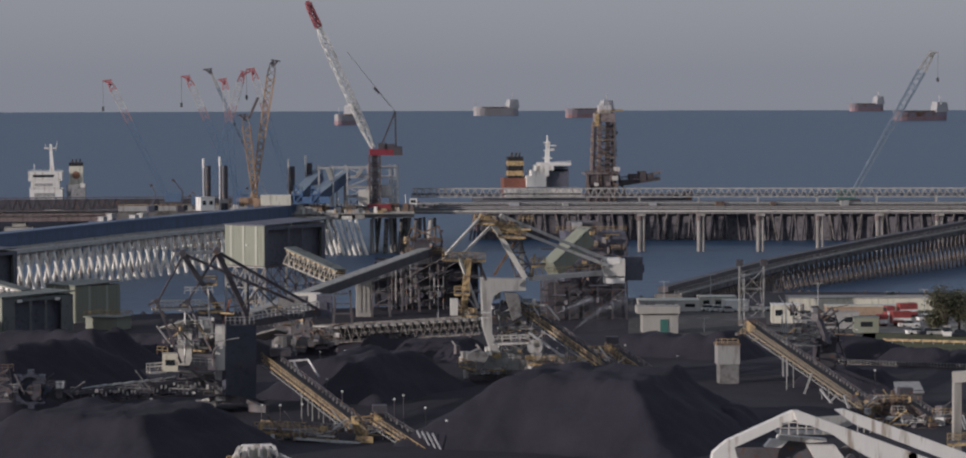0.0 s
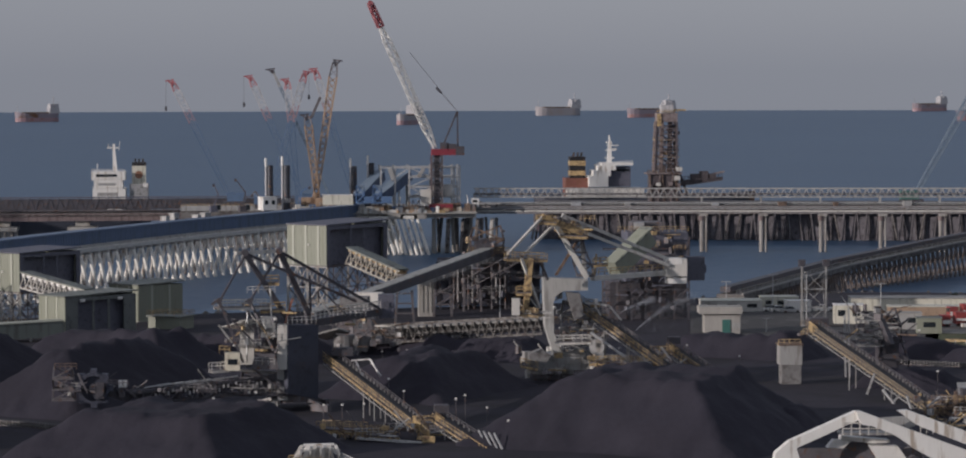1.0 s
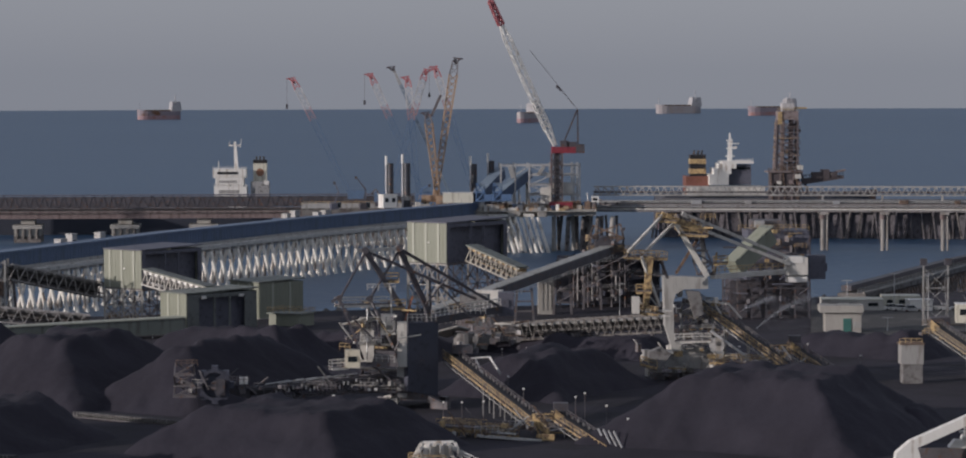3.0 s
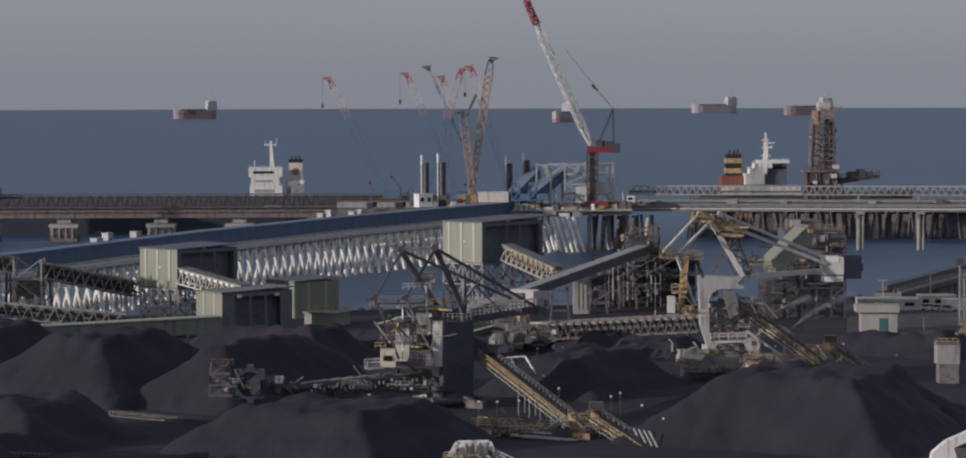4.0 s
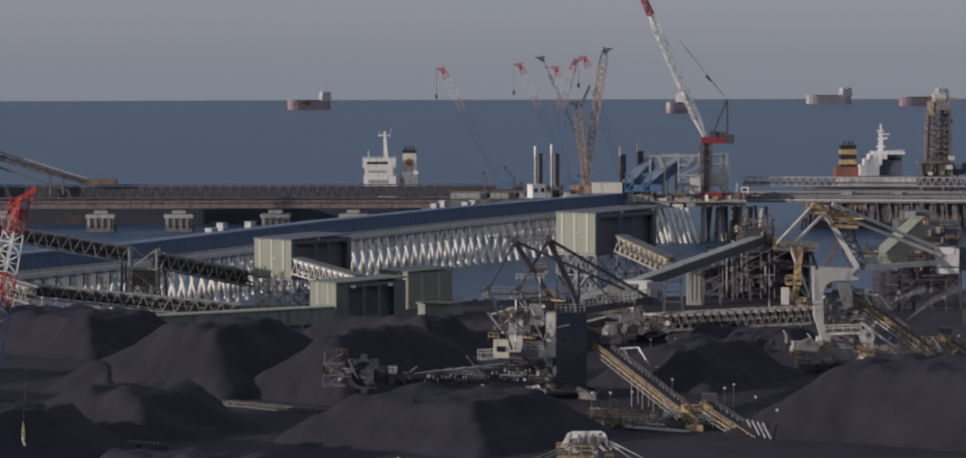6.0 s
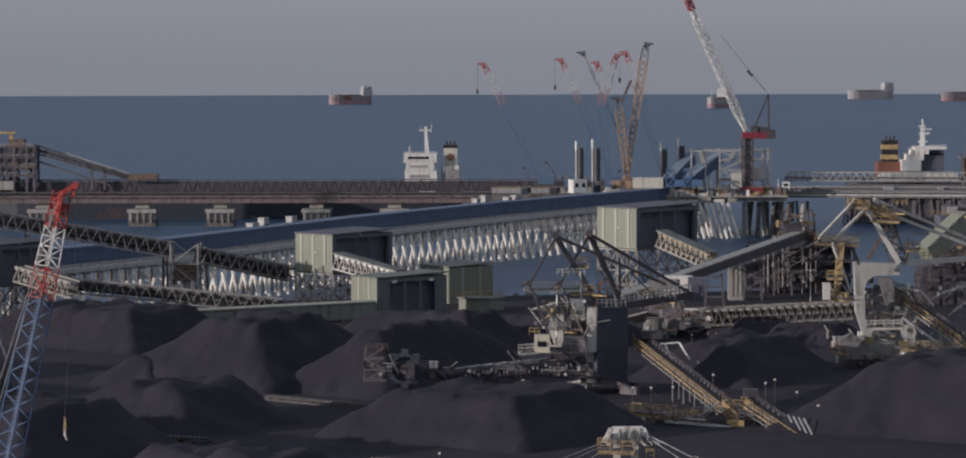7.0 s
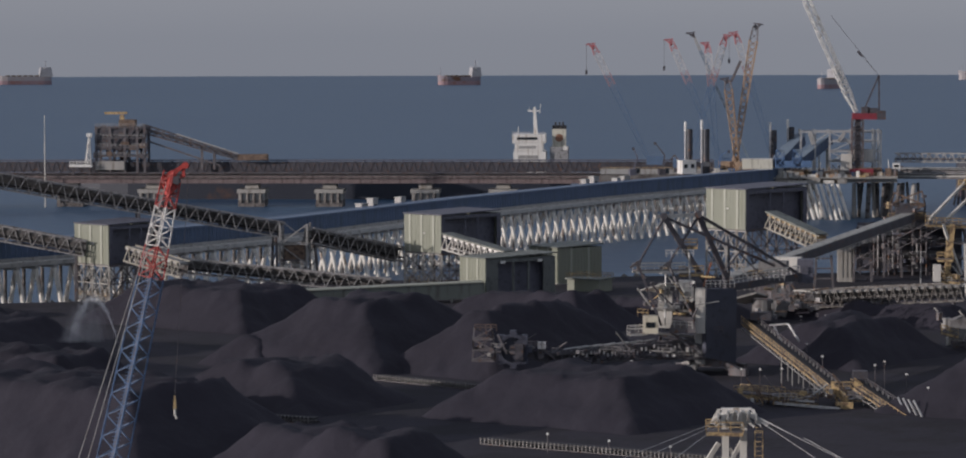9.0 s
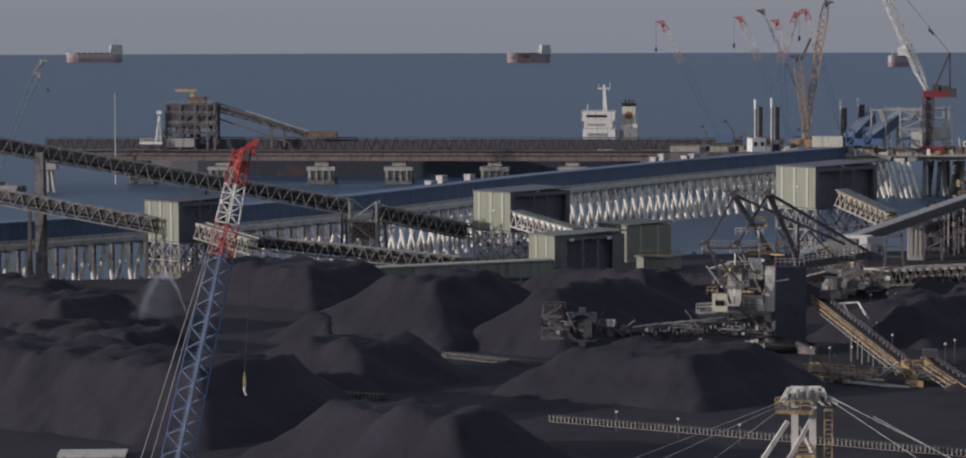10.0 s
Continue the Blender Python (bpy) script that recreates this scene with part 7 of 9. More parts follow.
blue_gallery((40.6, 1046.0, 18.9), (48.9, 1062.0, 26.3))
blue_gallery((47.2, 1046.0, 18.6), (58.2, 1058.0, 26.6))
for i, (u, lab) in enumerate(((0, "blue site machine on the berth"), (1, "blue piling hammer frame on the berth"))):
    p = Vector(((41.0, 1040.0, 17.7), (46.7, 1038.0, 17.8))[i])
    t = thing("piling_frame", p, lab, "piling frame")
    part("frame", Geo().lacing(ring(p, (0, 0, 1), 3, 3), ring(p + UP * 6, (0, 0, 1), 2.6, 2.6), 2, 0.4), BLUE, t)
    part("power_pack", Geo().box(p + Vector((3, -1, 0)), (3.4, 2.4, 2.2)), BLUE, t)
    part("hood", Geo().box(p + Vector((0.2, 0, 5)), (2.6, 2.4, 1.0)), BLUE_PALE, t)


def tower_crane():
    """The big luffing crane: red house on a dark lattice tower, white boom with a red tip."""
    y = 1048.0
    b0 = Vector((67.7, y, HEAD_Z))
    z1 = 33.7
    t = thing("luffing_crane", b0, "luffing crane with a white boom, red house and dark tower", "crane", "lattice cranes")
    ca, cb = ring(b0, (0, 0, 1), 3.6, 3.6), ring((b0.x, y, z1), (0, 0, 1), 3.6, 3.6)
    mast = part("tower", Geo().beam(b0, (b0.x, y, z1), 2.0, 2.0), STEEL_BLACK, t, "dark lattice tower")
    for i in range(4):
        part("chord", Geo().beam(ca[i], cb[i], 0.5), surface("dark red steel", (0.12, 0.03, 0.03), 0.6, 0.1, 0.2, 0.5, 4.0, RUST, 0.2, 0.1) if i == 0 else STEEL_DARK, mast)
    part("lacing", Geo().lacing(ca, cb, 6, 0.25, cross=True), STEEL_DARK, mast, kind="stuff")
    part("house", Geo().beam((65.8, 1048.0, 34.8), (76.9, 1048.0, 34.7), 4.0, 2.1), CRIMSON, t, "red slewing house")
    part("counterweight", Geo().box((75.6, 1048.0, 33.7), (3.0, 4.4, 3.0)), STEEL_BLACK, t)
    part("winch", Geo().box((70.3, 1048.0, 35.6), (2.8, 3, 2.4)), STEEL_BLACK, t)
    part("winch", Geo().box((72.8, 1048.0, 35.6), (3.2, 3, 2.0)), STEEL_BLACK, t)
    ap = Vector((74.8, 1048.0, 48.7))
    part("gantry_leg", Geo().beam((69.4, 1048.0, 35.8), ap, 0.55), STEEL_BLACK, t)
    part("gantry_leg", Geo().beam((75.0, 1048.0, 35.8), ap, 0.55), STEEL_BLACK, t)
    foot, tip = Vector((67.1, 1048.0, 36.2)), Vector((44.7, 1040.0, 85.6))
    m = foot.lerp(tip, 0.84)
    boom = lattice_boom(t, "boom", foot, m, 2.15, 26, WHITE, 0.36, 0.2, 0.4, "white lattice boom")
    # unreadable lettering along the foot of the boom
    for i in range(7):
        q = foot.lerp(m, 0.16 + i * 0.035)
        part("letter_bar", Geo().beam(q + Vector((-0.55, -1.75, 0)), q + Vector((0.55, -1.75, 0.2)), 0.2, 0.75), STEEL_GREY, boom)
    ca, cb = ring(m, tip - foot, 1.7, 1.7), ring(tip, tip - foot, 1.4, 1.4)
    g = Geo()
    for i in range(4):
        g.beam(ca[i], cb[i], 0.5)
    g.lacing(ca, cb, 4, 0.3)
    part("boom_tip", g, HAZED_RED, t, "red boom tip")
    part("tip_sheave", Geo().tube(tip + Vector((0, -0.8, 0)), tip + Vector((0, 0.8, 0)), 1.0, 14), HAZED_RED, t)
    part("stay_rope", Geo().tube(ap, (58.2, 1043.0, 69.0), 0.08, 5), STEEL_DARK, t)
    blk = Vector((68.3, 1046.0, 56.0))
    part("bridle_block", Geo().beam(blk + Vector((-0.9, 0, 0.9)), blk + Vector((0.9, 0, -0.9)), 0.9, 0.8), STEEL_BLACK, t)
    part("luffing_rope", Geo().tube(blk, ap, 0.05, 5), STEEL_DARK, t)
    return t


tower_crane()


# boom colours with haze painted in, so the lower booms sink into the sea
ROSE = surface("hazed rose paint", (0.36, 0.23, 0.24), 0.6, 0, 0.12, 0.6, 4.0, (0.26, 0.17, 0.18), 0.2, 0.1)
BLUE_DULL = surface("hazed blue paint", (0.1, 0.16, 0.26), 0.6, 0, 0.12, 0.6, 4.0, (0.1, 0.14, 0.2), 0.2, 0.1)


def far_crane(head, foot, label, w=2.2, scheme=0, hook=True, lean=1, base=None):
    """A crawler crane on the berth; scheme 0: blue boom with red-white-red head; 1: tan; 2: pale blue."""
    a, b = Vector(foot), Vector(head)
    d = b - a
    base = HEAD_Z if base is None else base
    a = a - d * ((a.z - base - 2.5) / d.z)
    d = b - a
    t = thing("crawler_crane", (a.x, a.y, base), label, "crane", "lattice cranes")
    if scheme == 0:
        cuts = ((0.0, 0.66, BLUE_DULL), (0.66, 0.76, ROSE), (0.76, 0.93, PALE_GREY), (0.93, 1.0, HAZED_RED))
    elif scheme == 1:
        cuts = ((0.0, 0.9, TAN), (0.9, 1.0, STEEL_DARK))
    else:
        cuts = ((0.0, 0.88, BLUE_PALE), (0.88, 1.0, STEEL_GREY))
    for k0, k1, mt in cuts:
        p, q = a.lerp(b, k0), a.lerp(b, k1)
        wa, wb = w * (0.5 if k0 == 0 else 1), w * (0.6 if k1 == 1 else 1)
        ca, cb = ring(p, d, wa, wa), ring(q, d, wb, wb)
        g = Geo()
        for i in range(4):
            g.beam(ca[i], cb[i], 0.2 if mt is BLUE_DULL else 0.45 if mt is TAN else 0.3)
        g.lacing(ca, cb, max(2, round((q - p).length / 2.2)), 0.1 if mt is BLUE_DULL else 0.3 if mt is TAN else 0.18, rungs=False)
        part("boom_section", g, mt, t)
    paint = HAZED_RED if scheme == 0 else STEEL_BLACK if scheme == 1 or w < 1.5 else STEEL_GREY
    hd = part("head", Geo().beam(b - d.normalized() * 1.2, b + Vector((-1.9 * lean, 0, 0.8)), 0.8, 0.7, w2=0.6, h2=0.55), paint, t)
    part("sheave", Geo().tube(b + Vector((0, -0.7, 0)), b + Vector((0, 0.7, 0)), 0.6, 12), paint, hd)
    part("jib", Geo().beam(b + Vector((-2.6 * lean, 0, 0.5)), b + Vector((0.7 * lean, 0, 0.95)), 0.5, 0.45), paint, hd)
    if hook:
        hp = b + Vector((-2.4 * lean, 0, -9))
        part("hoist_rope", Geo().tube(b + Vector((-2.4 * lean, 0, 0.4)), hp, 0.07, 5), STEEL_DARK, t)
        part("hook_block", Geo().box(hp - UP * 1.2, (0.8, 0.8, 1.6)), STEEL_BLACK, t)
    part("house", Geo().box((a.x + 2 * lean, a.y, base + 1.5), (6.5, 4, 3.2)), BLUE_DULL if scheme == 0 else TAN if scheme == 1 else TEAL, t)
    for sy in (-2.2, 2.2):
        part("crawler", Geo().box((a.x + lean, a.y + sy, base), (8, 1.3, 1.5)), STEEL_BLACK, t)
    return t


def barge(at, w, dpt, top=None):
    """A flat construction barge that carries a crane."""
    at = Vector(at)
    top = HEAD_Z if top is None else top
    t = thing("crane_barge", (at.x, at.y, 0), "flat dark construction barge carrying a crane", "barge")
    part("hull", Geo().box((at.x, at.y, -1), (w, dpt, top + 1.0)), DECK, t)
    part("bulwark", Geo().box((at.x, at.y - dpt / 2 - 0.2, top - 1.2), (w, 0.4, 1.8)), STEEL_GREY, t)
    part("handrail", rail(Geo(), (at.x - w / 2, at.y - dpt / 2, top), (at.x + w / 2, at.y - dpt / 2, top), 1.2, 2.5, 0.12), YELLOW, t)
    return t


FC = "blue lattice crane with a red and white head"
far_crane((27.2, 1090.0, 62.8), (40.6, 1090.0, 18.2), FC)
far_crane((23.1, 1075.0, 61.8), (10.5, 1075.0, 18.1), FC, lean=-1, hook=False)
far_crane((16.8, 1070.0, 59.2), (20.4, 1070.0, 18.2), FC, hook=False)
far_crane((4.1, 1082.0, 60.3), (22.4, 1082.0, 18.1), FC)
far_crane((-23.8, 1100.0, 58.8), (-3.8, 1100.0, 18.0), FC)
TAN_L = "tan lattice crane boom standing steeply"
far_crane((33.0, 1052.0, 65.6), (26.4, 1052.0, 22.3), TAN_L, 2.7, 1, False, -1)
far_crane((23.3, 1050.0, 47.0), (26.2, 1050.0, 22.8), "tan lattice crane boom with a folded jib", 2.6, 1, False, 1)
far_crane((11.9, 1078.0, 62.7), (31.6, 1078.0, 18.7), "thin grey-green crane jib", 0.8, 2, False)
far_crane((275.0, 1096.0, 68.4), (244.9, 1096.0, 15.8), "pale blue lattice crane on the wharf", 2.6, 2, True, -1, 14.0)
far_crane((-237.2, 1040.0, 45.9), (-255.2, 1040.0, 2.4), "teal lattice crane with a hanging hook", 2.2, 2, True, -1, 3.0)
barge((-256.5, 1040.0, 2.4), 24, 14, 3.0)
barge((-0.9, 1098.0, 18.1), 40, 26)
for p, q in (((24.6, 1050.0, 46.5), (27.8, 1050.0, 53.7)),):
    t = thing("crane_jib", p, "short dark crane jib", "crane jib")
    part("jib", Geo().beam(p, q, 0.9), STEEL_DARK, t)


# ---- ships ----


def hull_geo(L, B, z0, z1, sheer=0.0):
    """A ship's hull band between two heights, bow at +x, stern at -x."""
    xs = [(-0.5, 0.62), (-0.46, 0.9), (-0.36, 1.0), (0.0, 1.0), (0.3, 1.0), (0.4, 0.82), (0.46, 0.5), (0.5, 0.06)]
    g = Geo()
    pts = []
    for k, w in xs:
        rise = sheer * max(0, (k - 0.3) / 0.2)
        over = 0.012 * L if k == 0.5 and z1 > 6 else 0
        for z in (z0, z1 + rise):
            for s in (-1, 1):
                pts.append((k * L + (over if z > z0 else 0), s * w * B / 2, z))
    n = len(xs)
    f = []
    for i in range(n - 1):
        a, b = 4 * i, 4 * i + 4
        f += [(a, b, b + 2, a + 2), (a + 1, a + 3, b + 3, b + 1), (a + 2, b + 2, b + 3, a + 3), (a, a + 1, b + 1, b)]
    f += [(0, 2, 3, 1), (4 * n - 4, 4 * n - 3, 4 * n - 1, 4 * n - 2)]
    return g.add(pts, f)


def moved(geo, m):
    geo.v = [tuple(m @ Vector(p)) for p in geo.v]
    return geo


def carrier(at, turn, L, label, upper, lower, draft_line=6.0, deck=13.0, B=None, funnel=CREAM, house=WHITE, group="ships at anchor", rich=False, block=0.17):
    """A bulk carrier: hull in two paints, hatches, deckhouse with bridge wings, mast and funnel at the stern."""
    B = B or L * 0.15
    m = Matrix.Translation(at) @ Matrix.Rotation(radians(turn), 4, "Z")
    t = thing("bulk_carrier", at, label, "ship", group)
    part("lower_hull", moved(hull_geo(L, B, -2, draft_line), m), lower, t)
    part("upper_hull", moved(hull_geo(L, B * 1.01, draft_line, deck, 2.5), m), upper, t)
    for i in range(6):
        part("hatch_cover", moved(Geo().box((L * (-0.24 + i * 0.105), 0, deck), (L * 0.075, B * 0.55, 1.8)), m), RUSTY, t)
    hx, lv = -0.40 * L, 2.9 if rich else 2.5
    n = 5
    for i in range(n):
        w = B * (0.86 if i < n - 1 else 0.7)
        h = part("deckhouse", moved(Geo().box((hx, 0, deck + i * lv), (L * block * (1 - 0.05 * i), w, lv - 0.12)), m), house, t)
        if rich:
            part("window_band", moved(Geo().box((hx, 0, deck + i * lv + 1.2), (L * 0.06 * (1 - 0.05 * i) + 0.1, w * 0.8, 0.8)), m), GLASS_DARK if i == n - 1 else STEEL_GREY, h)
            part("railing", moved(rail(Geo(), (hx + L * 0.034, -w / 2, deck + (i + 1) * lv), (hx + L * 0.034, w / 2, deck + (i + 1) * lv), 1.0, 2, 0.1), m), house, h)
    top = deck + n * lv
    part("bridge_wing", moved(Geo().box((hx, 0, top - lv), (L * 0.06, B * 1.02, 1.3)), m), house, t)
    part("mast", moved(Geo().beam((hx, 0, top), (hx - 0.4, 0, top + 9), 1.3, 1.0, w2=0.5, h2=0.5), m), house, t)
    part("yard", moved(Geo().beam((hx, -2.6, top + 5.6), (hx, 2.6, top + 5.6), 0.5, 0.4), m), house, t)
    part("radar", moved(Geo().box((hx + 0.6, 0, top + 7.2), (0.4, 3.4, 0.5)), m), house, t)
    part("funnel", moved(Geo().box((hx - L * 0.075, 0, deck), (L * 0.05, B * 0.3, n * lv - 2.5)), m), funnel, t)
    part("funnel_top", moved(Geo().box((hx - L * 0.075, 0, top - 2.5), (L * 0.051, B * 0.31, 2.0)), m), BLACK, t)
    part("foremast", moved(Geo().beam((L * 0.44, 0, deck), (L * 0.44, 0, deck + 11), 0.5), m), house, t)
    return t


# ship paints below hold the distance haze in their base colour
PINK_HULL = surface("hazed pale hull paint", (0.37, 0.34, 0.34), 0.6, 0, 0.08, 0.03, 0.5, (0.36, 0.31, 0.29), 0.2, 0.05)
FAR_WHITE = surface("hazed ship white", (0.42, 0.415, 0.425), 0.6, 0, 0.08, 0.1, 2.0, (0.32, 0.31, 0.31), 0.2, 0.05)
NAVY_HULL = surface("navy hull paint", (0.03, 0.035, 0.05), 0.6, 0, 0.1, 0.03, 0.5, RUST, 0.1, 0.05)
DARK_HULL = surface("hazed grey-red hull paint", (0.25, 0.215, 0.24), 0.6, 0, 0.1, 0.03, 0.5, RUST, 0.2, 0.05)
SHIPS = [
    # waterline midship, turn, hull colours, length
    ((200.3, 3650.0, 0.0), -112, PINK_HULL, RED_HULL, "bulk carrier at anchor with a pale upper hull", 52),
    ((457.5, 4381.0, 0.0), -160, PINK_HULL, PINK_HULL, "pale-hulled bulk carrier lying at anchor", 69),
    ((563.8, 4165.6, 0.0), -160, DARK_HULL, RED_HULL, "dark and red bulk carrier lying at anchor", 71),
    ((1073.7, 4696.6, 0.0), -160, DARK_HULL, RED_HULL, "dark and red bulk carrier lying at anchor", 60),
    ((935.7, 3790.6, 0.0), -158, DARK_HULL, RED_HULL, "dark and red bulk carrier lying at anchor", 79),
    ((-261.2, 3974.2, 0.0), -158, DARK_HULL, RED_HULL, "dark and red bulk carrier lying at anchor", 57),
    ((-853.1, 4061.3, 0.0), -160, PINK_HULL, RED_HULL, "white-over-red bulk carrier lying at anchor", 74),
]
for at, turn, up_paint, low_paint, lab, length in SHIPS:
    carrier(at, turn, length, lab, up_paint, low_paint, 5.2, 10.8, 15.0, funnel=FAR_WHITE, house=FAR_WHITE, block=0.24)

# ships alongside


def berthed_ship():
    y = 1185.0
    at = Vector((148.2, y, 0))
    t = thing("bulk_carrier", at, "bulk carrier alongside with a yellow and black banded funnel", "ship", "ships alongside")
    x0, x1 = 114.9, 200.7
    m = Matrix.Translation(((x0 + x1) / 2, y, 0)) @ Matrix.Rotation(radians(-3), 4, "Z")
    L = x1 - x0
    part("lower_hull", moved(hull_geo(L, 22, -2, 9), m), NAVY_HULL, t)
    part("upper_hull", moved(hull_geo(L, 22.2, 9, 13.5, 2), m), NAVY_HULL, t)
    part("stern_plate", Geo().box((x0 + 3.5, y - 8.5, 1.0), (7.5, 6, 9.5)), RED_HULL, t, "red stern plating")
    f = Vector((131.4, 1180.0, 18.4))
    zt = 29.2
    h = zt - f.z
    fun = part("funnel", Geo().box((f.x, y, f.z - 6), (6.0, 6.5, h + 6)), BLACK, t, "black funnel with two yellow bands")
    for k in (0.32, 0.68):
        part("band", Geo().box((f.x, y, f.z + h * k), (6.2, 6.7, h * 0.17)), YELLOW, fun)
    for dx in (-1.4, 0.2, 1.6):
        part("exhaust", Geo().tube((f.x + dx, y, zt), (f.x + dx + 0.3, y, zt + 1.6), 0.4, 8), BLACK, fun)
    part("casing", Geo().box((f.x - 0.5, y, f.z - 6), (9, 12, 8.5)), surface("brown casing", (0.2, 0.08, 0.06), 0.6, 0, 0.15, 0.5, 3.0, RUST, 0.3, 0.1), t)
    boxes = ((138.8, 17.7, 7.5, 4.1), (140.2, 21.8, 6.8, 2.2), (142.1, 24.0, 6.8, 1.9), (146.2, 25.9, 12.1, 1.0))
    for x, z, w, hh in boxes:
        part("deckhouse", Geo().box((x, y - 3, z), (w, 14, hh)), WHITE, t)
    part("bridge_front", Geo().box((147.2, y - 2, 17.6), (8.6, 12, 7.6)), BLUE_DARK, t, "grey-blue bridge front")
    part("bridge_window", Geo().box((147.2, y - 8.1, 23.6), (7.6, 0.15, 0.9)), GLASS_DARK, t)
    part("main_deck_house", Geo().box((141.5, y - 4, 13.5), (30, 14, 3.5)), DIRTY_WHITE, t)
    mt = Vector((143.7, 1182.0, 26.4))
    part("mast", Geo().beam(mt, (mt.x + 0.3, mt.y, 34.5), 2.4, 1.8, w2=1.5, h2=1.2), WHITE, t)
    part("mast_pole", Geo().beam((mt.x + 0.2, mt.y, 34.4), (mt.x, mt.y, 37.6), 0.9, 0.8, w2=0.5, h2=0.5), WHITE, t)
    for k, x0_, x1_ in ((0.2, -1.6, 2.0), (0.5, -1.3, 2.6), (0.68, -0.8, 3.6), (0.8, -1.4, 1.2)):
        part("mast_platform", Geo().box((mt.x + (x0_ + x1_) / 2, mt.y, mt.z + 10.2 * k), (x1_ - x0_, 2.0, 0.4)), WHITE, t)
    part("radar", Geo().box((mt.x + 2.0, mt.y - 0.4, mt.z + 5.5), (1.6, 0.5, 0.5)), DIRTY_WHITE, t)
    part("bridge_rail", rail(Geo(), (138.0, y - 9.8, 25.9), (152.0, y - 9.8, 26.9), 0.9, 1.4, 0.12), WHITE, t)
    return t


berthed_ship()


def old_ship():
    y = 1172.0
    at = Vector((-45.6, y, 0))
    t = thing("bulk_carrier", at, "bulk carrier alongside with white deckhouse and cream funnel", "ship", "ships alongside")
    m = Matrix.Translation((-129, y + 4, 0)) @ Matrix.Rotation(radians(180), 4, "Z")
    part("lower_hull", moved(hull_geo(190, 22, -2, 7), m), NAVY_HULL, t)
    part("upper_hull", moved(hull_geo(190, 22.2, 7, 11.5, 0.3), m), NAVY_HULL, t)
    boxes = ((-49.5, 9.8, 12.4, 4.0), (-49.5, 13.8, 12.4, 4.4), (-49.8, 18.2, 10.8, 3.3), (-49.8, 21.5, 12.7, 3.3))
    for i, (x, z, w, hh) in enumerate(boxes):
        h = part("deckhouse", Geo().box((x, y, z), (w, 13, hh)), WHITE, t)
        part("window_band", Geo().box((x - w * 0.05, y - 6.55, z + hh * 0.4), (w * 0.62, 0.15, hh * 0.3)), GLASS_DARK if i == len(boxes) - 1 else STEEL_GREY, h)
        part("railing", rail(Geo(), (x - w / 2, y - 6.6, z + hh), (x + w / 2, y - 6.6, z + hh), 0.9, 1.5, 0.1), WHITE, h)
    b = Vector((-47.4, 1172.0, 24.8))
    zt = 33.7
    part("mast", Geo().beam(b, (b.x - 0.5, b.y, zt + 1.5), 1.9, 1.6, w2=1.0, h2=0.9), WHITE, t)
    part("mast_yard", Geo().beam((b.x - 3, b.y, zt), (b.x + 1.6, b.y, zt), 0.6, 0.5), WHITE, t)
    part("aerial", Geo().beam((b.x + 1.5, b.y, zt - 1), (b.x + 1.9, b.y, zt + 2.6), 0.2), WHITE, t)
    part("aerial", Geo().beam((b.x - 2.5, b.y, zt), (b.x - 2.5, b.y, zt + 1.6), 0.2), WHITE, t)
    part("aerial", Geo().beam((-54.2, 1172.0, 24.8), (-54.1, 1172.0, 27.7), 0.25), WHITE, t)
    f = Vector((-38.3, 1172.0, 20.0))
    hh = 26.9 - f.z
    fun = part("funnel", Geo().box((f.x, y, f.z), (5.2, 6, hh)), CREAM, t, "cream funnel with a dull round badge")
    part("funnel_top", Geo().box((f.x, y, f.z + hh), (5.3, 6.1, 1.3)), BLACK, fun)
    part("badge", Geo().tube((f.x, y - 3.1, f.z + hh * 0.5), (f.x, y - 3.0, f.z + hh * 0.5), 1.5, 20), surface("brown badge", (0.3, 0.15, 0.09), 0.6), fun)
    for dx in (-1.4, 0, 1.4):
        part("exhaust", Geo().tube((f.x + dx, y, f.z + hh + 1.2), (f.x + dx, y, f.z + hh + 2.6), 0.35, 8), BLACK, fun)
    part("engine_casing", Geo().box((f.x, y, 12.5), (7.0, 10, f.z - 12.5)), surface("grey casing", (0.3, 0.3, 0.3), 0.6, 0, 0.1, 0.5, 3.0, GRIME, 0.2, 0.1), t)
    part("lifeboat", Geo().beam((-36.6, 1164.0, 19.8), (-34.8, 1164.0, 19.6), 1.6, 1.4), WHITE, t)
    return t


old_ship()

# ---- ship loaders ----


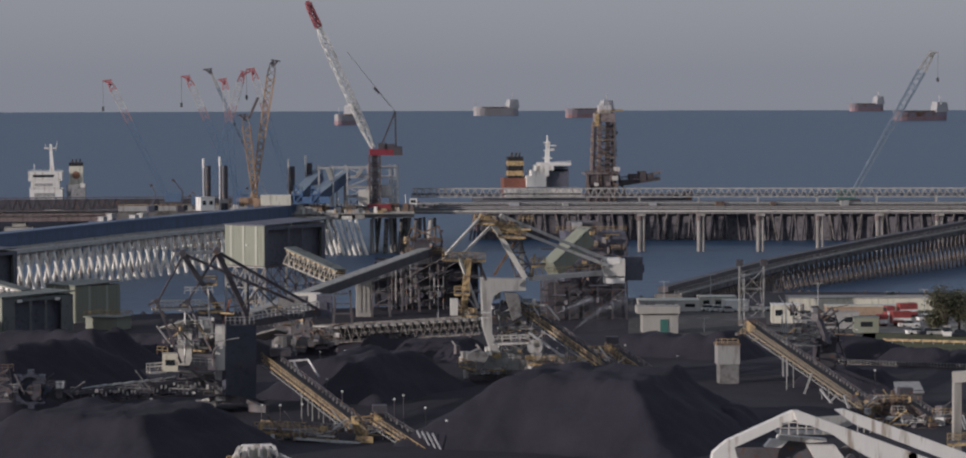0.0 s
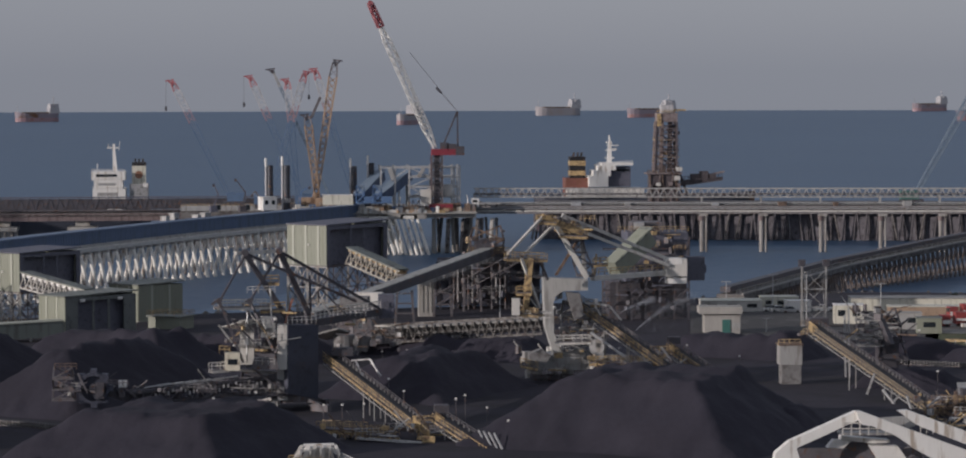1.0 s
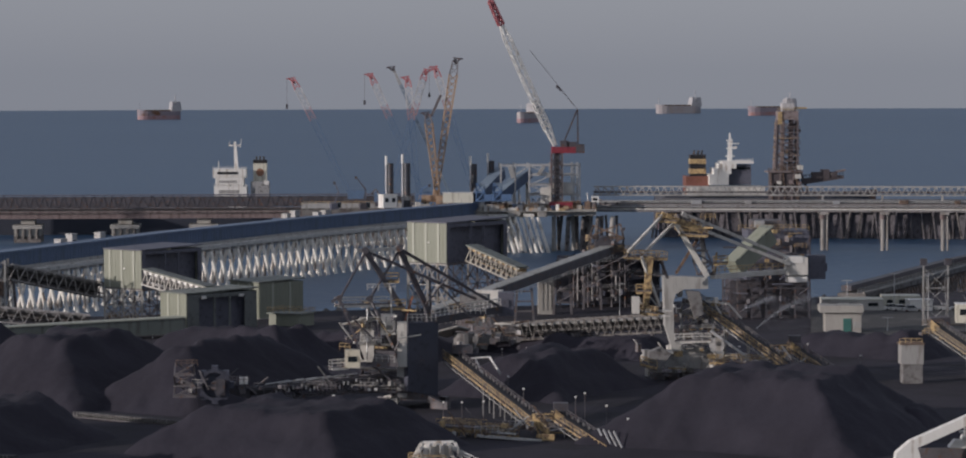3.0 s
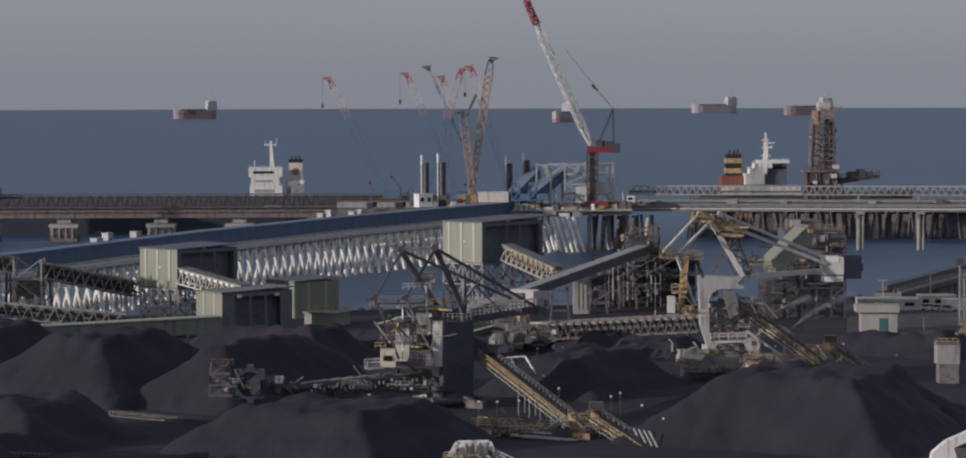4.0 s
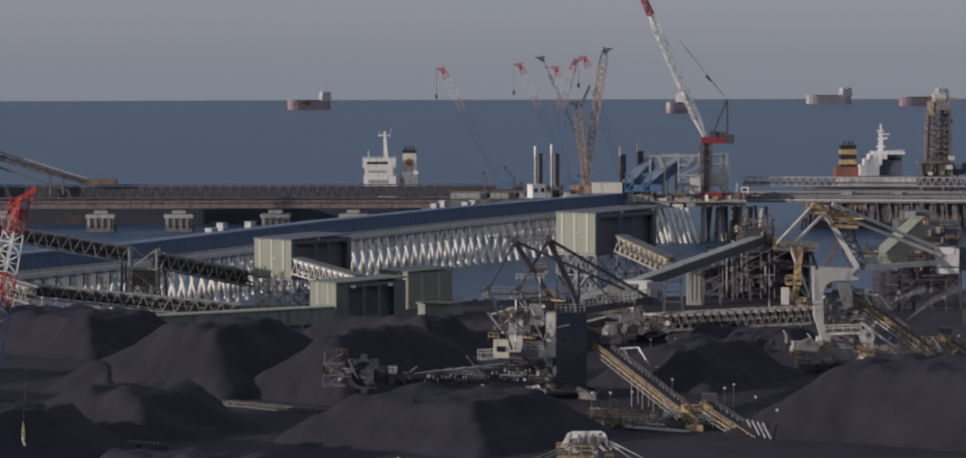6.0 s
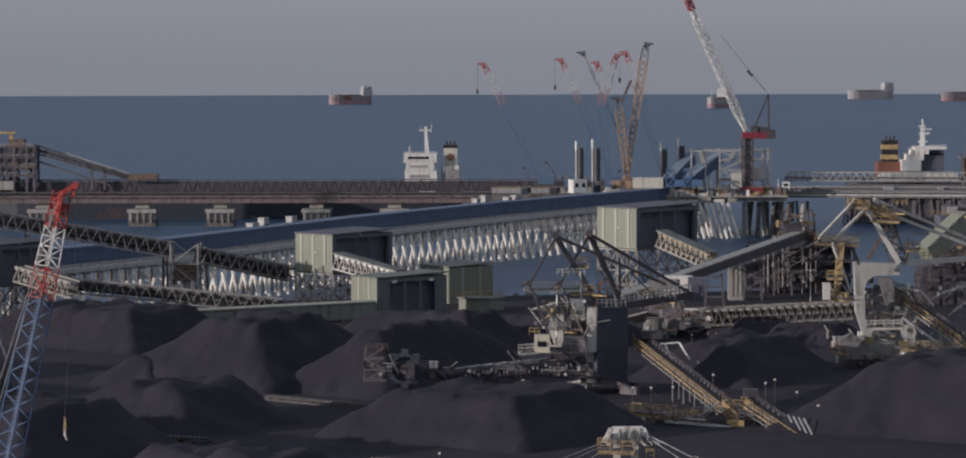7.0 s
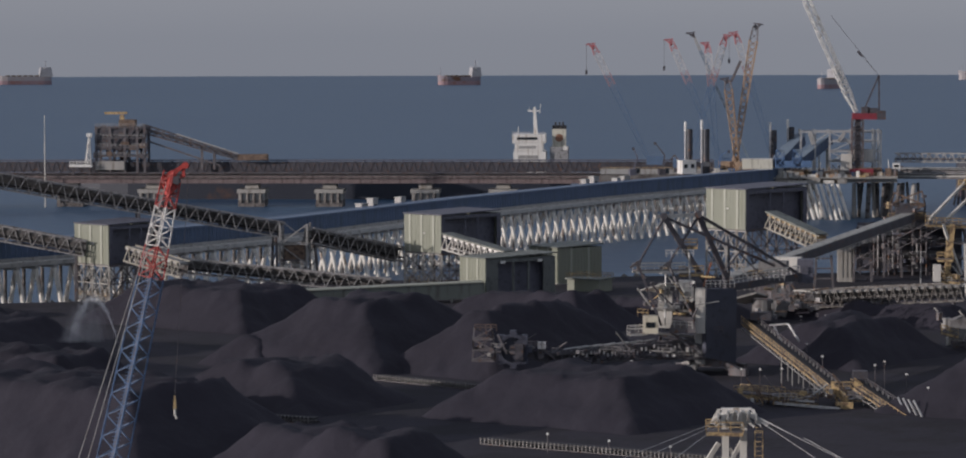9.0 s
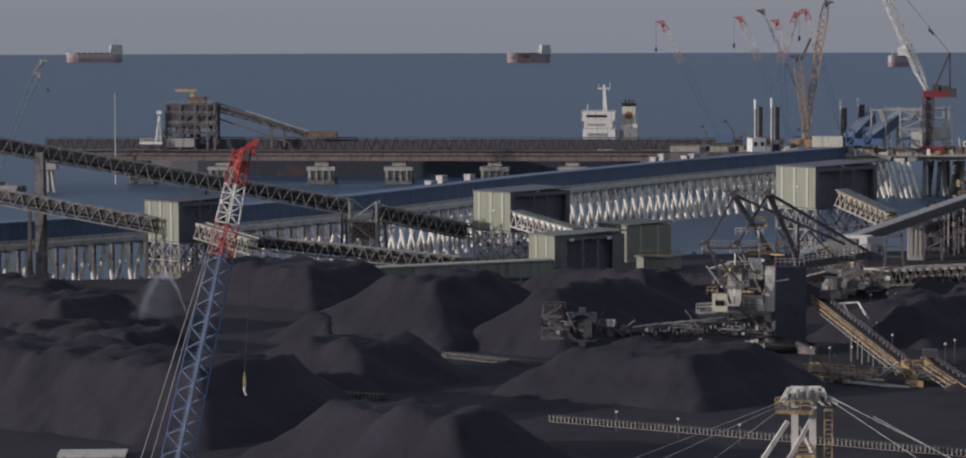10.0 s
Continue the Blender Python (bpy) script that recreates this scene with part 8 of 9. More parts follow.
def loader_tower():
    """The tall lattice ship loader: a slim stair and chute tower with landings, a head house, a dark base and a boom."""
    y = 1126.0
    c = Vector((157.8, 1126.0, 20.2))
    zt = 43.6
    t = thing("ship_loader", (c.x, y, 14), "tall rusty lattice ship loader with a dark boom", "ship loader", "ship loaders")
    mauve = surface("dull brown steel", (0.24, 0.2, 0.195), 0.8, 0.1, 0.25, 0.5, 4.0, (0.14, 0.1, 0.085), 0.3, 0.15)
    deep = surface("dark brown steel", (0.1, 0.085, 0.09), 0.8, 0.1, 0.25, 0.5, 4.0, (0.06, 0.05, 0.05), 0.3, 0.15)
    ca, cb = ring((c.x - 0.2, y, 14), (0, 0, 1), 8.4, 6.4), ring((c.x + 0.4, y, zt), (0, 0, 1), 7.4, 5.6)
    for i in range(4):
        part("tower_leg", Geo().beam(ca[i], cb[i], 0.7), mauve if i < 2 else deep, t)
    part("tower_bracing", Geo().lacing(ca, cb, 9, 0.2), mauve, t, kind="stuff")
    # chute and lift shaft inside the tower
    part("chute", Geo().beam((c.x + 1.6, y, 16), (c.x + 2.0, y, zt), 1.7, 1.7), deep, t, "dark chute inside the tower")
    part("lift_shaft", Geo().beam((c.x - 1.4, y + 1, 16), (c.x - 1.0, y + 1, zt), 1.3, 1.3), mauve, t)
    rng = random.Random(31)
    for i in range(9):
        k = 0.34 + 0.072 * i
        r = [p.lerp(q, k) for p, q in zip(ca, cb)]
        land = part("landing", Geo().plate([r[0] - Vector((0.7, 0.6, 0)), r[1] + Vector((0.9 + 0.8 * (i % 2), -0.6, 0)), r[2] + Vector((0.9, 0, 0)), r[3]], 0.28), mauve if i % 3 else YELLOW, t)
        part("landing_rail", rail(Geo(), r[0] - Vector((0.7, 0.7, 0)), r[1] + Vector((0.9 + 0.8 * (i % 2), -0.7, 0)), 1.1, 1.1, 0.12), mauve if i % 2 else YELLOW, land)
        if i < 8:
            r2 = [p.lerp(q, k + 0.072) for p, q in zip(ca, cb)]
            s0, s1 = (0.1, 0.75) if i % 2 else (0.75, 0.1)
            part("stair_flight", Geo().beam(r[0].lerp(r[1], s0) - Vector((0, 0.8, 0)), r2[0].lerp(r2[1], s1) - Vector((0, 0.8, 0)), 0.7, 0.3), deep, t)
        part("fitting", Geo().box(r[1] + Vector((rng.uniform(-0.6, 0.9), -1.0, 0.1)), (rng.uniform(0.9, 1.8), 1.4, rng.uniform(0.8, 1.5))), rng.choice((deep, STEEL_DARK, RUSTY, mauve)), t)
    for k, w in ((0.38, 2.4), (0.58, 2.0)):
        part("machine_box", Geo().box(ca[0].lerp(cb[1], k) + Vector((0.4, -1.4, 0)), (w, 1.6, 1.7)), DIRTY_WHITE if k < 0.5 else YELLOW, t)
    part("head_house", Geo().box((c.x + 0.5, y, zt), (7.6, 6.5, 3.2)), mauve, t, "brown head house")
    part("head_band", Geo().box((c.x - 2.6, y - 3.4, zt - 1.6), (1.6, 0.4, 4.6)), YELLOW, t, "faded yellow cab front")
    part("head_rail", rail(Geo(), (c.x - 3.4, y - 3.3, zt + 3.2), (c.x + 4.4, y - 3.3, zt + 3.2), 1.2, 1.0, 0.14), YELLOW, t)
    part("top_house", Geo().box((c.x + 0.6, y, zt + 3.2), (4.6, 4.4, 3.0)), PALE_GREY, t)
    part("top_rail", rail(Geo(), (c.x - 1.6, y - 2.2, zt + 6.2), (c.x + 2.8, y - 2.2, zt + 6.2), 1.0, 0.9, 0.14), PALE_GREY, t)
    part("aerial", Geo().tube((c.x + 0.4, y, zt + 6.2), (c.x + 0.4, y, zt + 8.4), 0.16, 6), PALE_GREY, t)
    part("jib_beam", Geo().beam((c.x - 1.5, y - 1, zt + 4.6), (c.x + 7.6, y - 1, zt + 4.3), 0.8, 0.6), YELLOW, t)
    part("base_house", Geo().box((c.x - 0.6, y, 14), (10.5, 9, 10.2)), deep, t)
    for i in range(5):
        x = c.x - 5.6 + i * 2.4
        part("base_leg", Geo().beam((x, y - 4.8, 14), (x + (0.8 if i % 2 else -0.8), y - 4.8, 24.4), 0.4), mauve if i % 2 else RUSTY, t)
    part("base_deck", Geo().box((c.x - 0.8, y - 0.4, 24.2), (13.0, 10.4, 0.5)), mauve, t)
    part("base_rail", rail(Geo(), (c.x - 7.2, y - 5.5, 24.7), (c.x + 5.6, y - 5.5, 24.7), 1.2, 1.1, 0.16), RUSTY, t)
    for i in range(10):
        part("fitting", Geo().box((c.x + rng.uniform(-6, 5), y - 5.0, rng.uniform(17.5, 25.5)), (rng.uniform(0.8, 2.2), 1.2, rng.uniform(0.6, 1.8))), rng.choice((deep, mauve, DIRTY_WHITE, STEEL_DARK)), t)
    part("rake_leg", Geo().beam((c.x + 3.4, y, zt - 13), (c.x + 8.6, y, 16), 0.7), deep, t)
    part("rake_leg", Geo().beam((c.x + 3.6, y + 3, zt - 18), (c.x + 7.2, y + 3, 16), 0.5), deep, t)
    a, b = Vector((163.8, 1126.0, 20.7)), Vector((179.3, 1126.0, 22.4))
    part("boom", Geo().beam(a, b, 3.2, 2.2, w2=2.6, h2=1.3), deep, t, "dark loading boom")
    part("boom_rail", rail(Geo(), a + UP * 1.1, b + UP * 0.7, 1.3, 1.4, 0.16), deep, t)
    for x, z, w, h in ((169.2, 21.6, 3.6, 2.6), (172.4, 22.0, 3.0, 3.2), (175.6, 22.4, 2.6, 1.8)):
        part("boom_head", Geo().box((x, y, z), (w, 3.6, h)), deep, t)
    part("boom_tip", Geo().beam((176.0, y, 24.2), (180.2, y, 25.0), 1.0, 0.6), mauve, t)
    return t


loader_tower()


def old_loader():
    y = 1118.0
    x0, x1 = -207.5, -189.1
    zd, z1 = 13.6, 29.6
    t = thing("ship_loader", ((x0 + x1) / 2, y, zd), "bulky dark old ship loader with a long boom", "ship loader", "ship loaders")
    w = x1 - x0
    part("upper_house", Geo().box((x0 + w * 0.42, y, zd + (z1 - zd) * 0.45), (w * 0.84, 9, (z1 - zd) * 0.5)), STEEL_BLACK, t)
    for k in (0.02, 0.3, 0.6, 0.85, 1.0):
        for yy in (-4.5, 4.5):
            part("leg", Geo().beam((x0 + w * k, y + yy, zd - 1), (x0 + w * k, y + yy, z1), 0.9), STEEL_DARK, t)
    for k in (0.3, 0.5, 0.72, 0.96):
        z = zd + (z1 - zd) * k
        part("floor", Geo().box((x0 + w / 2, y, z), (w, 10, 0.5)), STEEL_DARK, t)
        part("handrail", rail(Geo(), (x0, y - 5, z + 0.5), (x1, y - 5, z + 0.5), 1.1, 1.5, 0.12), STEEL_GREY, t)
    rng = random.Random(8)
    for i in range(26):
        kx, kz = rng.random(), rng.uniform(0.15, 0.95)
        part("plant_box", Geo().box((x0 + w * kx, y + rng.uniform(-4.6, 2), zd + (z1 - zd) * kz), (rng.uniform(1, 4), 2, rng.uniform(0.8, 2.6))), rng.choice((STEEL_BLACK, STEEL_DARK, STEEL_BLACK, RUSTY)), t)
    for i in range(8):
        kx, kz = rng.random(), rng.uniform(0.1, 0.7)
        part("brace", Geo().beam((x0 + w * kx, y - 4.8, zd + (z1 - zd) * kz), (x0 + w * min(1.05, kx + 0.2), y - 4.8, zd + (z1 - zd) * (kz + 0.3)), 0.5), STEEL_BLACK, t)
    part("side_panel", Geo().box((x0 + w * 0.3, y - 5.2, zd), (w * 0.58, 0.4, 3.2)), CONCRETE, t, "pale lower panel")
    part("roof_house", Geo().box((x0 + w * 0.62, y, z1), (6, 5, 2.4)), RUSTY, t)
    part("crane_post", Geo().box((-198.2, y, z1), (1.5, 1.5, 33.7 - z1)), YELLOW, t)
    part("crane_beam", Geo().beam((-204.7, 1118.0, 34.4), (-196.3, 1118.0, 34.4), 1.2, 0.9), YELLOW, t, "yellow service crane beam")
    a, b, c2 = Vector((-190.3, 1116.0, 28.8)), Vector((-154.8, 1116.0, 18.1)), Vector((-143.8, 1116.0, 18.3))
    ca, cb = ring(a, b - a, 3, 3), ring(b, b - a, 2.4, 1.8)
    boom = part("boom", Geo().beam(a, b, 1.6, 1.0), STEEL_DARK, t, "dark sloping boom")
    for i in range(4):
        part("chord", Geo().beam(ca[i], cb[i], 0.4), STEEL_DARK, boom)
    part("lacing", Geo().lacing(ca, cb, 14, 0.25), STEEL_DARK, boom, kind="stuff")
    part("cover", Geo().beam(a.lerp(b, 0.35) + UP * 1.7, b + UP * 1.2, 1.4, 0.5), DIRTY_WHITE, boom)
    part("end_house", Geo().beam(b, c2, 3, 2.2), RUSTY, t)
    part("stay", Geo().beam((-188.7, 1116.0, 24.2), (-161.7, 1116.0, 15.1), 0.6), STEEL_DARK, t)
    for u in (0.62, 0.75):
        p = a.lerp(b, u)
        part("trestle", Geo().beam(p, (p.x, p.y, zd), 0.9), STEEL_DARK, t)
    return t


old_loader()


def jetty_end():
    p = Vector((-212.6, 1112.0, 11.4))
    t = thing("signal_platform", p, "white railed platform with a lattice mast on the old jetty", "platform")
    part("floor", Geo().beam((-216.7, 1112.0, 15.2), (-208.3, 1112.0, 15.1), 3, 0.9), WHITE, t)
    for x in (-215.6, -209.4):
        part("post", Geo().beam((x, 1112.0, 11.4), (x, 1112.0, 14.9), 0.4), STEEL_DARK, t)
    for x in (-211.1, -208.8):
        part("mast_leg", Geo().beam((x, 1112.0, 15.4), (-209.4, 1112.0, 26.1), 0.45), WHITE, t)
    part("mast_lacing", Geo().lacing(ring((-210.0, 1112.0, 15.6), (0, 0, 1), 2.2, 1.6), ring((-209.4, 1112.0, 25.8), (0, 0, 1), 0.8, 0.8), 6, 0.16), WHITE, t, kind="stuff")
    part("mast_head", Geo().box((-209.4, 1112.0, 25.8), (2, 1.2, 1.3)), WHITE, t)
    part("rail", rail(Geo(), (-216.5, 1110.6, 15.6), (-208.5, 1110.6, 15.6), 1.2, 1.4, 0.15), WHITE, t)
    p = Vector((-225.6, 1110.0, -0.2))
    t = thing("light_mast", (p.x, p.y, 0), "slender pale navigation mast", "mast")
    part("pole", Geo().tube((p.x, p.y, -1), (p.x, p.y, 33.9), 0.3, 8, 0.12), DIRTY_WHITE, t)
    p = Vector((-239.7, 1060.0, -0.0))
    t = thing("dolphin", (p.x, p.y, 0), "concrete mooring dolphin on raking piles", "dolphin")
    part("cap", Geo().box((p.x, p.y, 8.0), (7, 6, 3.0)), CONCRETE, t)
    for dx, dy in ((-1, -1), (1, -1), (0, 1)):
        part("support_post", Geo().tube((p.x + dx * 1.6, p.y + dy, 8.0), (p.x + dx * 3.2, p.y + dy * 2, -2), 0.7, 10), CONCRETE, t)


jetty_end()


def jetty_clutter():
    """Small huts, lamps and a lorry along the jetty decks."""
    for x, y, w, h in ((-22.9, 939.6, 3.0, 6.6), (-20.3, 945.0, 4.0, 7.3), (-13.5, 957.2, 3.0, 6.2), (-10.9, 961.9, 4.5, 6.6), (-79.3, 810.1, 4.0, 6.2), (-77.0, 815.8, 3.0, 7.3), (-70.8, 831.7, 3.2, 6.8)):
        boxy("deck_hut", (x, y, 12.2), (w * 0.8, 2.0, h - 0.7), 62, STEEL_GREY, "small pale hut on the trestle deck", "hut", None, 1, "deck huts")
    p = Vector((80.8, 1046.0, 15.9))
    t = thing("lorry", p, "white lorry parked on the jetty", "lorry")
    part("cab", Geo().box(p, (2.4, 2.4, 2.9)), WHITE, t)
    part("windscreen", Geo().box(p + Vector((-0.2, -1.22, 1.5)), (1.7, 0.08, 0.9)), GLASS_DARK, t)
    part("load_bed", Geo().box(p + Vector((5, 0, 0.8)), (7.4, 2.4, 0.6)), STEEL_GREY, t)
    for dx in (0, 3.5, 7.4):
        part("wheel", Geo().tube(p + Vector((dx, -1.3, 0.5)), p + Vector((dx, -0.9, 0.5)), 0.5, 12), BLACK, t)
    rng = random.Random(21)
    for i in range(7):
        x = 87.3 + i * 23.0 + rng.uniform(-8, 8)
        boxy("deck_unit", (x, 1052 - 0.14 * (x - 80), 16.0), (rng.uniform(1.6, 3.4), 2, rng.uniform(0.8, 1.6)), 0, rng.choice((STEEL_GREY, GALV, STEEL_GREY, RUSTY)), "small equipment box on the jetty deck", "equipment box", None, 0, "deck equipment")


jetty_clutter()

# ---- buildings and vehicles by the shore ----
p = Vector((102.8, 646.4, 6.0))
t = boxy("pump_station", p, (7.6, 6, 3.9), -4, CONCRETE, "white block pump station with a green door", "building", CONCRETE, 0)
part("door", Geo().box(p + Vector((0.6, -3.15, 0)), (1.7, 0.15, 3.2), -4), TEAL, t, "green door")
part("upper_storey", Geo().box(p + Vector((-0.3, 0.3, 4.4)), (9.2, 6.4, 1.5), -4), CONCRETE, t)
part("sign", Geo().box(p + Vector((2.7, -3.3, 1.2)), (1.8, 0.1, 1.3), -4), STEEL_GREY, t)
p = Vector((114.5, 706.4, 6.0))
boxy("flat_roof_building", p, (14, 8, 2.6), -3, DIRTY_WHITE, "long low white building behind the pump station", "building", CREAM, 3)
p = Vector((126.7, 710.5, 6.0))
boxy("house", p, (8.5, 6, 3.0), -2, CREAM, "small cream house with dark windows", "building", CREAM, 3)
p = Vector((129.7, 702.6, 6.0))
boxy("tent", p, (5.5, 4, 2.6), 5, WHITE, "plain white shed tent", "tent", WHITE, 0)
p = Vector((134.8, 668.2, 6.0))
boxy("workshop", p, (6.5, 5, 4.2), -8, CREAM, "pale workshop with small windows", "building", WHITE, 2)
p = Vector((159.7, 704.2, 6.0))
boxy("long_store", p, (34, 9, 3.0), -6, CREAM, "long pale low store building", "building", CONCRETE, 0)
p = Vector((156.7, 688.0, 6.0))
boxy("orange_store", p, (17, 5, 2.2), -6, surface("faded orange sheet", (0.36, 0.26, 0.18), 0.6, 0, 0.1, 0.4, 3.0, (0.26, 0.19, 0.14), 0.2, 0.1), "low faded orange-brown shed", "building", CREAM, 0)
p = Vector((143.4, 652.2, 6.0))
boxy("grey_office", p, (8.2, 5, 3.6), -8, STEEL_GREY, "grey demountable office with a dark window", "building", CONCRETE, 2)
p = Vector((146.7, 640.7, 6.0))
boxy("switch_room", p, (5.2, 4, 3.4), -8, GREEN, "grey-green switch room with one window", "building", GREEN_ROOF, 1)

g = Geo()
g.add([(94.3, 634.4, 6.2), (144.3, 621.9, 6.2), (165.4, 706.5, 6.2), (107.4, 722.0, 6.2)], [(0, 1, 2, 3)])
single("pavement", g, surface("asphalt", (0.06, 0.058, 0.056), 0.9, 0, 0.25, 0.1, 1.5, (0.1, 0.095, 0.09), 0.3, 0.2), (160, 650, 6), "dark sealed yard between the buildings", "pavement", kind="structure")
g = Geo()
g.add([(137.0, 604.2, 6.2), (170.8, 586.3, 6.2), (204.2, 701.3, 6.2), (160.4, 697.7, 6.2)], [(0, 1, 2, 3)])
single("grass_verge", g, GRASS, (200, 640, 6), "dry grass and paving by the car park", "grass", kind="structure")
g = Geo()
g.add([(147.5, 638.6, 6.3), (182.4, 626.3, 6.3), (199.7, 685.7, 6.3), (159.6, 691.0, 6.3)], [(0, 1, 2, 3)])
single("car_park", g, PAVING, (200, 650, 6), "pale gravel car park", "car park", kind="structure")


def car(at, turn, paint, label, long=4.6, high=1.6, van=False):
    """A parked car: body, glasshouse, wheels."""
    m = Matrix.Translation(at) @ Matrix.Rotation(radians(turn), 4, "Z")
    t = thing("car", at, label, "car", "parked vehicles")
    b = Geo().box((0, 0, 0.35), (long, 1.8, high * 0.42))
    part("body", moved(b, m), paint, t)
    k = 0.5 if not van else 0.86
    r = Geo()
    x0, x1, zt = -long * k / 2 - 0.2, long * k / 2 - 0.2, high
    zb = 0.35 + high * 0.42
    r.add([(x0, -0.85, zb), (x1, -0.85, zb), (x1, 0.85, zb), (x0, 0.85, zb), (x0 + 0.4, -0.72, zt), (x1 - 0.6, -0.72, zt), (x1 - 0.6, 0.72, zt), (x0 + 0.4, 0.72, zt)],
          [(3, 2, 1, 0), (4, 5, 6, 7), (0, 1, 5, 4), (1, 2, 6, 5), (2, 3, 7, 6), (3, 0, 4, 7)])
    part("glasshouse", moved(r, m), GLASS_DARK, t)
    part("roof", moved(Geo().box(((x0 + x1) / 2 - 0.1, 0, zt), ((x1 - x0) - 0.9, 1.46, 0.08)), m), paint, t)
    for sx in (-0.32, 0.32):
        for sy in (-0.88, 0.88):
            part("wheel", moved(Geo().tube((sx * long, sy - 0.1, 0.34), (sx * long, sy + 0.1, 0.34), 0.34, 12), m), BLACK, t)
    return t


SILVER = surface("silver car paint", (0.5, 0.5, 0.5), 0.35, 0.4, 0.05, 0.5, 4.0, None, 0, 0)
NAVY = surface("dark car paint", (0.04, 0.045, 0.06), 0.35, 0.2, 0.1, 0.5, 4.0, None, 0, 0)
rows = (((156.4, 634.8, 6.0), 5, WHITE), ((158.5, 633.0, 6.0), 5, NAVY), ((161.6, 629.5, 6.0), 80, WHITE), ((164.2, 627.7, 6.0), 4, NAVY), ((159.2, 653.4, 6.0), 6, WHITE),
        ((167.4, 701.3, 6.0), 20, NAVY), ((164.7, 699.7, 6.0), 18, NAVY), ((162.3, 701.9, 6.0), 15, SILVER), ((159.3, 700.5, 6.0), 12, RED), ((170.8, 700.8, 6.0), 20, SILVER), ((173.6, 702.3, 6.0), 20, WHITE),
        ((123.5, 703.4, 6.0), 10, WHITE), ((125.2, 701.3, 6.0), 8, WHITE), ((127.4, 699.1, 6.0), 6, SILVER), ((135.7, 701.8, 6.0), 12, WHITE), ((167.2, 669.0, 6.0), 10, WHITE), ((160.1, 632.7, 6.0), 8, SILVER))
for at, turn, paint in rows:
    nm = "white" if paint is WHITE else "red" if paint is RED else "silver" if paint is SILVER else "dark"
    car(at, turn, paint, "parked " + nm + " car beside the low buildings", van=(turn == 80), high=2.2 if turn == 80 else 1.6)


TRUCK_RED = surface("dull red truck paint", (0.3, 0.06, 0.055), 0.5, 0, 0.15, 0.6, 4.0, (0.14, 0.05, 0.045), 0.2, 0.1)


def red_truck(at, turn):
    m = Matrix.Translation(at) @ Matrix.Rotation(radians(turn), 4, "Z")
    t = thing("truck", at, "red and white service truck in the car park", "truck", "red trucks")
    part("cab", moved(Geo().box((-3.4, 0, 0.6), (1.9, 2.4, 2.3)), m), TRUCK_RED, t)
    part("windscreen", moved(Geo().box((-4.38, 0, 1.7), (0.08, 2.0, 0.9)), m), GLASS_DARK, t)
    part("body", moved(Geo().box((0.9, 0, 0.9), (4.2, 2.4, 2.6)), m), TRUCK_RED, t)
    part("stripe", moved(Geo().box((0.9, -1.22, 1.6), (4.2, 0.06, 0.5)), m), WHITE, t)
    part("front_panel", moved(Geo().box((-3.4, -1.22, 0.9), (1.8, 0.06, 0.9)), m), WHITE, t)
    for x in (-3.2, 0.2, 2.8):
        for sy in (-1.1, 1.1):
            part("wheel", moved(Geo().tube((x, sy - 0.15, 0.5), (x, sy + 0.15, 0.5), 0.5, 12), m), BLACK, t)
    return t


red_truck(Vector((156.9, 655.3, 6.0)), 6)
red_truck(Vector((163.9, 678.1, 6.0)), 8)


def guard_rail():
    a, b = Vector((144.4, 615.5, 6.0)), Vector((175.2, 601.5, 6.0))
    t = thing("guard_rail", a, "long yellow guard rail along the car park", "guard rail")
    part("beam", Geo().beam(a + UP * 0.8, b + UP * 0.8, 0.15, 0.5), YELLOW, t)
    n = 16
    for i in range(n):
        p = a.lerp(b, i / n)
        part("post", Geo().beam(p, p + UP * 0.9, 0.15), GALV, t)


guard_rail()


def lamp_post(foot, top, label="slim grey lamp post"):
    f = Vector(foot)
    t = thing("lamp_post", f, label, "lamp post", "lamp posts")
    part("pole", Geo().tube(f, (f.x, f.y, top), 0.14, 8, 0.09), GALV, t)
    part("arm", Geo().beam((f.x - 0.9, f.y, top), (f.x + 0.9, f.y, top), 0.12), GALV, t)
    for s in (-0.9, 0.9):
        part("lamp", Geo().box((f.x + s, f.y, top - 0.15), (0.6, 0.3, 0.2)), STEEL_GREY, t)


for p, z in (((115.0, 715.8, 6.0), 12.3), ((124.0, 703.3, 6.0), 14.7), ((112.6, 646.7, 6.0), 9.1), ((58.6, 686.8, 6.0), 13.8), ((143.7, 675.6, 6.0), 14.4), ((171.6, 689.6, 6.0), 11.7), ((167.9, 639.5, 6.0), 14.5), ((127.2, 677.8, 6.0), 16.3)):
    lamp_post(p, z)


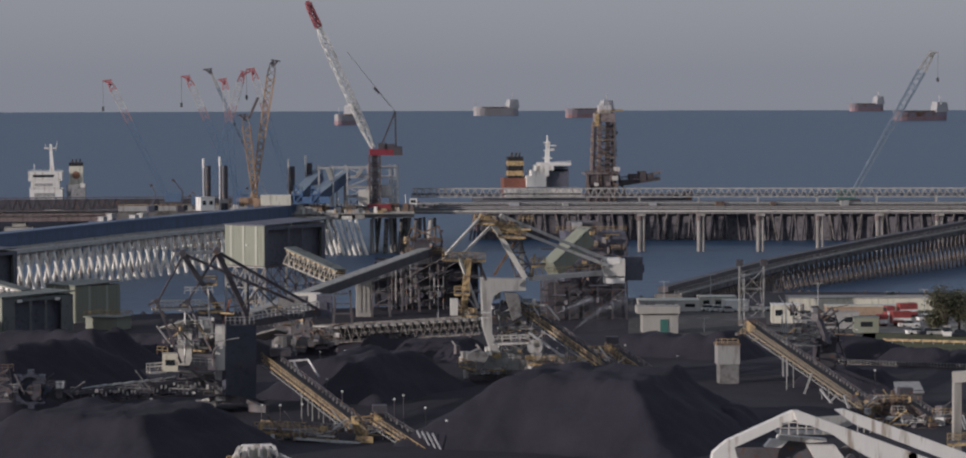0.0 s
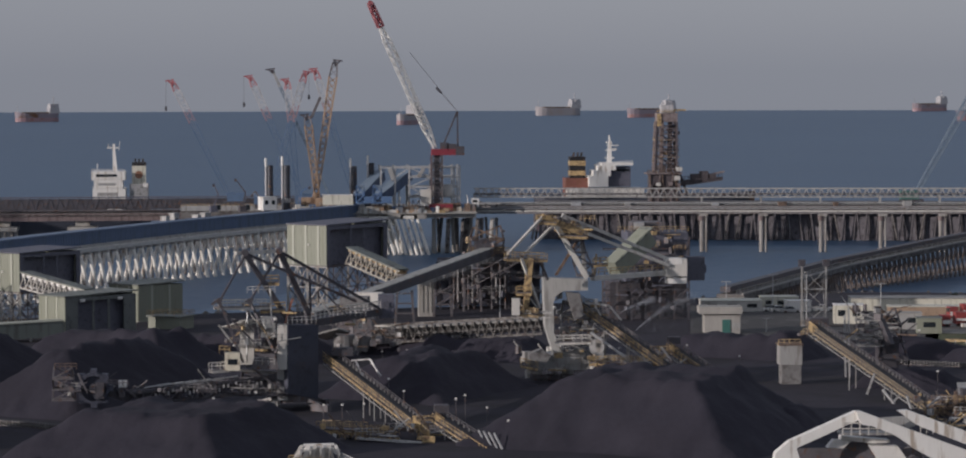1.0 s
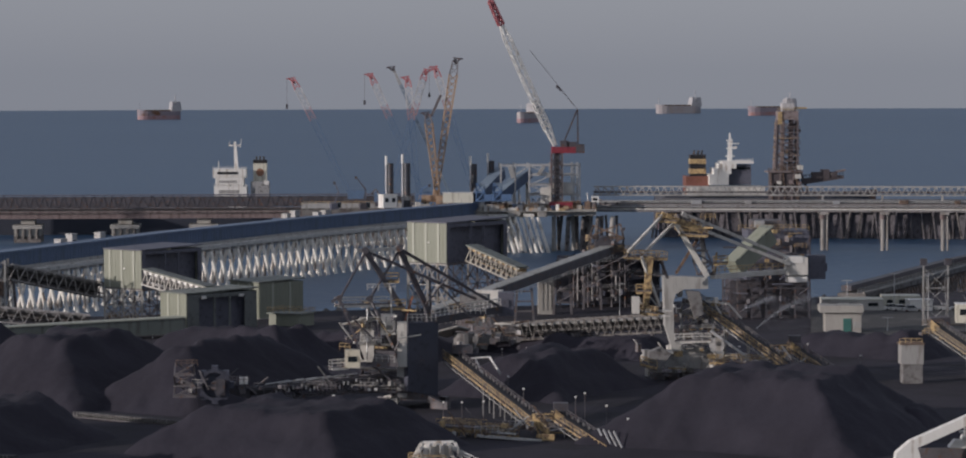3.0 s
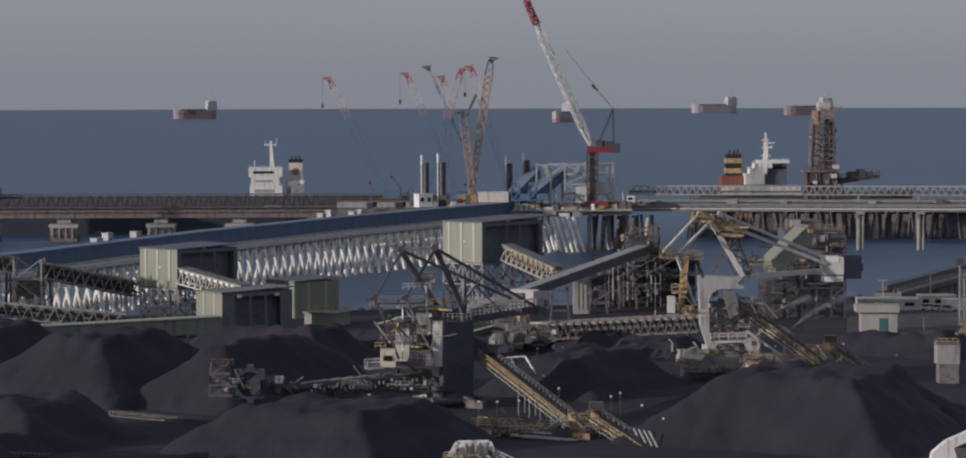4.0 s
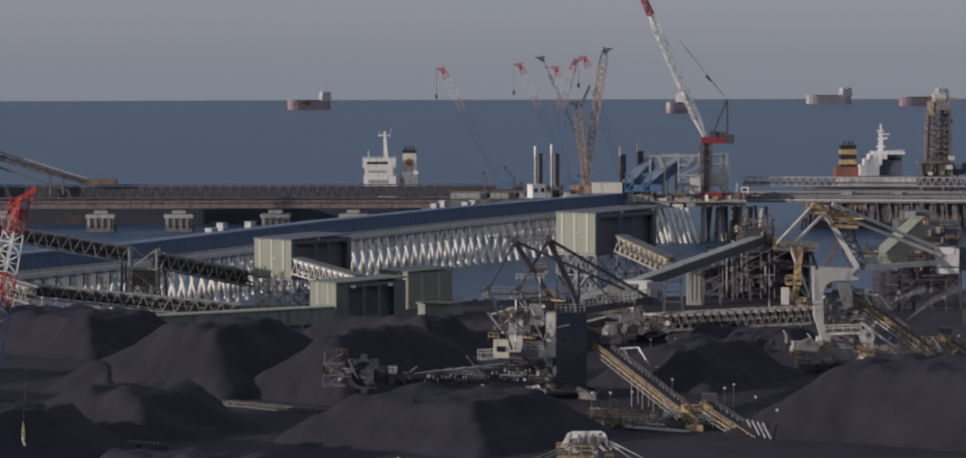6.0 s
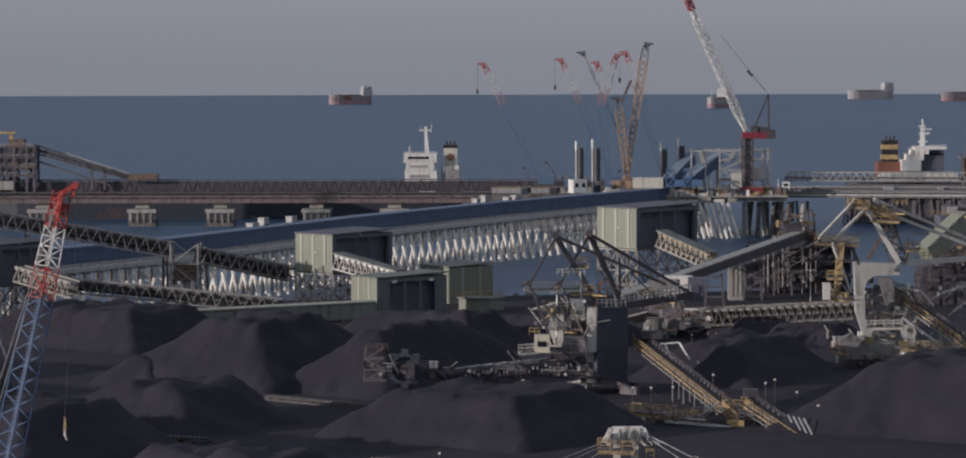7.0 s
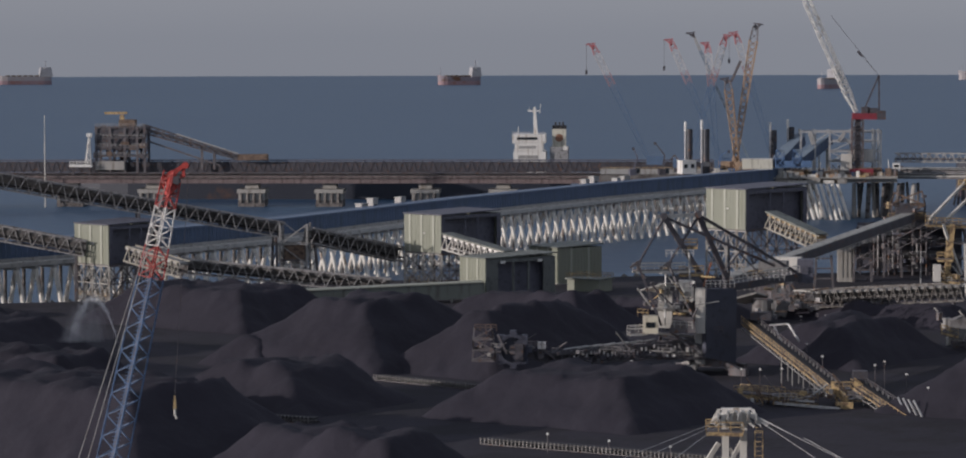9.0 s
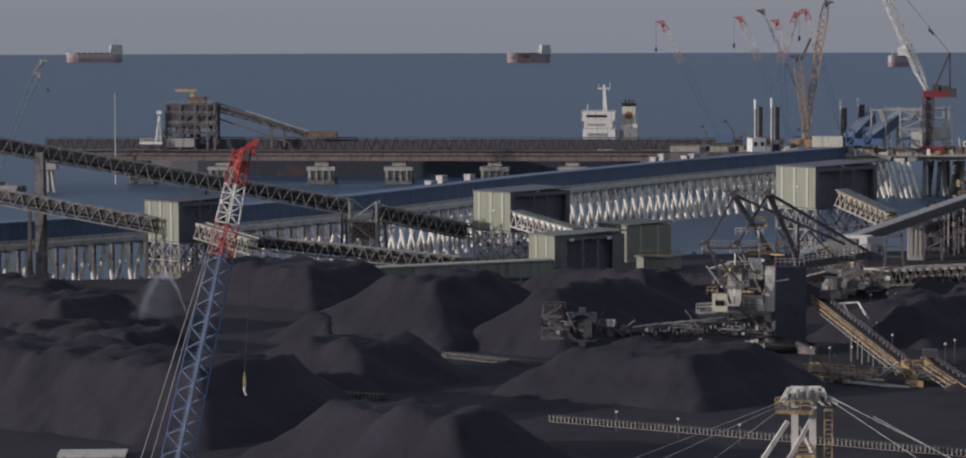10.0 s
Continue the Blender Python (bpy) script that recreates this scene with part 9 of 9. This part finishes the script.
def tree(at, h, r, seed):
    """Trunk, limbs and a crown of small leaf clumps with gaps."""
    rng = random.Random(seed)
    at = Vector(at)
    t = thing("tree", at, "leafy dark green coastal tree beside the car park", "tree", "trees")
    tr = Geo().tube(at, at + Vector((0.2, 0, h * 0.45)), 0.35, 8, 0.2)
    tips = []
    for i in range(9):
        s = at + UP * h * rng.uniform(0.25, 0.45)
        e = at + Vector((rng.uniform(-r, r) * 0.8, rng.uniform(-r, r) * 0.8, h * rng.uniform(0.5, 0.9)))
        tr.tube(s, e, 0.15, 6, 0.05)
        tips.append(e)
    part("trunk", tr, BARK, t)
    g = Geo()
    for _ in range(2600):
        c = rng.choice(tips) + Vector((rng.gauss(0, r * 0.26), rng.gauss(0, r * 0.26), rng.gauss(0, h * 0.11)))
        if c.z < at.z + h * 0.12:
            continue
        s = rng.uniform(0.18, 0.42)
        ax = Vector((rng.uniform(-1, 1), rng.uniform(-1, 1), rng.uniform(-0.6, 0.6))).normalized()
        bx = ax.cross(Vector((rng.uniform(-1, 1), rng.uniform(-1, 1), 1))).normalized()
        g.add([c - ax * s, c - bx * s * 0.5, c + ax * s, c + bx * s * 0.5], [(0, 1, 2, 3)])
    part("crown", g, LEAF, t, kind="stuff")


for i, (p, h, r) in enumerate((((162.1, 632.5, 6.0), 9.5, 4.0), ((166.0, 636.6, 6.0), 8.5, 4.0), ((169.2, 631.6, 6.0), 9.0, 4.5), ((173.1, 631.1, 6.0), 10.0, 5.0), ((168.6, 708.7, 6.0), 3.2, 1.4), ((160.7, 634.2, 6.0), 5.0, 2.0))):
    tree(p, h, r, 30 + i)


# ---- dust sprays ----


def spray(a, way, reach, spread, label, seed, n=2600, fall=0.42, veil=0):
    """A jet of water in flight: countless drops along a falling arc, and a thin veil of drops that sinks out of it."""
    rng = random.Random(seed)
    a, way = Vector(a), Vector(way).normalized()
    g = Geo()
    for i in range(n + veil):
        thin = i >= n
        k = rng.uniform(0.3, 1.0) if thin else rng.random() ** 0.7
        p = a + way * reach * k - UP * (reach * fall * k * k)
        p += Vector((rng.gauss(0, 1), rng.gauss(0, 1), rng.gauss(0, 1) - abs(rng.gauss(0, 1.0)) * k * 1.2)) * spread * (0.08 + k)
        if thin:
            p += Vector((rng.gauss(-0.5, 0.8), rng.gauss(0, 1.0), -rng.random() * max(0.0, p.z - a.z)))
        s = rng.uniform(0.01, 0.022) if thin else rng.uniform(0.012, 0.035)
        g.add([p + Vector((s, 0, -s)), p + Vector((-s, s, -s)), p + Vector((-s, -s, -s)), p + Vector((0, 0, s * 1.6))], [(0, 2, 1), (0, 1, 3), (1, 2, 3), (2, 0, 3)])
    return single("water_spray", g, MIST, a, label, "water spray", "dust sprays", "stuff")


MIST = surface("water drops", (0.75, 0.77, 0.8), 0.3, 0, 0.03, 0.5, 4.0, None, 0, 0)
spray((70.5, 566.0, 16.8), (0.87, 0.0, 0.5), 8.0, 0.35, "thin white jet of water wetting the coal", 5, 1100, 0.12, 500)
spray((73.7, 566.0, 13.6), (0.74, 0.0, 0.67), 15.0, 0.6, "thin white jet of water wetting the coal", 7, 1900, 0.22, 1500)
spray((-93.3, 520.0, 9.6), (-0.273, 0.02, 0.962), 30.3, 0.5, "arc of white water spray falling on the coal", 6, 4200, 0.92, 9000)
